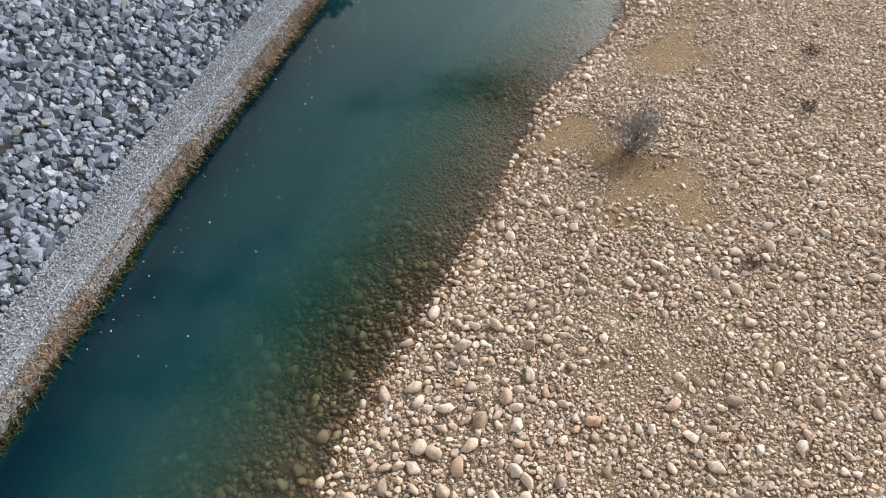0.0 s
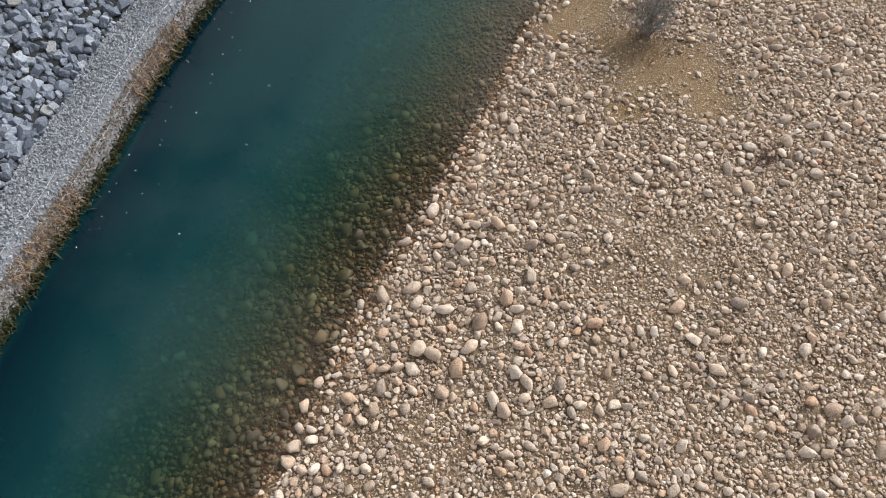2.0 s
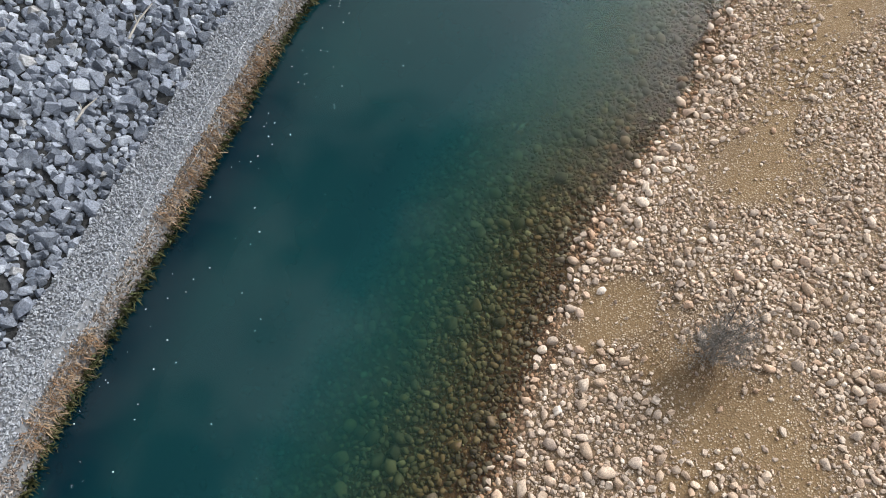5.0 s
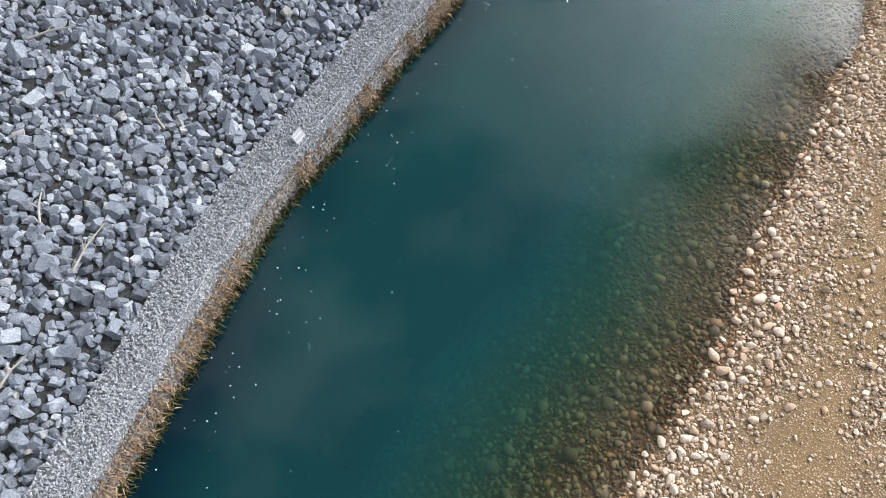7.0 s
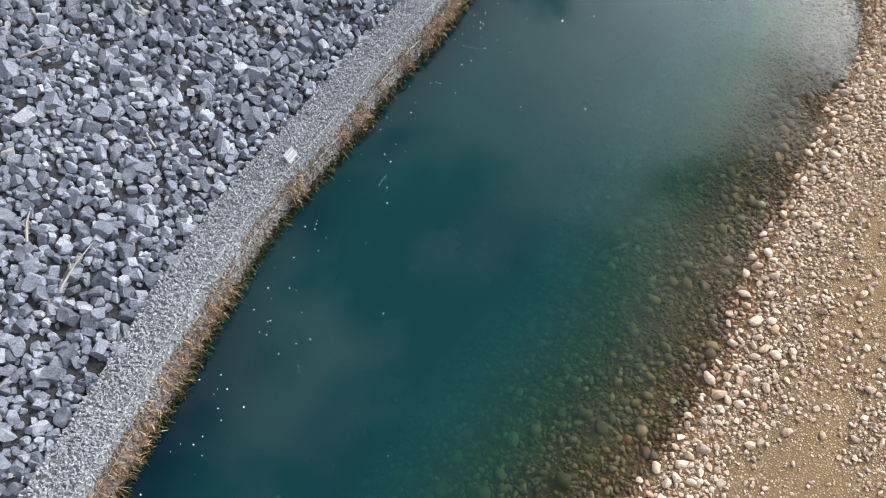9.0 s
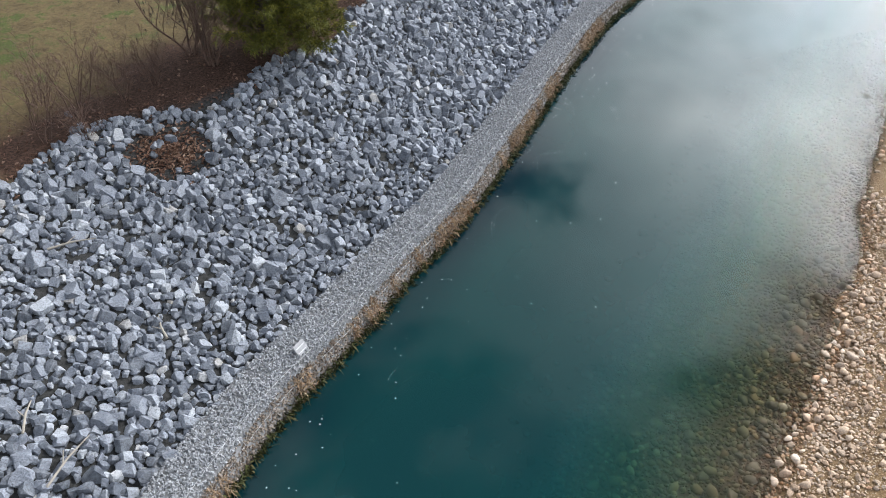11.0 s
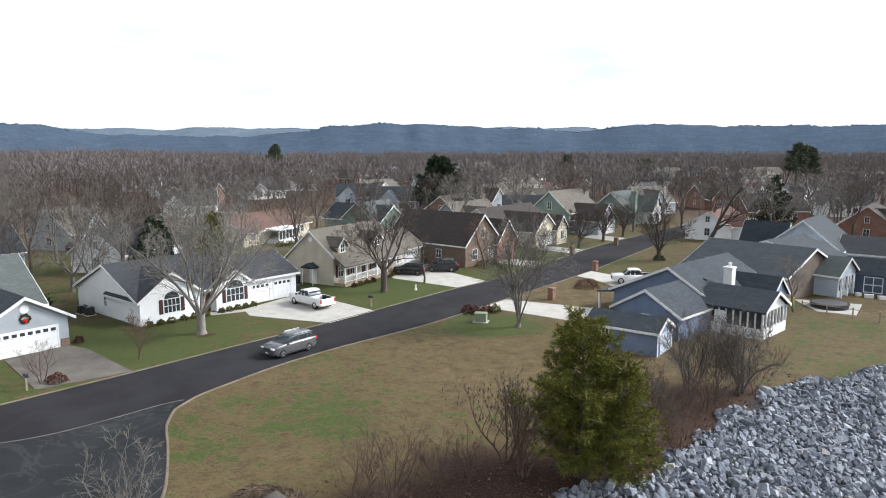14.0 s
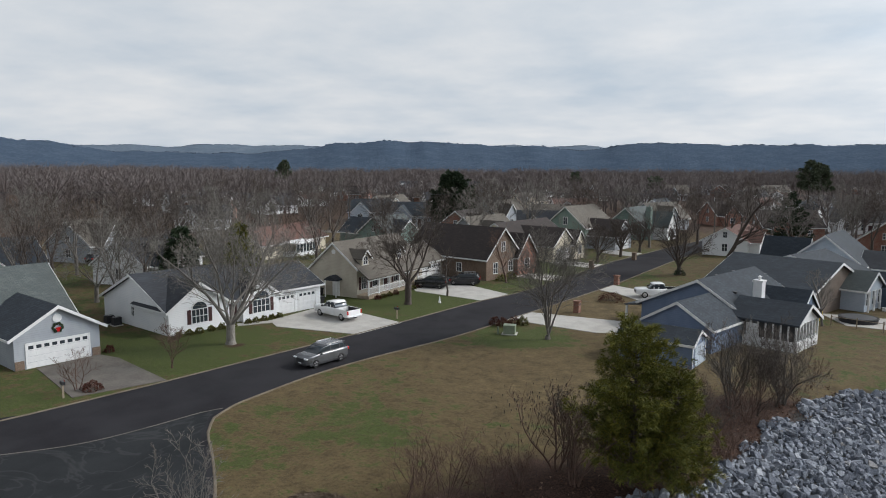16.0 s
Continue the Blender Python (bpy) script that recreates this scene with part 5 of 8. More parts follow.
def chimney(house, x, y, z0, z1, mat, w=0.9):
    bm = boxes((x - w / 2, x + w / 2, y - w / 2, y + w / 2, z0, z1), (x - w / 2 - 0.08, x + w / 2 + 0.08, y - w / 2 - 0.08, y + w / 2 + 0.08, z1, z1 + 0.14))
    cyl(bm, (x, y, z1 + 0.14), (x, y, z1 + 0.5), 0.14, n=10)
    cyl(bm, (x, y, z1 + 0.5), (x, y, z1 + 0.58), 0.22, 0.05, n=10)
    part("chimney", bm, mat, house)


def roof_vent(house, x, y, z):
    bm = soft_box(x - 0.2, x + 0.2, y - 0.2, y + 0.2, z - 0.1, z + 0.28, 0.06)
    part("roof_vent", bm, DARK, house)


def house_at(x, y, rot, label, group="houses along the street"):
    return thing("house", x, y, YARD, rot, label, "house", group)


# white house with a two-door garage
hw = house_at(-48.4, 20.7, 76.4, "single-storey white house with grey roof, arched windows and double garage")
wing(hw, 0.0, 14.0, 0.15, 12.9, 2.45, 5.2, "x", W_SIDING, SH_GREY)
wing(hw, 0.02, 6.7, -0.35, 6.2, 2.42, 4.75, "y", W_SIDING, SH_GREY, over=0.35)
wing(hw, 8.3, 12.9, -0.5, 5.0, 2.42, 4.05, "y", W_SIDING, SH_GREY, over=0.3)
wing(hw, 12.4, 19.0, -0.3, 8.2, 2.75, 4.75, "x", W_SIDING, SH_GREY)
window(hw, 3.35, -0.35, 0.85, "S", 1.7, 1.35, SHUTTER, True, (4, 2))
window(hw, 10.6, -0.5, 0.8, "S", 2.1, 1.35, SHUTTER, True, (4, 2))
window(hw, 0.0, 6.6, 1.1, "W", 0.5, 1.1)
garage_door(hw, 14.0, -0.3, "S", 2.4, 2.1)
garage_door(hw, 17.0, -0.3, "S", 2.4, 2.1)
front_door(hw, 7.5, 0.15, "S")
roof_vent(hw, 6, 8.5, 4.6)
roof_vent(hw, 10, 8.5, 4.6)

# grey house whose garage faces the street
hg = house_at(-50.0, 6.7, 76.4, "grey-sided house with a wreath over its white garage door")
wing(hg, 0, 6.8, 0, 8, 2.75, 4.75, "y", G_SIDING, SH_BLUE, over=0.5)
wing(hg, -11, 7.2, 6.5, 18, 2.9, 6.7, "x", G_SIDING, SH_GREEN, over=0.5)
garage_door(hg, 3.4, 0, "S", 4.9, 2.0)


def wreath_part(o):
    bm = bmesh.new()
    for i in range(40):
        a = 2 * math.pi * i / 40
        r = 0.34 + 0.05 * math.sin(i * 7.3)
        box(bm, -0.07, 0.07, -0.08, 0.02, -0.06, 0.06, pose(r * math.cos(a), -0.04, r * math.sin(a), i * 31, i * 57, i * 23))
    part("ring", bm, CEDAR, o)
    part("bow", boxes((-0.1, 0.1, -0.14, -0.08, -0.35, -0.12), (-0.2, 0.2, -0.15, -0.10, -0.14, 0.0)), RED_LAMP, o, "red bow")


opening(hg, "wreath", 3.4, -0.03, 3.05, "S", wreath_part, "green wreath with a red bow")
vent = bmesh.new()
cyl(vent, (3.4, -0.06, 3.85), (3.4, 0.02, 3.85), 0.36, n=20)
part("gable_vent", vent, TRIM, hg)
window(hg, 7.2, 11, 0.9, "E", 1.0, 1.3)
for px in (0.35, 6.45):
    part("brick_pier", lay_uv(boxes((px - 0.35, px + 0.35, -0.08, 0.02, -0.1, 0.75))), BR_BRICK, hg)

# tan house with dormers and a full porch
ht = house_at(-41.0, 45.3, 86, "tan clapboard house with two dormers and a white-railed porch")
wing(ht, 0, 14.2, 1.7, 9.2, 3.75, 6.6, "x", T_SIDING, SH_TAN, over=0.35, peak=5.3, h2=3.2)
pr = prism([(-0.35, 2.42), (1.9, 3.98), (1.9, 4.16), (-0.35, 2.60)], -0.28, 14.48, "x")
part("porch_roof", lay_uv(pr), SH_TAN, ht)
part("porch_floor", boxes((0, 14, -0.1, 1.68, -0.1, 0.42)), WOOD, ht)
part("porch_beam", boxes((0, 14, -0.08, 0.10, 2.2, 2.46)), TRIM, ht)
for i in range(7):
    x = 0.1 + i * 2.28
    part("porch_post", soft_box(x - 0.08, x + 0.08, -0.08, 0.08, 0.42, 2.2, 0.02, 1), TRIM, ht)
    if i < 6 and i != 4:
        rb = boxes((x + 0.082, x + 2.198, -0.04, 0.04, 1.25, 1.33), (x + 0.082, x + 2.198, -0.03, 0.03, 0.56, 0.62))
        for j in range(9):
            q = x + 0.25 + j * 0.22
            box(rb, q - 0.025, q + 0.025, -0.025, 0.025, 0.62, 1.25)
        part("porch_railing", rb, TRIM, ht)
for x in (1.7, 9.3):
    part("dormer_wall", lay_uv(prism([(x - 0.75, 3.6), (x + 0.75, 3.6), (x + 0.75, 5.0), (x, 5.75), (x - 0.75, 5.0)], 1.6, 4.2, "y")), T_SIDING, ht)
    part("dormer_roof", lay_uv(prism([(x - 1.05, 4.72), (x, 5.8), (x + 1.05, 4.72), (x + 1.05, 4.86), (x, 5.96), (x - 1.05, 4.86)], 1.3, 4.6, "y")), SH_TAN, ht)
    part("dormer_trim", prism([(x - 1.07, 4.64), (x, 5.72), (x + 1.07, 4.64), (x + 1.07, 4.88), (x, 5.98), (x - 1.07, 4.88)], 1.24, 1.298, "y"), TRIM, ht)
    window(ht, x, 1.6, 4.1, "S", 0.75, 0.95)
for x in (1.4, 3.8, 8.6, 11.2):
    window(ht, x, 1.7, 1.0, "S", 0.9, 1.5, SHUTTER)
front_door(ht, 6.2, 1.7, "S")
wing(ht, 14.2, 20.5, 1.4, 8.5, 2.7, 4.9, "x", T_SIDING, SH_TAN)
garage_door(ht, 17.4, 1.4, "S", 4.9, 2.1)
part("side_hood", lay_uv(prism([(4.0, 2.1), (5.9, 2.1), (5.9, 2.24), (4.95, 2.75), (4.0, 2.24)], -1.3, 0.0, "x")), SH_GREY, ht)
front_door(ht, 0, 4.95, "W", TRIM)
for y in (4.1, 5.8):
    part("hood_post", boxes((-1.2, -1.1, y - 0.05, y + 0.05, -0.1, 2.1)), TRIM, ht)
gv = bmesh.new()
cyl(gv, (-0.04, 5.3, 5.6), (0.02, 5.3, 5.6), 0.3, n=16)
part("gable_vent", gv, TRIM, ht)

# blue house with its screened porch
hb = house_at(-0.2, 37.5, 70, "blue-grey house with layered gables, white trim and screened porch")
wing(hb, 6.7, 19.5, 0.0, 11.2, 2.3, 5.2, "x", B_SIDING, SH_BLUE, over=0.45, peak=5.0)
wing(hb, 0.0, 8.0, 0.3, 6.9, 2.2, 4.1, "x", B_SIDING, SH_BLUE, over=0.35)
wing(hb, 13.5, 17.5, -2.4, 3.0, 2.3, 4.0, "y", B_SIDING, SH_BLUE, over=0.3)
chimney(hb, 11.2, 0.9, 3.0, 5.2, TRIM, 0.85)
for x, y, z in ((7.6, 5.4, 5.0), (11.5, 5.5, 5.05), (15.5, 5.5, 5.05), (1.2, 3.9, 3.9), (9.5, 2.6, 3.9)):
    roof_vent(hb, x, y, z)
lam = prism([(5.4, 2.42), (8.3, 3.95), (11.2, 2.42), (11.2, 2.58), (8.3, 4.12), (5.4, 2.58)], -5.1, 1.6, "y")
part("porch_roof", lay_uv(lam), SH_BLUE, hb)
part("porch_fascia", prism([(5.36, 2.32), (8.3, 3.86), (11.24, 2.32), (11.24, 2.60), (8.3, 4.14), (5.36, 2.60)], -5.16, -5.102, "y"), TRIM, hb)
part("porch_floor", boxes((5.6, 11.0, -4.8, -0.01, -0.3, 0.35)), TRIM, hb)
part("porch_gable", prism([(5.7, 2.45), (10.9, 2.45), (8.3, 3.82)], -4.75, -4.65, "y"), TRIM, hb)
part("porch_rail", boxes((5.6, 11.0, -4.8, -4.7, 0.35, 0.95), (5.6, 5.7, -4.698, -0.01, 0.35, 0.95), (10.9, 11.0, -4.698, -0.01, 0.35, 0.95)), TRIM, hb)
for i in range(8):
    x = 5.65 + i * 5.3 / 7
    part("porch_post", boxes((x - 0.06, x + 0.06, -4.82, -4.68, 0.35, 2.44)), TRIM, hb)
for i in range(1, 7):
    y = -4.75 + i * 4.7 / 7
    for x in (5.65, 10.95):
        part("porch_post", boxes((x - 0.07, x + 0.07, y - 0.06, y + 0.06, 0.35, 2.44)), TRIM, hb)
part("screen", boxes((5.72, 10.88, -4.60, -4.58, 0.95, 2.42)), DARK, hb, "dark insect screen")
part("screen", boxes((5.74, 5.76, -4.56, -0.02, 0.95, 2.42)), DARK, hb, "dark insect screen")
front_door(hb, 5.598, -0.9, "W", TRIM)
window(hb, 0, 3.6, 0.9, "W", 0.0001 + 0.7, 1.0)
window(hb, 8.8, 0, 1.0, "S", 0.8, 1.2)
part("porch_roof", lay_uv(prism([(11.2, 2.0), (13.0, 1.75), (13.0, 1.88), (11.2, 2.16)], 6.2, 10.5, "x")), SH_BLUE, hb)
for x in (6.4, 10.3):
    part("porch_post", boxes((x - 0.09, x + 0.09, 12.7, 12.88, -0.1, 1.78)), TRIM, hb)

# garden shed by the blue house
hs = thing("shed", -1.4, 31.9, YARD, 79, "blue garden shed with grey roof and white-edged end doors", "shed")
wing(hs, 0, 3.4, 0, 6.4, 1.95, 2.8, "y", B_SIDING, SH_BLUE, over=0.22)
opening(hs, "double_door", 1.7, 0, 0, "S", lambda o: [part("leaf", boxes((s * 0.6 - 0.58, s * 0.6 + 0.58, -0.05, 0.02, 0.05, 1.8), (s * 0.6 - 0.58, s * 0.6 + 0.58, -0.07, -0.052, 0.85, 0.98)), LB_SIDING, o) for s in (-1, 1)])
window(hs, 0, 4.6, 0.95, "W", 0.6, 0.8)
for x in (0.02, 3.38):
    part("corner_board", boxes((x - 0.08, x + 0.08, -0.035, -0.004, -0.1, 1.9)), TRIM, hs)

# slate-blue house behind
hd = house_at(8.0, 59.0, 66, "long blue-grey house with a broad slate roof and rear porch")
wing(hd, 0, 13, 0, 12.5, 2.8, 5.3, "y", BR_SIDING, SH_BLUE, over=0.45)
wing(hd, 7.2, 12.6, -2.6, 1, 2.5, 4.2, "y", LB_SIDING, SH_GREEN, over=0.4)
for x in (7.3, 9.0, 10.8, 12.5):
    part("porch_post", boxes((x - 0.09, x + 0.09, -3.05, -2.87, -0.1, 2.4)), TRIM, hd)
for x in (8.1, 9.9, 11.7):
    window(hd, x, -2.6, 0.7, "S", 1.2, 1.5)
window(hd, 0, 5, 0.9, "W", 0.9, 1.3)
window(hd, 0, 9, 0.9, "W", 0.9, 1.3)
wing(hd, 12, 22, 2, 14, 2.7, 5.0, "x", LB_SIDING, SH_BLUE, over=0.4)

# tall pale house
hp = house_at(14.4, 83.5, 76, "two-storey pale blue house with steep grey gable")
wing(hp, 0, 11, 0, 9.5, 2.9, 6.7, "x", LB_SIDING, SH_BLUE, over=0.45)
wing(hp, 2, 9, -9, 0.5, 2.5, 4.4, "y", LB_SIDING, SH_GREY, over=0.4)
wing(hp, 3, 8, 8, 14, 2.6, 5.6, "y", LB_SIDING, SH_BLUE, over=0.4)
window(hp, 0, 4.7, 3.4, "W", 0.8, 1.2)
window(hp, 0, 2.5, 0.9, "W", 0.9, 1.3)
window(hp, 0, 7, 0.9, "W", 0.9, 1.3)

# dark blue shed with white double doors
hx = thing("shed", 14.2, 69.4, YARD, -14, "dark blue wooden shed with white-framed double doors", "shed")
wing(hx, 0, 6.6, 0, 4.2, 2.3, 3.7, "x", DB_SIDING, SH_BLUE, over=0.25, trim=DB_SIDING)
opening(hx, "double_door", 3.1, 0, 0, "S", lambda o: [part("leaf", boxes((s * 0.5 - 0.48, s * 0.5 + 0.48, -0.05, 0.02, 0.1, 2.0)), DB_SIDING, o) for s in (-1, 1)] +
        [part("leaf_frame", boxes((s * 0.5 - 0.48, s * 0.5 + 0.48, -0.075, -0.052, z, z + 0.1) if z is not None else (s * 0.02 - 0.06 + (s - 1) * 0.0, s * 0.02 + 0.06, -0.08, -0.0765, 0.1, 2.0)), TRIM, o) for s in (-1, 1) for z in (0.1, 1.0, 1.9)] +
        [part("leaf_frame", boxes((q - 0.05, q + 0.05, -0.082, -0.0765, 0.1, 2.0)), TRIM, o) for q in (-0.95, 0.0, 0.95)])

# brown brick house with steep dark roof
hk = house_at(-33.3, 64.6, 76, "brown brick house with steep dark roof and stone gable")
wing(hk, 0, 8.2, 0, 15, 3.3, 7.2, "y", BR_BRICK, SH_DARK, over=0.45)
wing(hk, 7, 12, -0.6, 8, 3.0, 6.0, "y", R_BRICK, SH_DARK, over=0.4)
window(hk, 4.1, 0, 4.0, "S", 0.8, 1.3)
window(hk, 2.2, 0, 0.9, "S", 1.0, 1.5)
window(hk, 6.0, 0, 0.9, "S", 1.0, 1.5)
window(hk, 9.5, -0.6, 0.9, "S", 1.2, 1.5)
window(hk, 0, 5, 1.0, "W", 0.9, 1.2)
window(hk, 0, 10, 1.0, "W", 0.9, 1.2)

# cream house with garage
hc = house_at(-30.6, 87.6, 77, "cream house with dark roof and white garage door")
wing(hc, 0, 7, 0, 9, 2.8, 5.5, "y", CR_SIDING, SH_DARK, over=0.4)
wing(hc, 6, 9.5, -0.8, 6, 2.8, 4.9, "y", CR_SIDING, SH_DARK, over=0.35)
wing(hc, -3, 14, 5, 15, 2.9, 6.2, "x", CR_SIDING, SH_DARK, over=0.4)
garage_door(hc, 3.5, 0, "S", 4.6, 2.1)
window(hc, 7.8, -0.8, 0.9, "S", 1.0, 1.4)

# grey-green gabled house
he = house_at(-31.0, 109.5, 76, "grey-green two-storey house with steep gable and brown lower roof")
wing(he, 0, 12, 0, 9, 4.2, 8.0, "x", GN_SIDING, SH_TAN, over=0.45)
wing(he, 1, 8, -6, 1, 2.8, 5.6, "y", G_SIDING, SH_DARK, over=0.4)
window(he, 0, 4.5, 4.6, "W", 0.9, 1.4)
window(he, 4.5, -6, 1.0, "S", 1.0, 1.3)
garage_door(he, 5.5, -6, "S", 2.6, 2.1)

hn = house_at(-23.5, 131, 76, "pale green house with green-grey roof and white porch")
wing(hn, 0, 11, 0, 9, 3.0, 6.8, "x", GN_SIDING, SH_GREEN, over=0.45)
wing(hn, 3, 8, -4, 2, 3.0, 6.0, "y", W_SIDING, SH_GREEN, over=0.4)
chimney(hn, 1.0, -0.6, 0, 7.2, GN_SIDING, 1.1)
window(hn, 5.5, -4, 1.0, "S", 1.2, 1.4)
window(hn, 0, 4.5, 3.2, "W", 0.9, 1.2)

# long low house with red-brown roof
hr = house_at(-75.7, 66.5, 93, "long low white house with red-brown roof and sunroom")
wing(hr, 0, 20, 0, 8.5, 2.6, 5.0, "x", CR_SIDING, SH_RED, over=0.5)
part("sunroom", boxes((6.0, 12.0, -3.0, -0.01, -0.1, 0.8)), TRIM, hr)
part("sunroom_roof", lay_uv(prism([(-3.3, 2.35), (-0.02, 2.6), (-0.02, 2.74), (-3.3, 2.49)], 5.7, 12.3, "x")), TRIM, hr)
for i in range(7):
    x = 6.0 + i
    part("sunroom_post", boxes((x - 0.07, x + 0.07, -3.0, -2.86, 0.8, 2.37)), TRIM, hr)
part("sunroom_pane", boxes((6.05, 11.95, -2.92, -2.90, 0.8, 2.36)), GLASS, hr)
for x in (2.5, 14.5, 17.5):
    window(hr, x, 0, 1.0, "S", 0.9, 1.1)

ho = house_at(-63.0, 88.0, 80, "green house with dark blue roof and white trim")
wing(ho, 0, 9, 0, 8, 3.2, 6.3, "x", GN_SIDING, SH_GREEN, over=0.4)
wing(ho, 1, 8, -1, 14, 3.0, 5.6, "y", GN_SIDING, SH_BLUE, over=0.4)
window(ho, 0, 4, 3.6, "W", 0.8, 1.0)
window(ho, 0, 4, 1.0, "W", 1.2, 1.2)

# further houses, a few kinds repeated
KINDS = []
for k, (wl, rf, lab, L, W, h, r) in enumerate(((W_SIDING, SH_GREY, "far white house with grey gabled roof", 13, 8.5, 2.8, 5.9), (LB_SIDING, SH_BLUE, "far pale blue house with slate roof", 12, 8, 3.0, 6.2),
                                              (R_BRICK, SH_DARK, "far red brick house with dark roof", 14, 9, 2.9, 6.3), (CR_SIDING, SH_TAN, "far cream house with weathered roof", 13, 8, 2.8, 5.6),
                                              (G_SIDING, SH_TAN, "far grey house with weathered roof", 12, 9, 3.0, 6.8), (W_SIDING, SH_RED, "far white house with red-brown roof", 15, 8, 2.7, 5.0))):
    hh = house_at(0, 0, 0, lab, "far houses")
    wing(hh, -L / 2, L / 2, -W / 2, W / 2, h, r, "x", wl, rf, over=0.4)
    wing(hh, -L / 2 + 1, -L / 2 + 6, -W / 2 - 1.8, 1, h, r - 0.7, "y", wl, rf, over=0.35)
    window(hh, -L / 2 + 3.5, -W / 2 - 1.8, 0.9, "S", 1.3, 1.4)
    window(hh, 0.6, -W / 2, 0.9, "S", 0.9, 1.3)
    window(hh, 3.6, -W / 2, 0.9, "S", 0.9, 1.3)
    window(hh, -L / 2, 0, 0.9, "W", 0.9, 1.3)
    window(hh, -L / 2, 0, 3.4, "W", 0.7, 1.0)
    window(hh, L / 2, 0, 0.9, "E", 0.9, 1.3)
    front_door(hh, 2.1, -W / 2, "S")
    KINDS.append(hh)
FAR_HOUSES = [(0, -128, 106, 40), (4, -104, 56, 100), (1, -105, 148, 30), (1, -86, 140, 20), (0, -150, 160, 60), (4, -65, 150, 70), (3, -52, 158, 20), (2, -60, 118, 90), (4, -47, 96, 76), (0, -45, 128, 20),
              (2, 4, 150, 30), (5, -4, 118, 80), (0, 20, 175, 10), (4, 32, 112, 60), (1, 40, 140, 20), (4, 44, 96, 70), (2, -10, 185, 40), (0, 8, 205, 70), (0, -86, 190, 10), (3, -120, 185, 75),
              (5, -60, 205, 30), (1, -30, 190, 80), (4, -25, 160, 60), (2, -150, 130, 20), (0, -180, 150, 70), (5, -165, 200, 35), (3, -85, 230, 60), (0, -40, 240, 15), (1, 15, 245, 50), (0, 60, 190, 80), (4, -120, 245, 20),
              (2, 68, 130, 30), (0, -200, 240, 50), (3, 50, 230, 10), (0, -10, 290, 40), (0, -75, 300, 80), (1, -150, 300, 10), (0, 40, 320, 60), (0, -78, 45, 100), (1, -92, 30, 80), (2, 22, 128, 80)]
fh = np.random.default_rng(91)
for row in range(7):                       # streets of houses further out
    for col in range(9):
        x, y = -215 + col * 33 + fh.uniform(-9, 9) + row * 3, 165 + row * 37 + fh.uniform(-8, 8)
        clear = min(math.hypot(x - h[1], y - h[2]) for h in FAR_HOUSES) > 19
        if clear and abs(x + 2 - 0.25 * (y - 160)) > 12 and math.hypot(x + 70, y - 137) > 18:
            FAR_HOUSES.append((int(fh.choice([0, 1, 3, 4, 5, 0, 2])), x, y, float(fh.uniform(0, 100))))
used = set()
for k, x, y, a in FAR_HOUSES:
    if k in used:
        copy_thing(KINDS[k], pose(x, y, YARD, 0, 0, a))
    else:
        KINDS[k].matrix_basis = pose(x, y, YARD, 0, 0, a)
        used.add(k)


# ---- trees and shrubs ----
def grow(rng, height, radius, plan, lean=(0, 0), stems=1, first=0.3, up=0.25, spread=0.9, wander=0.14, floor=0.010, reach=0.62):
    """Segments (p0, p1, r0, r1) of a bare tree. plan: children per limb at each level; the limbs rise, wander and taper."""
    segs = []

    def limb(p, d, length, r, level):
        n = 6 if level == 0 else (4 if level == 1 else 3)
        if level >= len(plan):
            n = 2
        pts, rs, ds = [p], [r], [d]
        for i in range(n):
            d = d + rng.normal(0, wander, 3) + np.array([0, 0, up * (0.35 if level else 0.05)])
            d /= np.linalg.norm(d)
            p = p + d * length / n
            pts.append(p)
            rs.append(r * (1 - (0.62 if level == 0 else 0.8) * (i + 1) / n))
            ds.append(d)
        for i in range(n):
            segs.append((pts[i], pts[i + 1], rs[i], rs[i + 1]))
        if level < len(plan):
            k = plan[level]
            for j in range(k):
                lo = first if level == 0 else 0.22
                t = lo + (1 - lo) * (j + rng.uniform(0.1, 0.9)) / k
                q = min(int(t * n), n - 1)
                w = t * n - q
                at = pts[q] * (1 - w) + pts[q + 1] * w
                side = np.cross(ds[q], rng.normal(size=3))
                side /= np.linalg.norm(side) + 1e-9
                nd = ds[q] * (1 - spread * 0.55) + side * spread
                nd[2] += up
                nd /= np.linalg.norm(nd)
                share = (reach if level == 0 else 0.55) * (1.08 - 0.55 * t) * rng.uniform(0.8, 1.2)
                limb(at, nd, length * share, max((rs[q] * (1 - w) + rs[q + 1] * w) * 0.56, floor), level + 1)

    for s in range(stems):
        a = 2 * math.pi * s / max(stems, 1) + rng.uniform(0, 1)
        tilt = (0.0 if stems == 1 else rng.uniform(0.12, 0.38))
        d = np.array([math.cos(a) * tilt + lean[0], math.sin(a) * tilt + lean[1], 1.0])
        limb(np.array([0.12 * math.cos(a) * (stems > 1), 0.12 * math.sin(a) * (stems > 1), -0.15]), d / np.linalg.norm(d), height * (rng.uniform(0.75, 1.0) if stems > 1 else 1.0), radius, 0)
    return segs


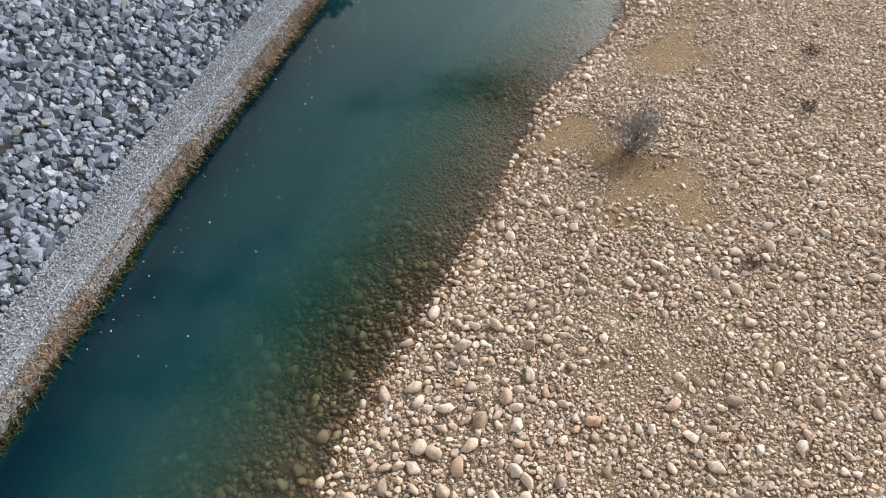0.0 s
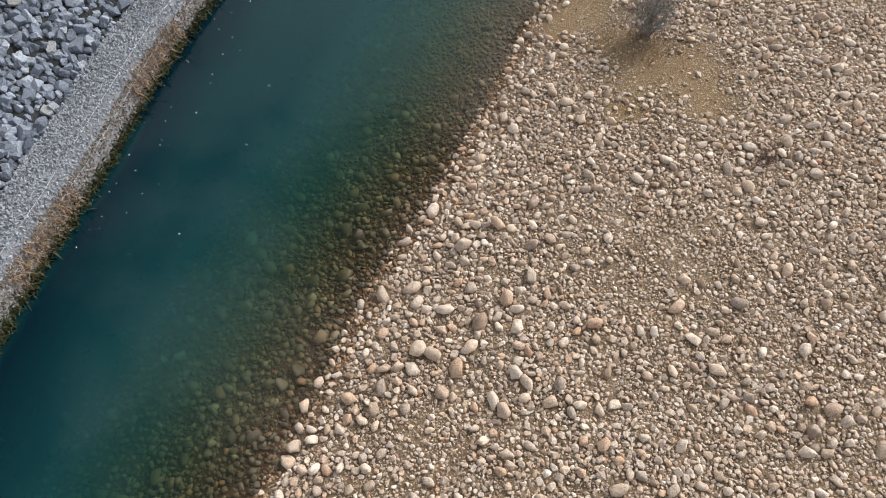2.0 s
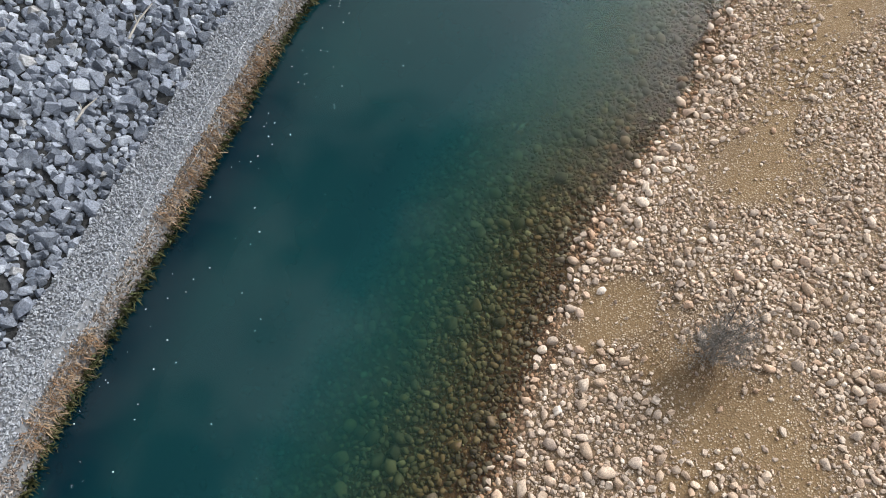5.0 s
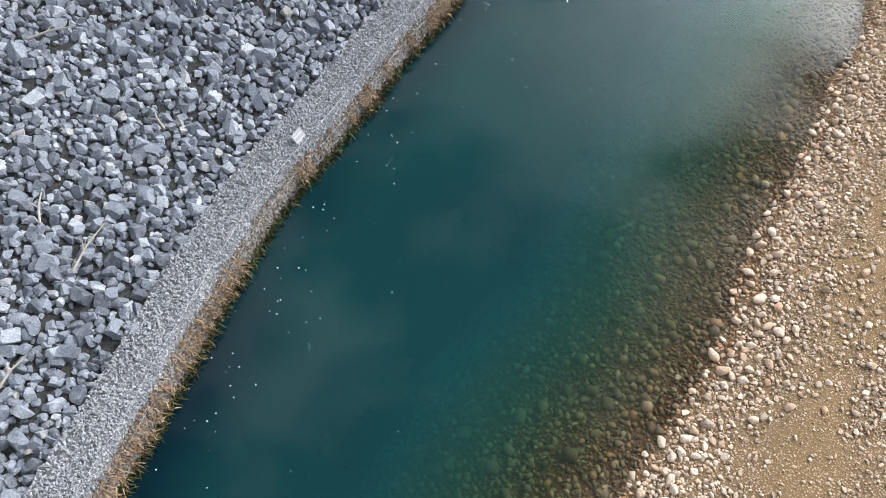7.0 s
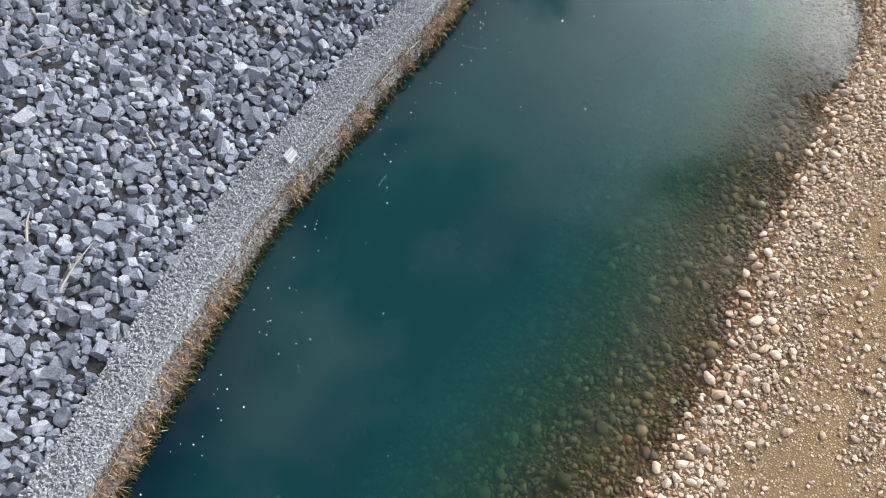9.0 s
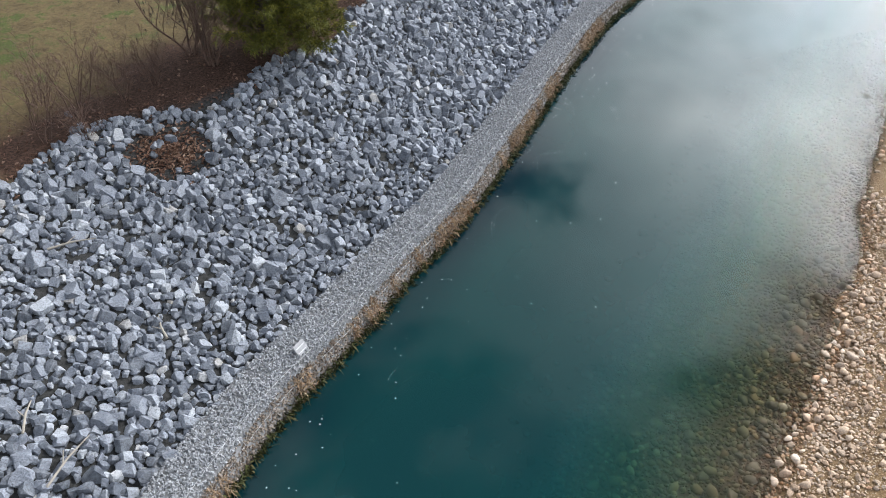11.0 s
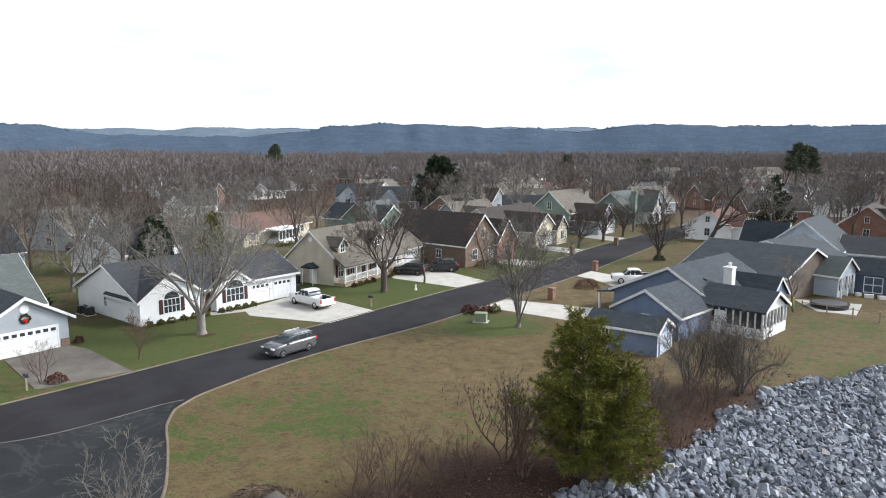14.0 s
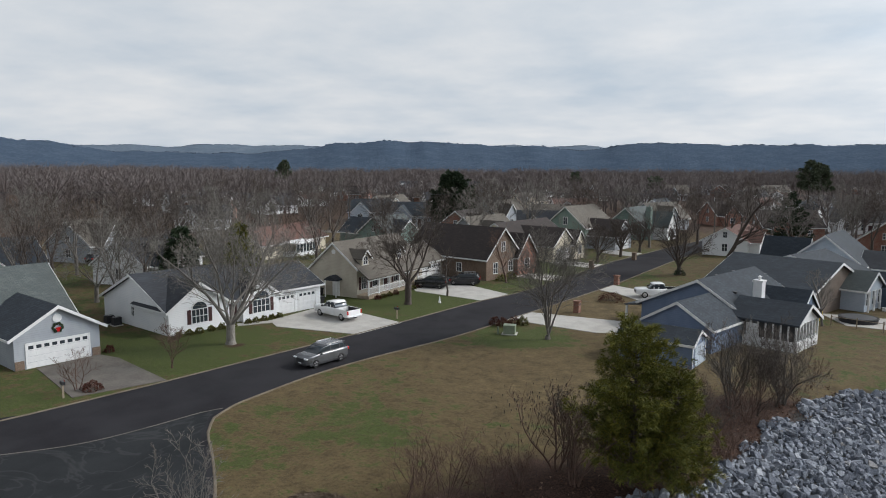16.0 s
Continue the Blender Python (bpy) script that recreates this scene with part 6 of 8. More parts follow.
def bare_tree(x, y, z, segs, material, label, group="", name="bare_tree", category="tree", limit=0.05):
    t = thing(name, x, y, z, 0, label, category, group)
    thick = [s for s in segs if s[2] > limit]
    thin = [s for s in segs if s[2] <= limit]
    if thick:
        nm = "woody_base" if name != "bare_tree" else "trunk"
        o = new(nm, tube_mesh(nm, thick, material, 6))
        o.parent = t
        if nm == "woody_base":
            tagged(o, kind="stuff")
    if thin:
        o = new("crown", tube_mesh("crown", thin, material, 3))
        o.parent = t
    return t


def shade_tree(rng, height, width, radius, fork, limbs, plan, floor=0.012):
    """A broad tree: a short trunk that forks into rising limbs, which arch out into a round, twiggy crown."""
    segs = [(np.array([0, 0, -0.2]), np.array([0, 0, 0.35]), radius * 1.45, radius), (np.array([0, 0, 0.35]), np.array([0.05, 0, fork]), radius, radius * 0.9)]

    def limb(p, d, length, r, level):
        n = (5, 3, 3, 2, 2)[level]
        if level == len(plan):
            n = 2
        for i in range(n):
            d = d + rng.normal(0, 0.16, 3) + np.array([0, 0, 0.06 if level else 0.02])
            d /= np.linalg.norm(d)
            q = p + d * length / n
            r1 = max(r * (1 - 1.1 / n), floor * 0.6)
            segs.append((p, q, r, r1))
            p, r = q, r1
            if level < len(plan):
                for _ in range(plan[level] if i or level else 1):
                    side = np.cross(d, rng.normal(size=3))
                    side /= np.linalg.norm(side) + 1e-9
                    nd = d * 0.75 + side * rng.uniform(0.5, 0.95) + np.array([0, 0, 0.12])
                    left = length * (1 - 0.8 * i / n) * rng.uniform(0.42, 0.66)
                    limb(p, nd / np.linalg.norm(nd), left, max(r * 0.6, floor), level + 1)

    for s in range(limbs):
        a = 2 * math.pi * s / limbs + rng.uniform(-0.3, 0.3)
        out = (0.25 + 0.75 * rng.uniform()) * width * 0.5 / (height - fork) * 1.1
        d = np.array([math.cos(a) * out, math.sin(a) * out, 1.0])
        start = np.array([0.05, 0, fork * rng.uniform(0.75, 1.0)])
        limb(start, d / np.linalg.norm(d), (height - fork) * math.hypot(1, out) * rng.uniform(0.78, 0.95), radius * rng.uniform(0.32, 0.52), 0)
    return segs


tr = np.random.default_rng(5)
Z = YARD
bare_tree(-40.8, 21.2, Z, shade_tree(tr, 11.8, 17.0, 0.42, 1.9, 8, (3, 3, 2), 0.016), BARK_PALE, "broad leafless shade tree with pale grey bark")
bare_tree(-35.2, 45.0, Z, shade_tree(tr, 10.5, 12.5, 0.40, 3.0, 6, (3, 3, 2), 0.016), BARK_DK, "leafless dark-barked shade tree on the lawn")
bare_tree(-15.1, 36.3, Z, shade_tree(tr, 11.0, 6.2, 0.24, 0.35, 9, (3, 2, 2), 0.017), BARK, "multi-stemmed leafless tree with upright grey limbs")
bare_tree(-14.9, -9.2, Z - 0.1, shade_tree(tr, 6.2, 3.6, 0.12, 0.25, 5, (2, 2, 1), 0.012), BARK, "small leafless multi-stemmed tree on the kerb lawn")
bare_tree(-33.4, 52.0, Z, grow(tr, 5.2, 0.14, (12, 8, 6), first=0.25, up=0.4, spread=0.9, floor=0.013), BARK_DK, "small leafless ornamental tree by driveway")
bare_tree(-30.2, 64.5, Z, grow(tr, 6.5, 0.15, (12, 8, 5), first=0.25, up=0.4, floor=0.015), TWIG, "small leafless tree before brick house")
bare_tree(-39.6, 13.1, Z, shade_tree(tr, 3.6, 2.2, 0.08, 0.3, 5, (2, 2, 1), 0.012), TWIG, "young leafless tree with reddish twigs")
bare_tree(-41.4, 5.8, Z, grow(tr, 3.0, 0.05, (7, 5, 4), stems=3, first=0.2, up=0.4), TWIG, "reddish leafless shrub by mailbox")
for x, y, h, s in ((-24.0, 91.5, 6.6, 1), (-22.0, 100.5, 6.8, 2), (-20.3, 109.5, 6.6, 3), (-9.6, 83.5, 8.6, 4)):
    q = np.random.default_rng(40 + s)
    bare_tree(x, y, Z, shade_tree(q, h * 0.95, h * 0.85, 0.28 if s < 4 else 0.34, 1.3, 9, (2, 2, 2), 0.02), BARK_DK, "pruned leafless pear tree with dense upright branches", "pruned pear trees")
for x, y, h in ((8.8, 54.6, 5.6), (19.6, 62.2, 5.0), (24.5, 72.5, 13), (28.5, 81, 13), (-3.6, 94.2, 14)):
    bare_tree(x, y, Z, grow(tr, h * 0.9, 0.028 * h, (10, 7, 6), first=0.28, up=0.35, spread=0.9, floor=0.014), BARK_DK if h > 10 else BARK, "tall leafless tree among the houses" if h > 6 else "small leafless yard tree", "yard trees")
# middle-distance trees: six shapes repeated
SHAPES = []
for i in range(6):
    q = np.random.default_rng(200 + i)
    SHAPES.append(bare_tree(0, 0, Z, shade_tree(q, 10.0 + i * 0.8, 8.5 + i * 0.5, 0.26, 2.2 + 0.3 * i, 4, (2, 2, 2), 0.022), BARK_DK if i % 2 else BARK, "tall leafless tree among the houses", "yard trees"))
MID = [(-62, 30), (-66, 19), (-57, 37), (-71, 38), (-76, 24), (-84, 34), (-60, 44), (-88, 50), (-80, 56), (-94, 70), (-86, 80), (-70, 98), (-52, 82), (-50, 100), (-44, 84), (-66, 112), (-90, 98), (-104, 84), (-116, 70),
       (-4.8, 113), (2, 104), (-12, 128), (12, 108), (24, 100), (34, 92), (30, 120), (16, 126), (-2, 132), (40, 108), (46, 84), (52, 110), (-36, 128), (-44, 140), (-58, 134), (-30, 150), (-16, 158), (8, 156), (24, 146),
       (-98, 118), (-112, 128), (-84, 154), (-70, 166), (-126, 92), (-136, 118), (-96, 38), (-108, 46), (-120, 56), (-54, 70), (-60, 62), (42, 130), (-42, 110), (31, 74), (-59, 24), (-64, 35), (-69, 29), (-74, 46), (-66, 50), (-80, 40), (-90, 42), (-99, 60), (-84, 66), (-58, 58), (-52, 108), (-76, 88), (-96, 96), (-110, 104),
       (-20, 118), (-32, 122), (-46, 120), (-18, 140), (-40, 152), (-8, 146), (6, 120), (18, 112), (36, 104), (28, 132), (48, 96), (-64, 140), (-92, 132), (-122, 120)]
for i, (x, y) in enumerate(MID):
    m = pose(x, y, Z, 0, 0, 47 * i)
    if i < 6:
        SHAPES[i].matrix_basis = m
    else:
        copy_thing(SHAPES[(i * 5) % 6], m)

# brush along the top of the bank
BRUSH = [(-5.6, 8.2, 4.6, 0.07, 3, (8, 5, 4)), (-4.2, 7.0, 4.0, 0.06, 3, (7, 5, 3)), (-10.2, 0.2, 3.6, 0.04, 4, (6, 4, 3)), (-9.3, 2.0, 3.9, 0.04, 5, (6, 4, 2)), (-7.7, 3.6, 3.0, 0.03, 5, (6, 4, 3)), (-6.6, 5.0, 2.6, 0.03, 6, (6, 4, 3)),
         (2.1, 23.4, 5.6, 0.08, 5, (8, 6, 4)), (5.4, 26.2, 5.4, 0.08, 6, (8, 6, 4)), (1.0, 17.5, 3.2, 0.04, 5, (7, 5, 3)), (0.4, 13.5, 3.2, 0.035, 6, (7, 4, 3)), (3.4, 21.0, 3.2, 0.03, 7, (6, 4, 3)), (2.6, 13.9, 2.4, 0.03, 6, (6, 4, 3)),
         (-0.6, 20.5, 3.6, 0.035, 6, (6, 4, 3)), (-11.6, 3.2, 2.8, 0.03, 5, (5, 4, 3)), (4.0, 28.4, 3.0, 0.03, 6, (6, 4, 3)), (-3.0, 10.4, 2.8, 0.03, 6, (6, 4, 3)), (-8.6, 0.6, 2.2, 0.02, 6, (6, 3, 3))]
for x, y, h, r, stems, plan in BRUSH:
    bare_tree(x, y, float(height_at([(x, y)])[0]) - 0.05, grow(tr, h, r, plan, stems=stems + 1, first=0.15, up=0.35, spread=0.85, floor=0.009), TWIG if h < 5 else BARK, "leafless brush thicket on the leaf-littered bank", "brush on the bank", "brush_thicket", "shrub", 0.03)
bw = np.random.default_rng(64)
bp, bn_ = along(smooth_line(LAWN, 0.5), 1.0)
for i in range(len(bp)):
    if -1 < bp[i, 1] < 33 and bw.uniform() < 0.34:
        x, y = bp[i] + bn_[i] * bw.uniform(0.2, 3.2) + bw.normal(0, 0.3, 2)
        h = bw.uniform(1.5, 3.2)
        bare_tree(x, y, float(height_at([(x, y)])[0]) - 0.05, shade_tree(bw, h, h * 0.9, 0.03, 0.15, 4, (2, 1, 1), 0.008), TWIG, "leafless brush thicket on the leaf-littered bank", "brush on the bank", "brush_thicket", "shrub", 0.02)
for x, y, h in ((2.4, 24.2, 5.4), (5.0, 25.4, 5.6), (3.9, 22.8, 4.4), (-5.2, 9.2, 4.6), (0.9, 15.6, 3.8)):
    bare_tree(x, y, float(height_at([(x, y)])[0]) - 0.05, shade_tree(bw, h, h * 0.95, 0.07, 0.25, 7, (2, 2, 2), 0.009), BARK_DK, "tall leafless brush thicket with fine dark twigs", "brush on the bank", "brush_thicket", "shrub", 0.03)
# dry seed heads on one shrub
k = 260
p = np.column_stack([tr.normal(-6.2, 1.3, k), tr.normal(8.2, 1.2, k), tr.uniform(YARD + 1.6, YARD + 4.8, k)])
v, f = blades(p, np.column_stack([tr.normal(0, 0.2, k), tr.normal(0, 0.2, k), -np.ones(k)]), tr.uniform(0.1, 0.24, k), tr.uniform(0.02, 0.04, k), tr)
tagged(new("seed_pods", raw_mesh("seed_pods", v, f, BARK_DK)), "dry brown seed pods hanging in leafless brush", "seed pods", kind="stuff")

# fallen leaves at the edge of the bank
k = 16000
p = np.column_stack([tr.uniform(-18, 10, k), tr.uniform(-14, 32, k)])
bb = -off_line(lawn_line, p)
p = p[(bb > -4.5) & (bb < 0.8) & (tr.uniform(size=k) < np.exp(-np.clip(-bb, 0, None) / 2.0))]
extra = np.column_stack([tr.normal(-5.0, 0.9, 1300), tr.normal(0.6, 0.8, 1300)])
p = np.concatenate([p, extra])
k = len(p)
way = np.column_stack([tr.normal(size=(k, 2)), tr.uniform(-0.05, 0.25, k)])
way /= np.linalg.norm(way, axis=1)[:, None]
v, f = blades(np.column_stack([p, height_at(p) + 0.05]), way, tr.uniform(0.12, 0.24, k), tr.uniform(0.035, 0.07, k), tr)
tagged(new("fallen_leaves", raw_mesh("fallen_leaves", v, f, leaf_mat("fallen_leaf", (0.070, 0.036, 0.025), (0.135, 0.074, 0.050), (0.20, 0.135, 0.098)))), "brown fallen leaves along the top of the bank", "fallen leaves", kind="stuff")


def needles(rng, centres, ways, size, per, wide=1.0):
    """Sprays of needles: narrow blades bursting from each centre round its way."""
    k = len(centres)
    c = np.repeat(centres, per, 0)
    w = np.repeat(ways, per, 0) * 0.9 + rng.normal(0, 0.6, (k * per, 3))
    w /= np.linalg.norm(w, axis=1)[:, None]
    return blades(c + rng.normal(0, 0.05, c.shape), w, rng.uniform(0.55, 1.0, k * per) * size, rng.uniform(0.05, 0.09, k * per) * size * wide, rng)


def evergreen(x, y, z, height, width, material, label, n_limbs, seed, name="pine_tree", spray=0.34, per=8, low=0.06, power=0.8, vary=(0.55, 1.12), rise=(-0.05, 0.35)):
    rng = np.random.default_rng(seed)
    t = thing(name, x, y, z, 0, label, "tree")
    segs = [(np.array([0, 0, -0.2]), np.array([0.1, 0, height * 0.5]), 0.022 * height, 0.014 * height), (np.array([0.1, 0, height * 0.5]), np.array([0.0, 0.1, height * 0.97]), 0.014 * height, 0.02)]
    cs, ws = [], []
    for i in range(n_limbs):
        u = low + (0.97 - low) * (i + rng.uniform()) / n_limbs
        a = i * 2.4 + rng.normal(0, 0.4)
        reach = width * (1 - u) ** power * rng.uniform(*vary) * min(1.0, 0.55 + u * 2.2) + 0.12
        base = np.array([0.05, 0.0, u * height])
        d = np.array([math.cos(a), math.sin(a), rng.uniform(*rise)])
        n = max(2, int(reach / max(0.28, width * 0.085)))
        prev = base
        for j in range(1, n + 1):
            q = base + d * reach * j / n + np.array([0, 0, 0.10 * reach * (j / n) ** 2]) + rng.normal(0, 0.04, 3)
            segs.append((prev, q, 0.035 * (1 - 0.8 * (j - 1) / n), 0.035 * (1 - 0.8 * j / n)))
            prev = q
            if j / n > 0.30:
                for s in range(3 if j < n else 4):
                    off = rng.normal(0, 0.22 * (0.4 + 0.6 * reach / width), 3)
                    off[2] *= 0.55
                    cs.append(q + off)
                    w = d + off * 2 + np.array([0, 0, 0.35])
                    ws.append(w / np.linalg.norm(w))
    o = new("trunk", tube_mesh("trunk", segs, BARK_DK, 5))
    o.parent = t
    v, f = needles(rng, np.array(cs), np.array(ws), spray, per, 0.5 if spray < 0.45 else 1.8)
    o = new("crown", raw_mesh("crown", v, f, material))
    o.parent = t
    return t


evergreen(-1.6, 8.4, YARD - 0.2, 8.9, 3.1, PINE, "bushy green pine with yellowish needles on bank edge", 165, 3, per=19, power=0.46, spray=0.42, vary=(0.4, 1.25), rise=(0.0, 0.6))
evergreen(0.5, 8.6, YARD - 0.3, 6.6, 2.3, PINE, "smaller bushy green pine with yellowish needles beside another", 90, 8, per=18, power=0.55, spray=0.42, vary=(0.4, 1.25), rise=(0.0, 0.6))
evergreen(-73, 137, YARD, 14.5, 7.2, CEDAR, "dense dark green broad magnolia or cedar", 280, 4, "cedar_tree", 0.95, 10, 0.02, 0.55)
evergreen(-57.0, 31.0, YARD, 9.5, 3.6, CEDAR, "dark green cedar behind white house", 110, 6, "cedar_tree", 0.6, 7, 0.1)
evergreen(-51.5, 34.5, YARD, 10, 3.2, PINE, "green pine behind white house", 100, 7, "pine_tree", 0.5, 7, 0.2)
evergreen(5.2, 126, YARD, 11.5, 5.0, CEDAR, "dark green cedar beyond the roofs", 90, 9, "cedar_tree", 0.6, 7, 0.05)
for i, (x, y, h) in enumerate(((9.6, 205, 20), (12.5, 212, 19), (-232, 268, 20), (-240, 276, 18), (-95, 330, 14), (-45, 270, 13))):
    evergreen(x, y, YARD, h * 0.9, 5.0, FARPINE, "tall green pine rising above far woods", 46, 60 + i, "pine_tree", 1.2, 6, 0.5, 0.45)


def shrub(x, y, r, h, material, label, group, seed, n=420, leaf=0.11, z=None):
    rng = np.random.default_rng(seed)
    t = thing("shrub", x, y, YARD if z is None else z, 0, label, "shrub", group)
    p = rng.normal(size=(n, 3))
    p /= np.linalg.norm(p, axis=1)[:, None]
    p[:, 2] = np.abs(p[:, 2])
    lump = 1 + 0.22 * np.sin(p[:, 0] * 5 + seed) * np.sin(p[:, 1] * 6 + 2 * seed)
    q = p * np.array([r, r, h]) * (rng.uniform(0.55, 1.0, n) ** 0.5 * lump)[:, None]
    w = p + rng.normal(0, 0.6, (n, 3))
    w /= np.linalg.norm(w, axis=1)[:, None]
    v, f = blades(q, w, rng.uniform(0.7, 1.3, n) * leaf, rng.uniform(0.3, 0.5, n) * leaf, rng)
    o = new("leaves", raw_mesh("leaves", v, f, material))
    o.parent = t
    o = new("woody_core", tube_mesh("woody_core", [(np.array([0, 0, -0.1]), q[i] * 0.85, 0.02, 0.008) for i in range(0, n, 30)], BARK_DK, 3))
    o.parent = t
    return t


def in_house(h, x, y):
    p = h.matrix_basis @ Vector((x, y, 0))
    return p.x, p.y


for i, (h, lx, ly) in enumerate([(hw, x, -1.3) for x in (0.5, 1.6, 2.7, 4.0, 5.2, 6.4)] + [(hw, x, -1.5) for x in (8.2, 9.2, 10.2, 11.2, 12.2)]):
    x, y = in_house(h, lx, ly)
    shrub(x, y, 0.36 + 0.05 * (i % 3), 0.55, SHRUB, "small clipped green shrub below a window", "clipped shrubs", i)
for i, lx in enumerate((0.8, 2.0, 3.4, 4.8, 7.6, 9.0, 10.4, 11.8)):
    x, y = in_house(ht, lx, -0.9)
    shrub(x, y, 0.4, 0.5, SHRUB if i % 3 else REDLEAF, "low bush along the porch", "porch bushes", 20 + i)
for i, (x, y) in enumerate(((-21.9, 39.6), (-20.9, 39.4), (-20.1, 40.6), (-19.3, 40.9))):
    shrub(x, y, 0.62, 0.85, REDLEAF if i < 3 else SHRUB, "rounded dark evergreen shrub beside the utility box", "rounded shrubs", 40 + i, 600)
shrub(-14.0, 58.0, 1.5, 1.05, REDLEAF, "low spreading red-leaved maple shrub", "", 50, 900, 0.12)
shrub(-40.4, 6.3, 0.7, 0.7, REDLEAF, "rounded reddish shrub by the driveway", "", 51, 600)
shrub(-48.4, 14.2, 0.45, 0.6, REDLEAF, "small red shrub at the garage corner", "", 52)
shrub(-60, 17, 2.2, 2.0, CEDAR, "dense dark evergreen hedge", "dark hedges", 53, 1400, 0.22)
shrub(-63, 20, 2.0, 1.8, CEDAR, "dense dark evergreen hedge", "dark hedges", 54, 1400, 0.22)
for i, (x, y) in enumerate(((-71, 70.5), (-70.2, 72), (-46, 62), (-9.4, 83.4), (-31, 68.5), (-31.5, 66))):
    shrub(x, y, 0.9, 0.9, SHRUB if i != 3 else CEDAR, "rounded green yard shrub near a house", "yard shrubs", 60 + i, 500, 0.14)

# the lone bush on the gravel bar
bush = bare_tree(14.6, -29.2, float(height_at([(14.6, -29.2)])[0]) - 0.05, grow(tr, 2.3, 0.018, (6, 4, 3), stems=22, first=0.1, up=0.45, spread=0.75, wander=0.16, floor=0.007), BARK_PALE, "leafless grey tangled bush growing on gravel", "", "leafless_bush", "shrub", 0.012)
stem = new("leaning_stem", tube_mesh("leaning_stem", grow(tr, 2.7, 0.035, (7, 4), lean=(0.7, 0.35), first=0.35, up=0.1), BARK_DK, 5))
stem.parent = bush
for i, (x, y) in enumerate(((23.5, -27.5), (25.5, -23.0), (17.2, -36.5))):
    bare_tree(x, y, float(height_at([(x, y)])[0]) - 0.03, grow(tr, 0.7, 0.01, (5, 3), stems=12, first=0.1, up=0.2), TWIG, "small dry twiggy bush among cobbles", "small dry bushes", "leafless_bush", "shrub", 0.008)
# dry grass round the bush
k = 900
p = np.column_stack([tr.normal(14.2, 0.9, k), tr.normal(-29.6, 0.8, k)])
way = np.column_stack([tr.normal(0, 0.5, (k, 2)), np.ones(k)])
way /= np.linalg.norm(way, axis=1)[:, None]
v, f = blades(np.column_stack([p, height_at(p)]), way, tr.uniform(0.12, 0.4, k), tr.uniform(0.006, 0.014, k), tr)
tagged(new("dry_grass", raw_mesh("dry_grass", v, f, STRAW)), "sparse dry grass round the bush", "grass", kind="stuff")


# ---- far woods and hills ----
def slivers(p, way, length, width, rng):
    """Single thin triangles, for twigs far off."""
    k = len(p)
    side = np.cross(way, rng.normal(size=(k, 3)))
    side /= np.linalg.norm(side, axis=1)[:, None]
    v = np.stack([p - side * width[:, None], p + side * width[:, None], p + way * length[:, None]], 1).reshape(-1, 3)
    return v, np.arange(3 * k).reshape(k, 3)


def far_tree(rng):
    """A bare crown far off: a trunk and a fan of thin limbs and twigs, one unit high."""
    m = 16
    h = rng.uniform(0.16, 0.42, m)
    a = rng.uniform(0, 2 * np.pi, m)
    w = np.column_stack([np.cos(a), np.sin(a), rng.uniform(0.5, 2.6, m)])
    w /= np.linalg.norm(w, axis=1)[:, None]
    ln = rng.uniform(0.40, 0.58, m)
    base = np.column_stack([np.zeros(m), np.zeros(m), h])
    v0, f0 = slivers(np.array([[0, 0, 0.0], [0.0, 0.0, 0.0]]), np.array([[0, 0, 1.0], [0, 0, 1.0]]), np.array([0.75, 0.7]), np.array([0.016, 0.016]), rng)
    v1, f1 = slivers(base, w, ln, np.full(m, 0.0085), rng)
    k = 86
    i = rng.integers(0, m, k)
    t = base[i] + w[i] * (ln[i] * rng.uniform(0.35, 1.0, k))[:, None]
    w2 = w[i] + rng.normal(0, 0.65, (k, 3))
    w2 /= np.linalg.norm(w2, axis=1)[:, None]
    v2, f2 = slivers(t, w2, rng.uniform(0.09, 0.21, k), rng.uniform(0.0035, 0.007, k), rng)
    return np.concatenate([v0, v1, v2]), np.concatenate([f0, f1 + len(v0), f2 + len(v0) + len(v1)])


fr = np.random.default_rng(77)
FT = [far_tree(fr) for _ in range(6)]
k = 8200
ang = np.radians(fr.uniform(-24, 74, k))
dist = 120 + 640 * fr.uniform(0, 1, k) ** 0.62
p = np.column_stack([7 - np.sin(ang) * dist, -26 + np.cos(ang) * dist])
dens = np.array([noise.noise(Vector((x * 0.012, y * 0.012, 3.3))) for x, y in p])
keep = dens > np.where(dist < 250, np.where(ang > 0.62, 0.02, 0.12), np.where(dist < 420, np.where(ang > 0.62, -0.2, -0.02), -0.28))
near_road = np.abs(off_line(smooth_line([(-32, 25), (-24, 55), (-18.5, 90), (-12, 120), (-2, 160), (10, 200)], 6), p)) < 9
keep &= ~near_road
for kx, hx_, hy_, ha in FAR_HOUSES:
    keep &= np.hypot(p[:, 0] - hx_, p[:, 1] - hy_) > 10
for hx_, hy_, rr in ((-70, 76, 14), (-58, 93, 12), (-40, 70, 14), (-35, 95, 14), (-36, 115, 14), (-28, 136, 12), (10, 90, 16), (5, 66, 16), (-55, 55, 18), (0, 48, 20), (-76, 137, 7)):
    keep &= np.hypot(p[:, 0] - hx_, p[:, 1] - hy_) > rr
keep &= off_line(lawn_line, p) > 6
p, dist = p[keep], dist[keep]
k = len(p)
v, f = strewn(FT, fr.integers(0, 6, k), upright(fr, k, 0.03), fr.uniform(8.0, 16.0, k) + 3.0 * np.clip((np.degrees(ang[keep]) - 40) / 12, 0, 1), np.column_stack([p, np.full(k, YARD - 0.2)]))
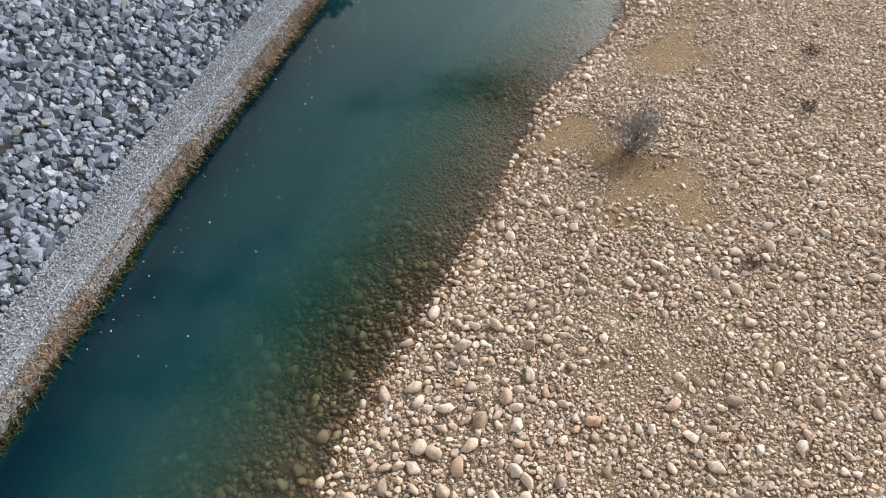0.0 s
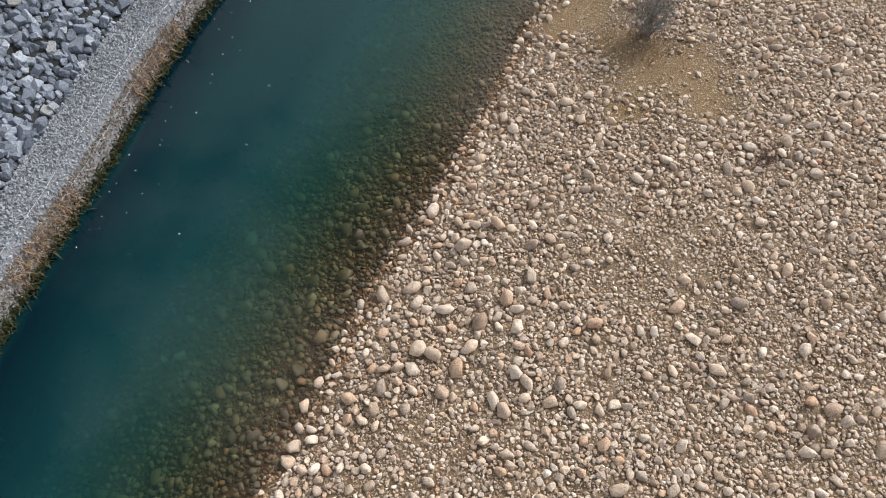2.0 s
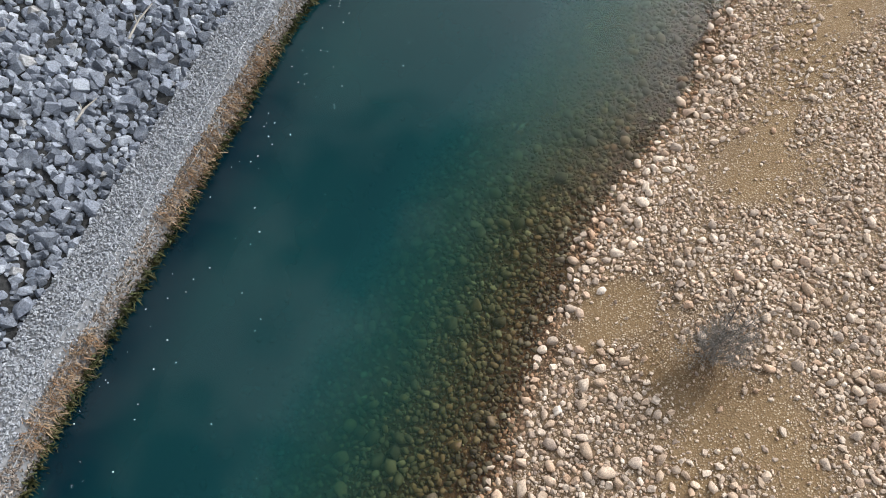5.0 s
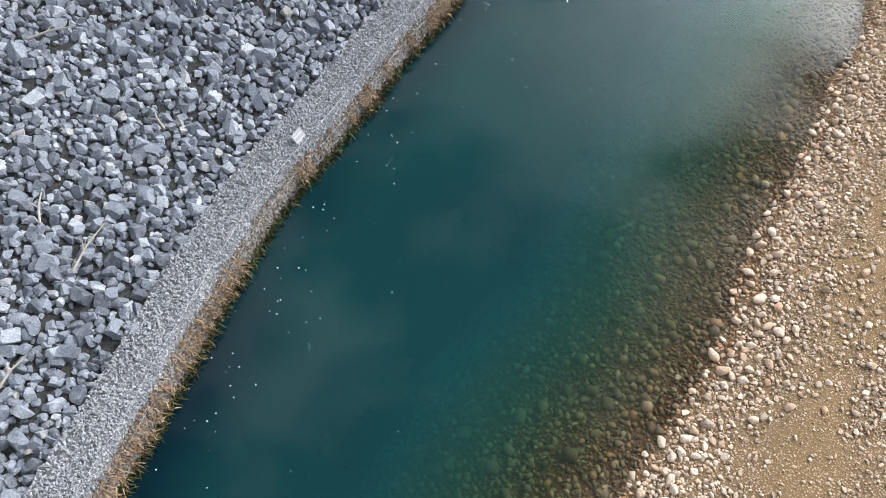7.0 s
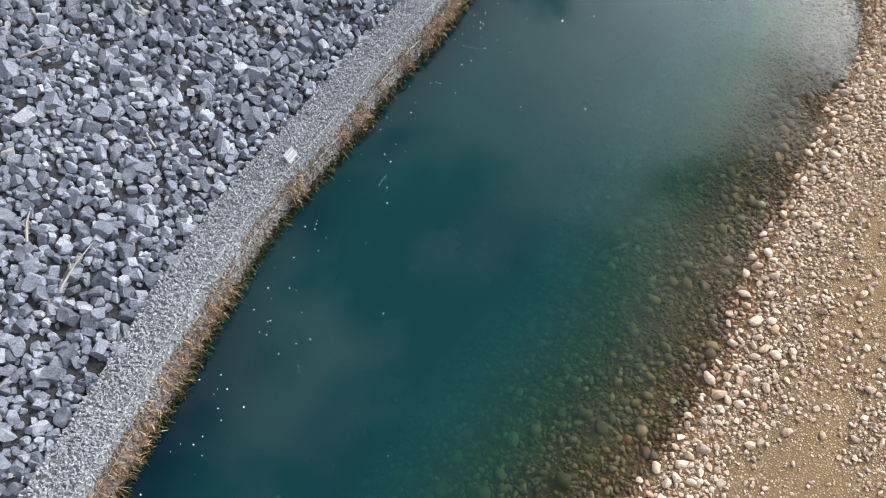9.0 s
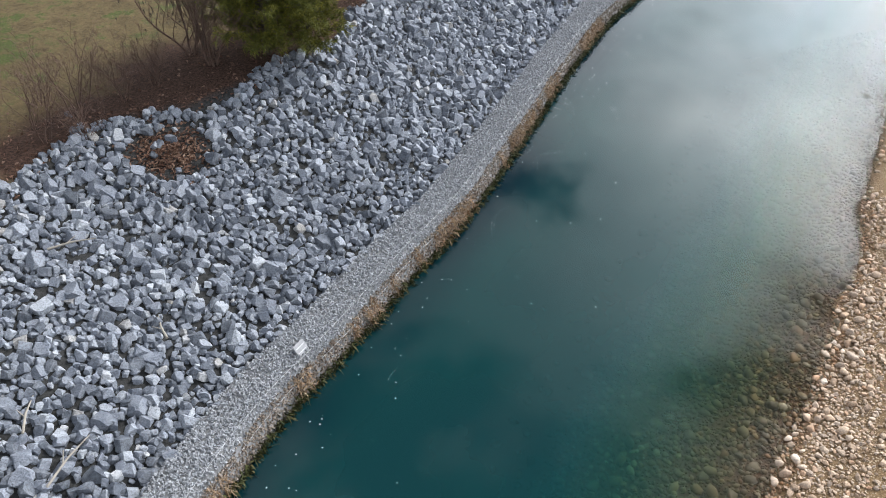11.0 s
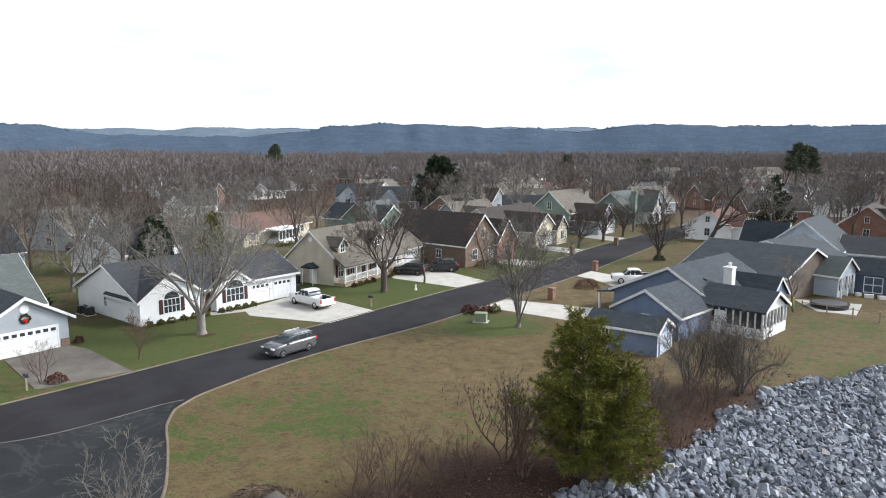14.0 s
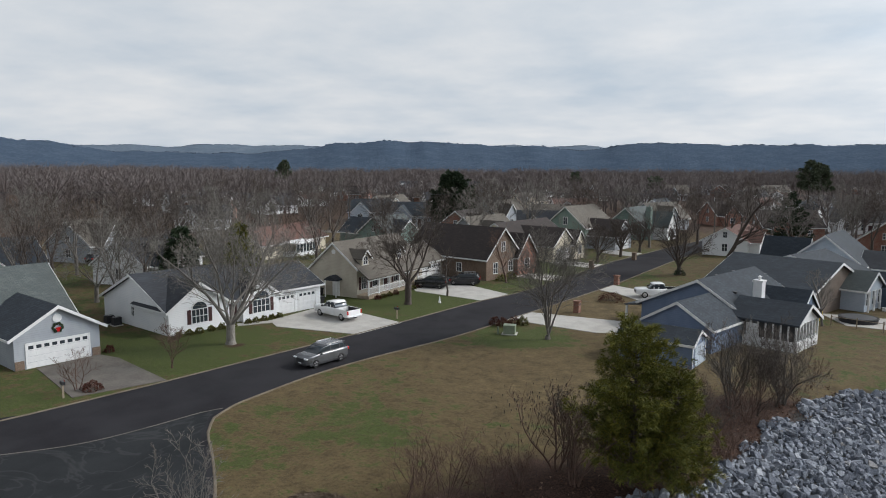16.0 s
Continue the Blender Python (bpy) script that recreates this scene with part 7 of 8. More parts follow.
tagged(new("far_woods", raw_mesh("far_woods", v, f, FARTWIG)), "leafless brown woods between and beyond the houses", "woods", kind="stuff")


def ridge(name, dist, a0, a1, base, top, seed, material, crown_mat, label, rough=0.16, depth=500):
    """A wooded ridge far off: a strip of slope with an uneven skyline."""
    n, m = 700, 14
    v = []
    for i in range(n):
        a = radians(a0 + (a1 - a0) * i / (n - 1))
        u = a0 + (a1 - a0) * i / (n - 1)
        h = top(u) * (1 + rough * noise.noise(Vector((u * 0.22, seed, 0)))) + 4 * noise.noise(Vector((u * 0.5, seed, 4)))
        tuft = 3.6 * noise.noise(Vector((u * 5, seed, 8))) + 4.0 * noise.noise(Vector((u * 19, seed, 2)))
        for j in range(m):
            w = j / (m - 1)
            r = dist + depth * w
            z = base + (h - base) * math.sin(min(w * 1.25, 1.0) * math.pi / 2) + 2 * noise.noise(Vector((u * 0.7, w * 6, seed))) + tuft * max(0, 1 - abs(w - 0.8) * 9)
            if w > 0.85:
                z -= (w - 0.85) * 200
            v.append((7 - math.sin(a) * r, -26 + math.cos(a) * r, z))
    idx = np.arange(n * m).reshape(n, m)
    f = np.stack([idx[:-1, :-1], idx[:-1, 1:], idx[1:, 1:], idx[1:, :-1]], -1).reshape(-1, 4)
    holder = tagged(new(name, raw_mesh(name, v, f, material, True)), label, "hills", kind="structure")
    rg = np.random.default_rng(int(seed * 10))
    grid = np.array(v).reshape(n, m, 3)
    k = 2600
    i = rg.integers(60, n - 60, k)
    w = rg.uniform(0, 1, (k, 2))
    j = np.maximum(np.argmax(grid[:, :, 2], axis=1)[i] - 1, 0)
    p = grid[i, j] + (grid[i + 1, j] - grid[i, j]) * w[:, :1] + (grid[i, j + 1] - grid[i, j]) * w[:, 1:]
    clumps = []
    for _ in range(8):
        tv, tf = cobble(rg, 1)
        clumps.append((tv * np.array([1.3, 1.3, 0.9]), tf))
    cv, cf = strewn(clumps, rg.integers(0, 8, k), upright(rg, k, 0.1), rg.uniform(0.003, 0.0065, k) * dist, p)
    crowns = new("woods", raw_mesh("woods", cv, cf, crown_mat, True))
    crowns.parent = holder
    tagged(crowns, "hazy tree crowns along the ridge", kind="stuff")
    return holder


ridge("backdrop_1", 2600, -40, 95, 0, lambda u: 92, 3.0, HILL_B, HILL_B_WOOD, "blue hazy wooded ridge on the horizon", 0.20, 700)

def crest(u):
    """Height of the near ridge by its bearing, left positive."""
    h = 64 + 11 * math.exp(-((u - 30) / 5) ** 2) + 7 * math.exp(-((u - 9.5) / 3.5) ** 2) - 11 * math.exp(-((u - 15) / 2.2) ** 2)
    h -= 20 * math.exp(-((u - 45) / 8.5) ** 4)
    return h + 26 * math.exp(-((u - 65) / 6.5) ** 2)


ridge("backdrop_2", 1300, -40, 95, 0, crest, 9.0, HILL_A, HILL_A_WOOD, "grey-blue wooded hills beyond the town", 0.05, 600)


# ---- vehicles ----
def ring_of(w, z0, z1, x, r=0.12, n=3):
    """A rounded upright rectangle across the car at station x."""
    r = min(r, w * 0.5, (z1 - z0) * 0.49)
    pts = []
    for cy, cz, a0 in ((w - r, z1 - r, 0), (-w + r, z1 - r, 90), (-w + r, z0 + r, 180), (w - r, z0 + r, 270)):
        for i in range(n + 1):
            a = radians(a0 + 90 * i / n)
            pts.append((x, cy + r * math.cos(a), cz + r * math.sin(a)))
    return pts


def loft(stations, r=0.12):
    bm = bmesh.new()
    rings = [[bm.verts.new(p) for p in ring_of(w, z0, z1, x, r)] for x, w, z0, z1 in stations]
    k = len(rings[0])
    for a, b in zip(rings, rings[1:]):
        for i in range(k):
            bm.faces.new((a[i], a[(i + 1) % k], b[(i + 1) % k], b[i]))
    bm.faces.new(rings[0][::-1])
    bm.faces.new(rings[-1])
    bmesh.ops.recalc_face_normals(bm, faces=bm.faces[:])
    return bm


def wheels(car, xs, w, r):
    for x in xs:
        for s in (-1, 1):
            o = new("wheel")
            o.parent = car
            o.matrix_basis = pose(x, s * (w - 0.12), r)
            ty = bmesh.new()
            n = 20
            prof = [(-0.11, r * 0.62), (-0.12, r * 0.93), (-0.08, r), (0.08, r), (0.12, r * 0.93), (0.11, r * 0.62)]
            rings = [[ty.verts.new((q * math.cos(2 * math.pi * i / n), y, q * math.sin(2 * math.pi * i / n))) for i in range(n)] for y, q in prof]
            rings.append(rings[0])
            for a, b in zip(rings, rings[1:]):
                for i in range(n):
                    ty.faces.new((a[i], a[(i + 1) % n], b[(i + 1) % n], b[i]))
            bmesh.ops.recalc_face_normals(ty, faces=ty.faces[:])
            part("tyre", ty, TYRE, o, smooth=True)
            rim = cyl(bmesh.new(), (0, s * 0.03, 0), (0, s * 0.09, 0), r * 0.60, r * 0.55, 16)
            for i in range(5):
                box(rim, -0.035, 0.035, -0.02, 0.02, 0.05, r * 0.55, pose(0, s * 0.10, 0) @ Matrix.Rotation(radians(72 * i), 4, "Y"))
            part("rim", rim, CHROME, o)


def suv(x, y, rot, paint, label, group=""):
    c = thing("car", x, y, YARD + 0.035, rot, label, "car", group)
    part("body", loft([(2.27, 0.68, 0.40, 0.86), (2.17, 0.86, 0.30, 0.99), (1.7, 0.91, 0.27, 1.06), (1.0, 0.92, 0.26, 1.11), (-1.5, 0.92, 0.26, 1.14), (-2.12, 0.90, 0.30, 1.14), (-2.28, 0.80, 0.42, 1.04)], 0.16), paint, c, smooth=True)
    part("glazing", loft([(1.24, 0.82, 1.04, 1.08), (0.50, 0.77, 1.06, 1.54), (-0.2, 0.75, 1.06, 1.63), (-1.6, 0.75, 1.08, 1.61), (-2.10, 0.79, 1.08, 1.26)], 0.10), GLASS, c, "dark tinted windows", True)
    part("roof", loft([(0.48, 0.66, 1.53, 1.57), (0.1, 0.71, 1.58, 1.67), (-0.8, 0.71, 1.60, 1.71), (-1.8, 0.69, 1.56, 1.66), (-2.05, 0.62, 1.49, 1.56)], 0.05), paint, c, smooth=True)
    for px, s in ((-0.35, 1), (-1.35, 1), (-0.35, -1), (-1.35, -1)):
        part("pillar", boxes((-0.045, 0.045, -0.02, 0.02, 1.0, 1.58)), paint, c).matrix_basis = pose(px, s * 0.77, 0, s * 1.5, 0, 0)
    for s in (-1, 1):
        part("headlamp", soft_box(2.08, 2.30, s * 0.66 - 0.2, s * 0.66 + 0.2, 0.78, 0.92, 0.04), LAMP_GLASS, c)
        part("tail_lamp", soft_box(-2.31, -2.16, s * 0.74 - 0.14, s * 0.74 + 0.14, 0.86, 1.10, 0.04), RED_LAMP, c)
        part("sill", soft_box(-2.0, 2.0, s * 0.90 - 0.04, s * 0.90 + 0.04, 0.22, 0.42, 0.03), DARK, c, "black lower cladding")
        part("mirror", soft_box(0.72, 0.88, s * 1.0 - 0.09, s * 1.0 + 0.09, 1.02, 1.16, 0.04), paint, c)
        part("roof_rail", boxes((-1.6, 0.0, s * 0.66 - 0.02, s * 0.66 + 0.02, 1.69, 1.74)), CHROME, c)
    part("grille", boxes((2.23, 2.285, -0.46, 0.46, 0.56, 0.84)), DARK, c)
    part("bumper", soft_box(2.04, 2.30, -0.72, 0.72, 0.26, 0.44, 0.05), DARK, c)
    part("number_plate", boxes((2.30, 2.312, -0.18, 0.18, 0.42, 0.51)), TRIM, c)
    wheels(c, (1.36, -1.34), 0.94, 0.36)
    return c


def pickup(x, y, rot, label, group=""):
    c = thing("pickup_truck", x, y, YARD + 0.05, rot, label, "pickup truck", group)
    part("body", loft([(2.9, 0.80, 0.5, 0.95), (2.78, 0.96, 0.42, 1.10), (1.6, 0.99, 0.36, 1.16), (-0.75, 0.99, 0.36, 1.18)], 0.14), WHITE_PAINT, c, smooth=True)
    part("cab_glazing", loft([(1.45, 0.86, 1.12, 1.16), (0.85, 0.80, 1.14, 1.70), (-0.45, 0.80, 1.14, 1.74), (-0.72, 0.84, 1.14, 1.30)], 0.10), GLASS, c, "dark cab windows", True)
    part("cab_roof", loft([(0.95, 0.72, 1.68, 1.73), (0.6, 0.77, 1.72, 1.84), (-0.3, 0.77, 1.74, 1.86), (-0.62, 0.72, 1.66, 1.74)], 0.05), WHITE_PAINT, c, smooth=True)
    for px in (0.72, 0.15, -0.52):
        for s in (-1, 1):
            part("pillar", boxes((-0.06, 0.06, -0.02, 0.02, 1.14, 1.75)), WHITE_PAINT, c).matrix_basis = pose(px, s * 0.83, 0, s * 2, 0, 0)
    bed = boxes((-2.85, -0.76, -0.99, -0.88, 0.45, 1.2), (-2.85, -0.76, 0.88, 0.99, 0.45, 1.2), (-0.86, -0.76, -0.878, 0.878, 0.45, 1.2), (-2.85, -0.862, -0.878, 0.878, 0.45, 0.72))
    part("bed", bed, WHITE_PAINT, c)
    part("bed_liner", boxes((-2.84, -0.864, -0.876, 0.876, 0.722, 0.74), (-2.84, -0.864, -0.877, -0.86, 0.742, 1.19), (-2.84, -0.864, 0.86, 0.877, 0.742, 1.19)), DARK, c, "black bed liner")
    part("tailgate", soft_box(-2.93, -2.855, -0.98, 0.98, 0.5, 1.2, 0.02), WHITE_PAINT, c)
    part("bumper", soft_box(-3.05, -2.90, -0.95, 0.95, 0.42, 0.6, 0.04), CHROME, c)
    part("grille", boxes((2.88, 2.93, -0.6, 0.6, 0.6, 0.95)), DARK, c)
    for s in (-1, 1):
        part("tail_lamp", boxes((-2.945, -2.87, s * 0.90 - 0.08, s * 0.90 + 0.08, 0.75, 1.15)), RED_LAMP, c)
        part("headlamp", soft_box(2.72, 2.90, s * 0.76 - 0.16, s * 0.76 + 0.16, 0.80, 1.0, 0.03), LAMP_GLASS, c)
        part("mirror", soft_box(1.1, 1.25, s * 1.12 - 0.1, s * 1.12 + 0.1, 1.18, 1.38, 0.04), DARK, c)
    part("number_plate", boxes((-3.062, -3.052, -0.16, 0.16, 0.46, 0.56)), TRIM, c)
    wheels(c, (1.85, -1.85), 1.0, 0.40)
    return c


suv(-29.6, 19.9, -104, SILVER_PAINT, "silver-grey compact SUV driving along the street")
suv(-37.9, 56.6, 188, BLACK_PAINT, "black SUV parked on a concrete driveway", "parked dark cars")
suv(-35.0, 60.6, 200, BLACK_PAINT, "black SUV parked on a concrete driveway", "parked dark cars")
pickup(-38.6, 35.2, 163, "white crew-cab pickup truck parked before white garage")
pickup(-9.2, 63.2, 200, "white pickup truck parked beside blue house")
pickup(20.5, 88.0, 10, "white pickup truck parked near far trees")
for i, (x, y, a) in enumerate(((-90, 60, 20), (-22, 145, 70), (2, 138, 20), (-98, 52, 100))):
    suv(x, y, a, (BLACK_PAINT, SILVER_PAINT, WHITE_PAINT, BLACK_PAINT)[i], ("black", "silver", "white", "black")[i] + " car parked among far houses", "far parked cars")


# ---- small things by the street and in the yards ----
def mailbox(x, y, rot, mat, brick=False):
    m = thing("mailbox", x, y, YARD, rot, "brick mailbox pillar at the kerb" if brick else "dark mailbox on a post at the kerb", "mailbox", "mailboxes")
    if brick:
        part("pillar", lay_uv(boxes((-0.32, 0.32, -0.32, 0.32, -0.1, 1.25), (-0.37, 0.37, -0.37, 0.37, 1.25, 1.36))), mat, m)
        part("box_door", boxes((-0.13, 0.13, -0.345, -0.322, 0.85, 1.1)), DARK, m)
    else:
        part("post", boxes((-0.06, 0.06, -0.06, 0.06, -0.1, 1.0)), WOOD, m)
        bm = prism([(-0.11, 1.0), (0.11, 1.0), (0.11, 1.16), (0.06, 1.24), (-0.06, 1.24), (-0.11, 1.16)], -0.3, 0.3, "y")
        part("box", bm, mat, m)
        part("flag", boxes((0.115, 0.125, -0.1, -0.06, 1.08, 1.32), (0.115, 0.125, -0.1, 0.05, 1.25, 1.32)), RED_LAMP, m)
    return m


mailbox(-40.7, 4.2, 70, DARK)
mailbox(-32.5, 37.6, 80, DARK)
mailbox(-16.0, 70.2, 80, R_BRICK, True)
mailbox(-22.9, 83.2, 80, BR_BRICK, True)
mailbox(-18.9, 97.0, 80, BR_BRICK, True)
mailbox(-15.9, 49.6, 80, R_BRICK, True)

ub = thing("utility_box", -19.1, 36.6, YARD, 12, "squat grey-green utility box on a concrete pad", "utility box")
part("pad", boxes((-0.75, 0.75, -0.6, 0.6, -0.1, 0.08)), CONCRETE, ub)
part("cabinet", soft_box(-0.58, 0.58, -0.45, 0.45, 0.08, 0.85, 0.04), BOXGREEN, ub)
part("lid", soft_box(-0.61, 0.61, -0.48, 0.48, 0.852, 0.94, 0.03), BOXGREEN, ub)
pd = thing("cable_pedestal", -20.1, 36.0, YARD, 0, "short pale green cable pedestal", "pedestal")
part("cover", soft_box(-0.09, 0.09, -0.09, 0.09, -0.1, 0.75, 0.03), BOXGREEN, pd)

bd = thing("notice_board", -13.5, -6.1, YARD - 0.05, 22, "weathered grey sign board on two posts", "sign")
part("board", soft_box(-0.5, 0.5, -0.02, 0.02, 0.45, 1.35, 0.01), plain("weathered_sign", (0.15, 0.14, 0.125), (0.20, 0.185, 0.165), 3, 0.7), bd)
for s in (-1, 1):
    part("post", boxes((s * 0.44 - 0.04, s * 0.44 + 0.04, 0.022, 0.09, -0.2, 1.3)), TRIM, bd)

rk = np.random.default_rng(31)
v, f = cobble(rk, 3)
boulder = new("boulder", raw_mesh("boulder", v * np.array([1.25, 1.1, 2.2]), f, stone_mat("boulder_stone", [(0.0, (0.085, 0.076, 0.068)), (1.0, (0.11, 0.10, 0.09))], 5, 0.9, 0.6, (0.15, 0.138, 0.125)), True))
boulder.location = (-13.9, -1.4, YARD + 0.35)
tagged(boulder, "grey boulder standing in dry brush pile", "boulder")
k = 5200
a = rk.uniform(0, 2 * np.pi, k)
rr = rk.uniform(0, 1, k) ** 0.6
p = np.column_stack([-14.6 + 2.1 * rr * np.cos(a), -0.9 + 1.4 * rr * np.sin(a), YARD + 0.42 * (1 - rr ** 2) * rk.uniform(0.1, 1.0, k)])
way = np.column_stack([-np.sin(a) + rk.normal(0, 0.5, k), np.cos(a) + rk.normal(0, 0.5, k), rk.normal(0.1, 0.2, k)])
way /= np.linalg.norm(way, axis=1)[:, None]
v, f = blades(p, way, rk.uniform(0.25, 0.7, k), rk.uniform(0.008, 0.02, k), rk)
tagged(new("brush_pile", raw_mesh("brush_pile", v, f, leaf_mat("brush_heap", (0.075, 0.05, 0.035), (0.13, 0.095, 0.07), (0.19, 0.15, 0.11)))), "heap of cut dry brush round the boulder", "brush pile", kind="stuff")


def air_unit(x, y, rot):
    u = thing("air_conditioner", x, y, YARD, rot, "grey outdoor air conditioning unit on a slab", "air conditioner", "air conditioners")
    part("slab", boxes((-0.5, 0.5, -0.5, 0.5, -0.05, 0.08)), CONCRETE, u)
    part("casing", soft_box(-0.4, 0.4, -0.4, 0.4, 0.08, 0.9, 0.05), DARK, u)
    g = bmesh.new()
    for i in range(7):
        box(g, -0.36 + 0.12 * i - 0.012, -0.36 + 0.12 * i + 0.012, -0.38, 0.38, 0.902, 0.918)
    cyl(g, (0, 0, 0.904), (0, 0, 0.935), 0.12, n=10)
    part("fan_grille", g, CHROME, u)


for lx, ly in ((-1.0, 8.2), (-1.1, 9.6)):
    x, y = in_house(hw, lx, ly)
    air_unit(x, y, 76)


def bin_at(x, y, rot, i):
    b = thing("wheeled_bin", x, y, YARD, rot, "dark plastic wheeled rubbish bin", "bin", "wheeled bins")
    bm = bmesh.new()
    lo = [bm.verts.new(q) for q in ((-0.22, -0.24, 0.05), (0.22, -0.24, 0.05), (0.22, 0.24, 0.05), (-0.22, 0.24, 0.05))]
    hi = [bm.verts.new(q) for q in ((-0.30, -0.34, 0.98), (0.30, -0.34, 0.98), (0.30, 0.34, 0.98), (-0.30, 0.34, 0.98))]
    for j in range(4):
        bm.faces.new((lo[j], lo[(j + 1) % 4], hi[(j + 1) % 4], hi[j]))
    bm.faces.new(lo[::-1])
    bm.faces.new(hi)
    part("tub", bm, DARK, b)
    part("lid", soft_box(-0.33, 0.33, -0.38, 0.38, 0.982, 1.05, 0.03), DARK, b)
    for s in (-1, 1):
        part("wheel", cyl(bmesh.new(), (s * 0.26, 0.27, 0.12), (s * 0.31, 0.27, 0.12), 0.12, n=12), TYRE, b)


for i, (lx, ly) in enumerate(((19.7, 0.4), (19.8, 1.3))):
    x, y = in_house(hw, lx, ly)
    bin_at(x, y, 70, i)
for i, (lx, ly) in enumerate(((-1.2, 6.6), (-1.2, 7.5))):
    x, y = in_house(ht, lx, ly)
    bin_at(x, y, 80, i)

# pool, fence and yard clutter behind the blue house
pl = thing("swimming_pool", 12.3, 58.6, YARD + 0.05, 0, "black round above-ground pool with a dark cover", "pool")
bm = bmesh.new()
cyl(bm, (0, 0, 0), (0, 0, 0.45), 1.85, 1.9, 28)
part("pool_wall", bm, DARK, pl)
bm = bmesh.new()
cyl(bm, (0, 0, 0.452), (0, 0, 0.50), 1.95, 1.95, 28)
part("pool_rim", bm, TYRE, pl)
bm = bmesh.new()
cyl(bm, (0, 0, 0.502), (0, 0, 0.53), 1.7, 1.6, 28)
part("pool_cover", bm, DARK, pl)
fence = thing("fence", 0, 0, YARD, 0, "low wooden post fence with wire and rail", "fence")
fl = np.array([(9.6, 55.4), (14.8, 53.6), (19.6, 51.8), (25.0, 50.4), (31, 49)])
fp, _ = along(fl, 2.4)
for a, b in zip(fp[:-1], fp[1:]):
    part("post", boxes((a[0] - 0.06, a[0] + 0.06, a[1] - 0.06, a[1] + 0.06, -0.2, 1.15)), WOOD, fence)
    r = tube_mesh("rail", [((a[0], a[1], 0.95), (b[0], b[1], 0.95), 0.035, 0.035)], WOOD, 5)
    o = new("rail", r)
    o.parent = fence
for i, (x, y, s) in enumerate(((16.6, 66.0, 0.9), (17.8, 65.6, 0.7), (15.6, 66.6, 0.6))):
    c = thing("plastic_crate", x, y, YARD, 20 * i, "white plastic crate lying on grass by the shed", "crate", "plastic crates")
    part("tub", soft_box(-s / 2, s / 2, -s / 3, s / 3, -0.02, 0.35, 0.04), TRIM, c)
    part("rim", boxes((-s / 2 - 0.03, s / 2 + 0.03, -s / 3 - 0.03, s / 3 + 0.03, 0.352, 0.39)), TRIM, c)
ys = thing("play_slide", 8.3, 57.0, YARD, 30, "small yellow plastic play slide on the lawn", "slide")
part("chute", prism([(-0.9, 0.05), (0.5, 1.0), (0.5, 1.1), (-0.9, 0.15)], -0.25, 0.25, "y"), YELLOW, ys)
for s in (-1, 1):
    part("leg", boxes((0.42, 0.52, s * 0.22 - 0.04, s * 0.22 + 0.04, -0.05, 1.0)), YELLOW, ys)
cp = thing("carport_canopy", 17.0, 92.5, YARD, 10, "white arched fabric carport among far trees", "carport")
n = 10
prof = [(3 * math.cos(math.pi * i / n), 2.0 + 1.1 * math.sin(math.pi * i / n)) for i in range(n + 1)]
part("canopy", prism(prof + [(q * 0.97, z - 0.06) for q, z in prof[::-1]], -3.2, 3.2, "y"), TRIM, cp)
for sx in (-2.9, 2.9):
    for sy in (-3, 0, 3):
        part("post", boxes((sx - 0.05, sx + 0.05, sy - 0.05, sy + 0.05, -0.1, 2.0)), CHROME, cp)
bm = bmesh.new()
cyl(bm, (0, 0, -0.05), (0, 0, 0.12), 0.2, 0.18, 12)
cyl(bm, (0, 0, 0.12), (0, 0, 0.55), 0.13, 0.08, 12)
cyl(bm, (0, 0, 0.55), (0, 0, 0.75), 0.11, 0.05, 12)
orn = mesh_object("garden_ornament", bm, TRIM)
orn.location = (-32.3, 47.6, YARD)
tagged(orn, "small white garden ornament on the lawn", "ornament")
DRIFT = plain("driftwood", (0.20, 0.18, 0.155), (0.30, 0.275, 0.24), 4, 0.9)
mk = thing("marker_post", 21.5, 36.5, 3.7, 0, "white marker post among riprap", "post")
part("post", boxes((-0.12, 0.12, -0.05, 0.05, -0.6, 1.6)), TRIM, mk)
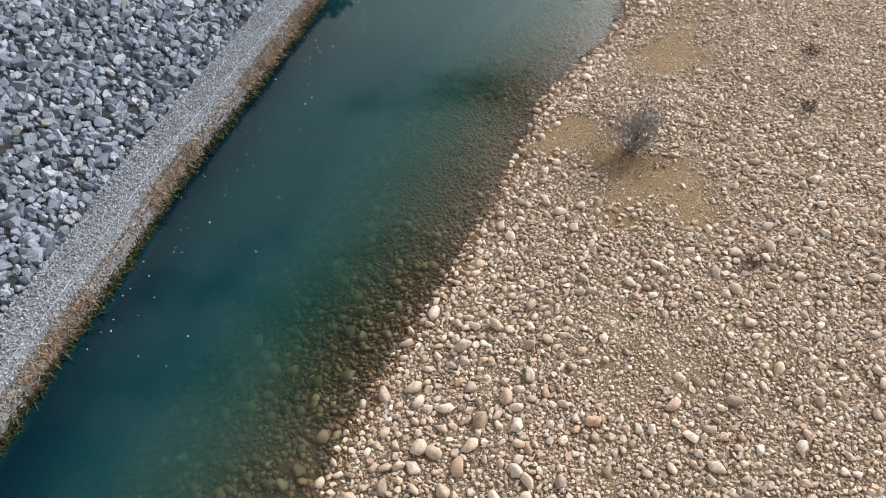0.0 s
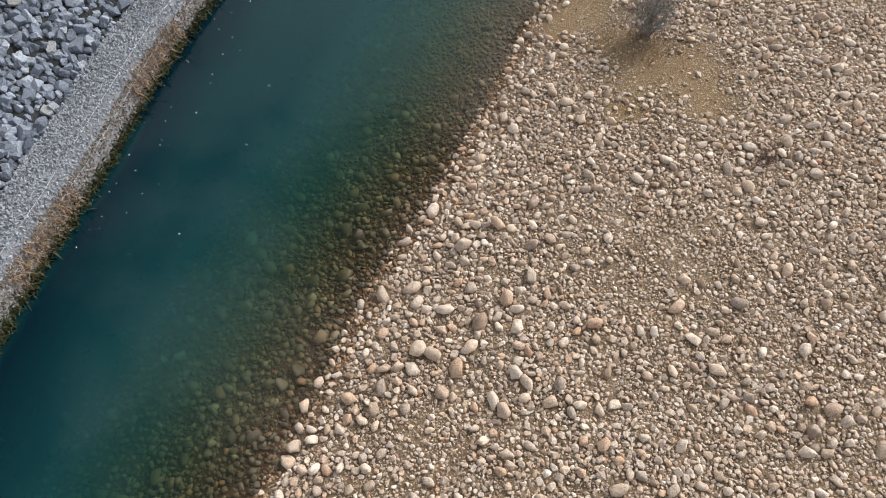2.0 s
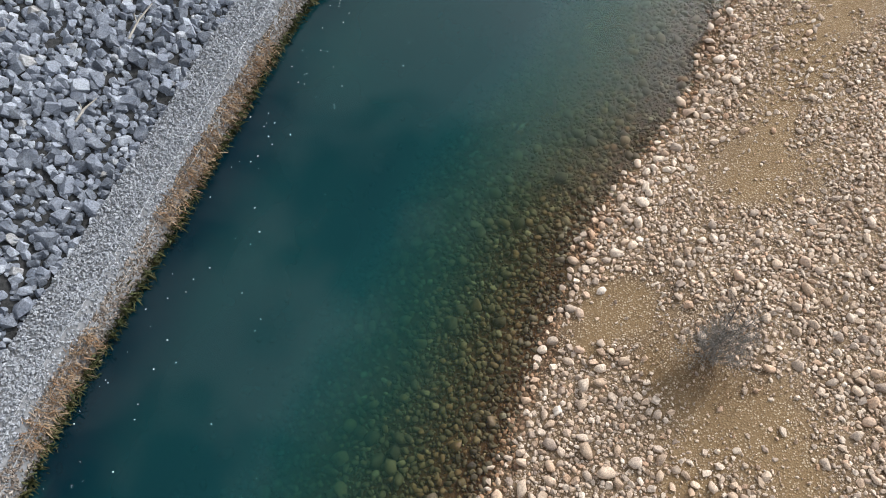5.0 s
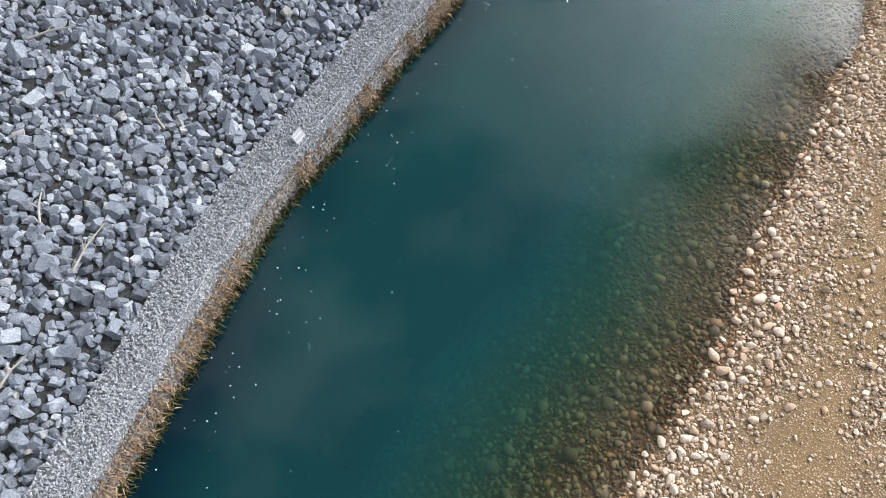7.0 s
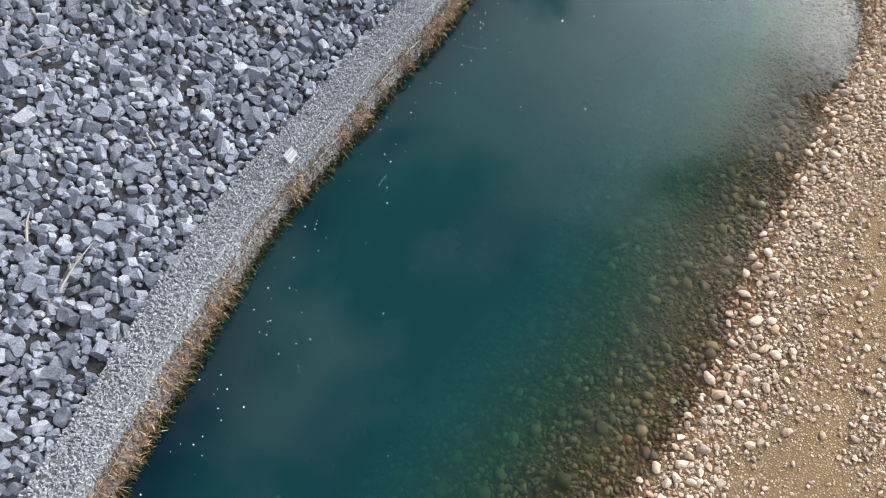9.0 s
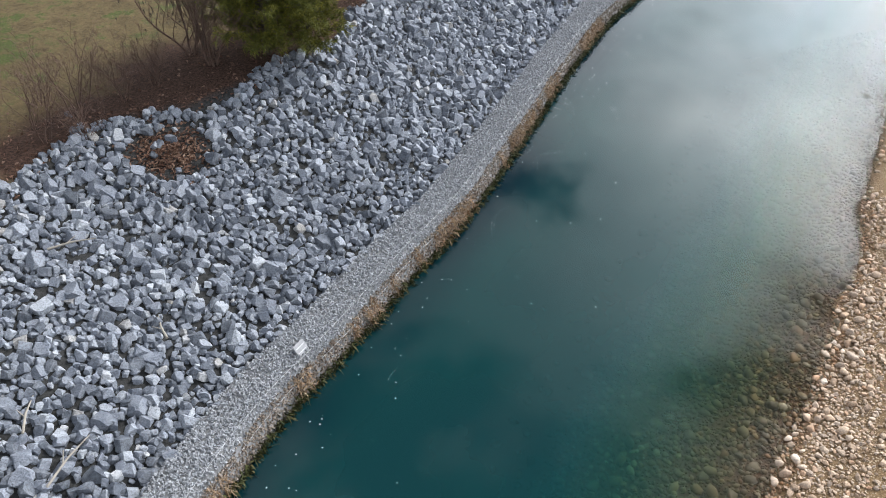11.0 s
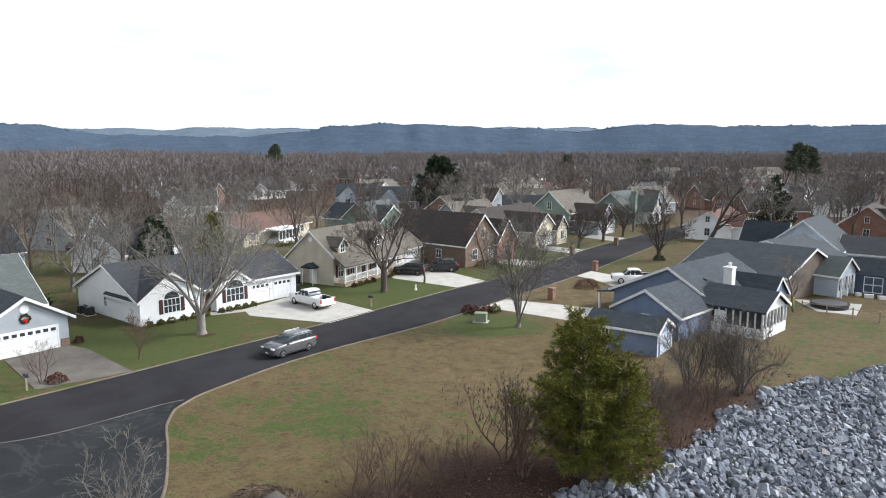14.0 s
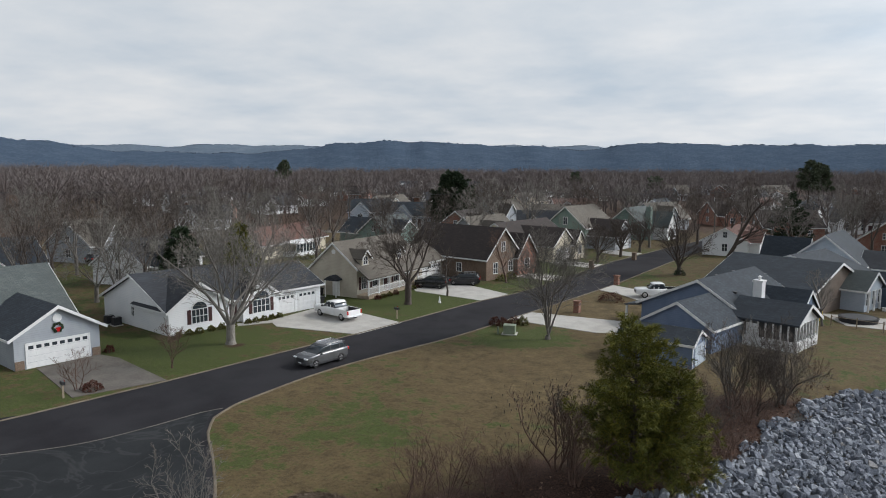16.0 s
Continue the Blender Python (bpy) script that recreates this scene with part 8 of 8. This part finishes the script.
for i, (x, y, a, l) in enumerate(((2.3, -15.2, 40, 1.6), (-5.2, -15.0, 70, 2.0), (-6.4, -13.4, 100, 1.5), (-8.0, -6.0, 20, 1.8), (-3.0, -9.0, 120, 1.3), (-6.6, -19.0, 60, 1.2))):
    zz = float(height_at([(x, y)])[0]) + 0.42
    if off_line(gab_line, np.array([[x, y]]))[0] < 2.6:
        continue
    d = thing("driftwood_stick", x, y, zz, a, "pale weathered driftwood stick lying on riprap", "driftwood", "driftwood")
    o = new("stick", tube_mesh("stick", [((0, 0, 0), (l * 0.5, 0.06, 0.05), 0.05, 0.04), ((l * 0.5, 0.06, 0.05), (l, 0.0, 0.02), 0.04, 0.02)], DRIFT, 6))
    o.parent = d
    o = new("branch", tube_mesh("branch", [((l * 0.4, 0.05, 0.04), (l * 0.6, 0.35, 0.12), 0.025, 0.012)], DRIFT, 5))
    o.parent = d


# power line across the far yards
def pole(x, y, rot, h=11.0):
    p = thing("utility_pole", x, y, YARD, rot, "tall wooden utility pole with a crossarm", "utility pole", "utility poles")
    part("mast", cyl(bmesh.new(), (0, 0, -0.3), (0, 0, h), 0.17, 0.11, 10), POLE_WOOD, p)
    part("crossarm", boxes((-1.2, 1.2, -0.16, -0.05, h - 0.75, h - 0.6)), POLE_WOOD, p)
    for q in (-1.1, -0.5, 0.5, 1.1):
        part("insulator", cyl(bmesh.new(), (q, -0.1, h - 0.6), (q, -0.1, h - 0.42), 0.05, 0.03, 8), DARK, p)
    part("transformer", cyl(bmesh.new(), (0.32, 0.05, h - 2.6), (0.32, 0.05, h - 1.7), 0.22, n=12), CHROME, p)


POLES = [(-175, 62), (-118, 88), (-84, 106), (-48, 124), (-10, 142), (34, 160)]
for x, y in POLES:
    pole(x, y, 118)
segs = []
for (x0, y0), (x1, y1) in zip(POLES[:-1], POLES[1:]):
    for q in (-1.1, 0.5, 1.1):
        for i in range(10):
            a, b = i / 10, (i + 1) / 10
            pts = []
            for u in (a, b):
                pts.append((x0 + (x1 - x0) * u - 0.45 * q, y0 + (y1 - y0) * u + 0.9 * q, YARD + 10.55 - 3.0 * u * (1 - u)))
            segs.append((pts[0], pts[1], 0.022, 0.022))
tagged(new("power_lines", tube_mesh("power_lines", segs, DARK, 3)), "sagging dark power lines between poles", "power lines", kind="stuff")
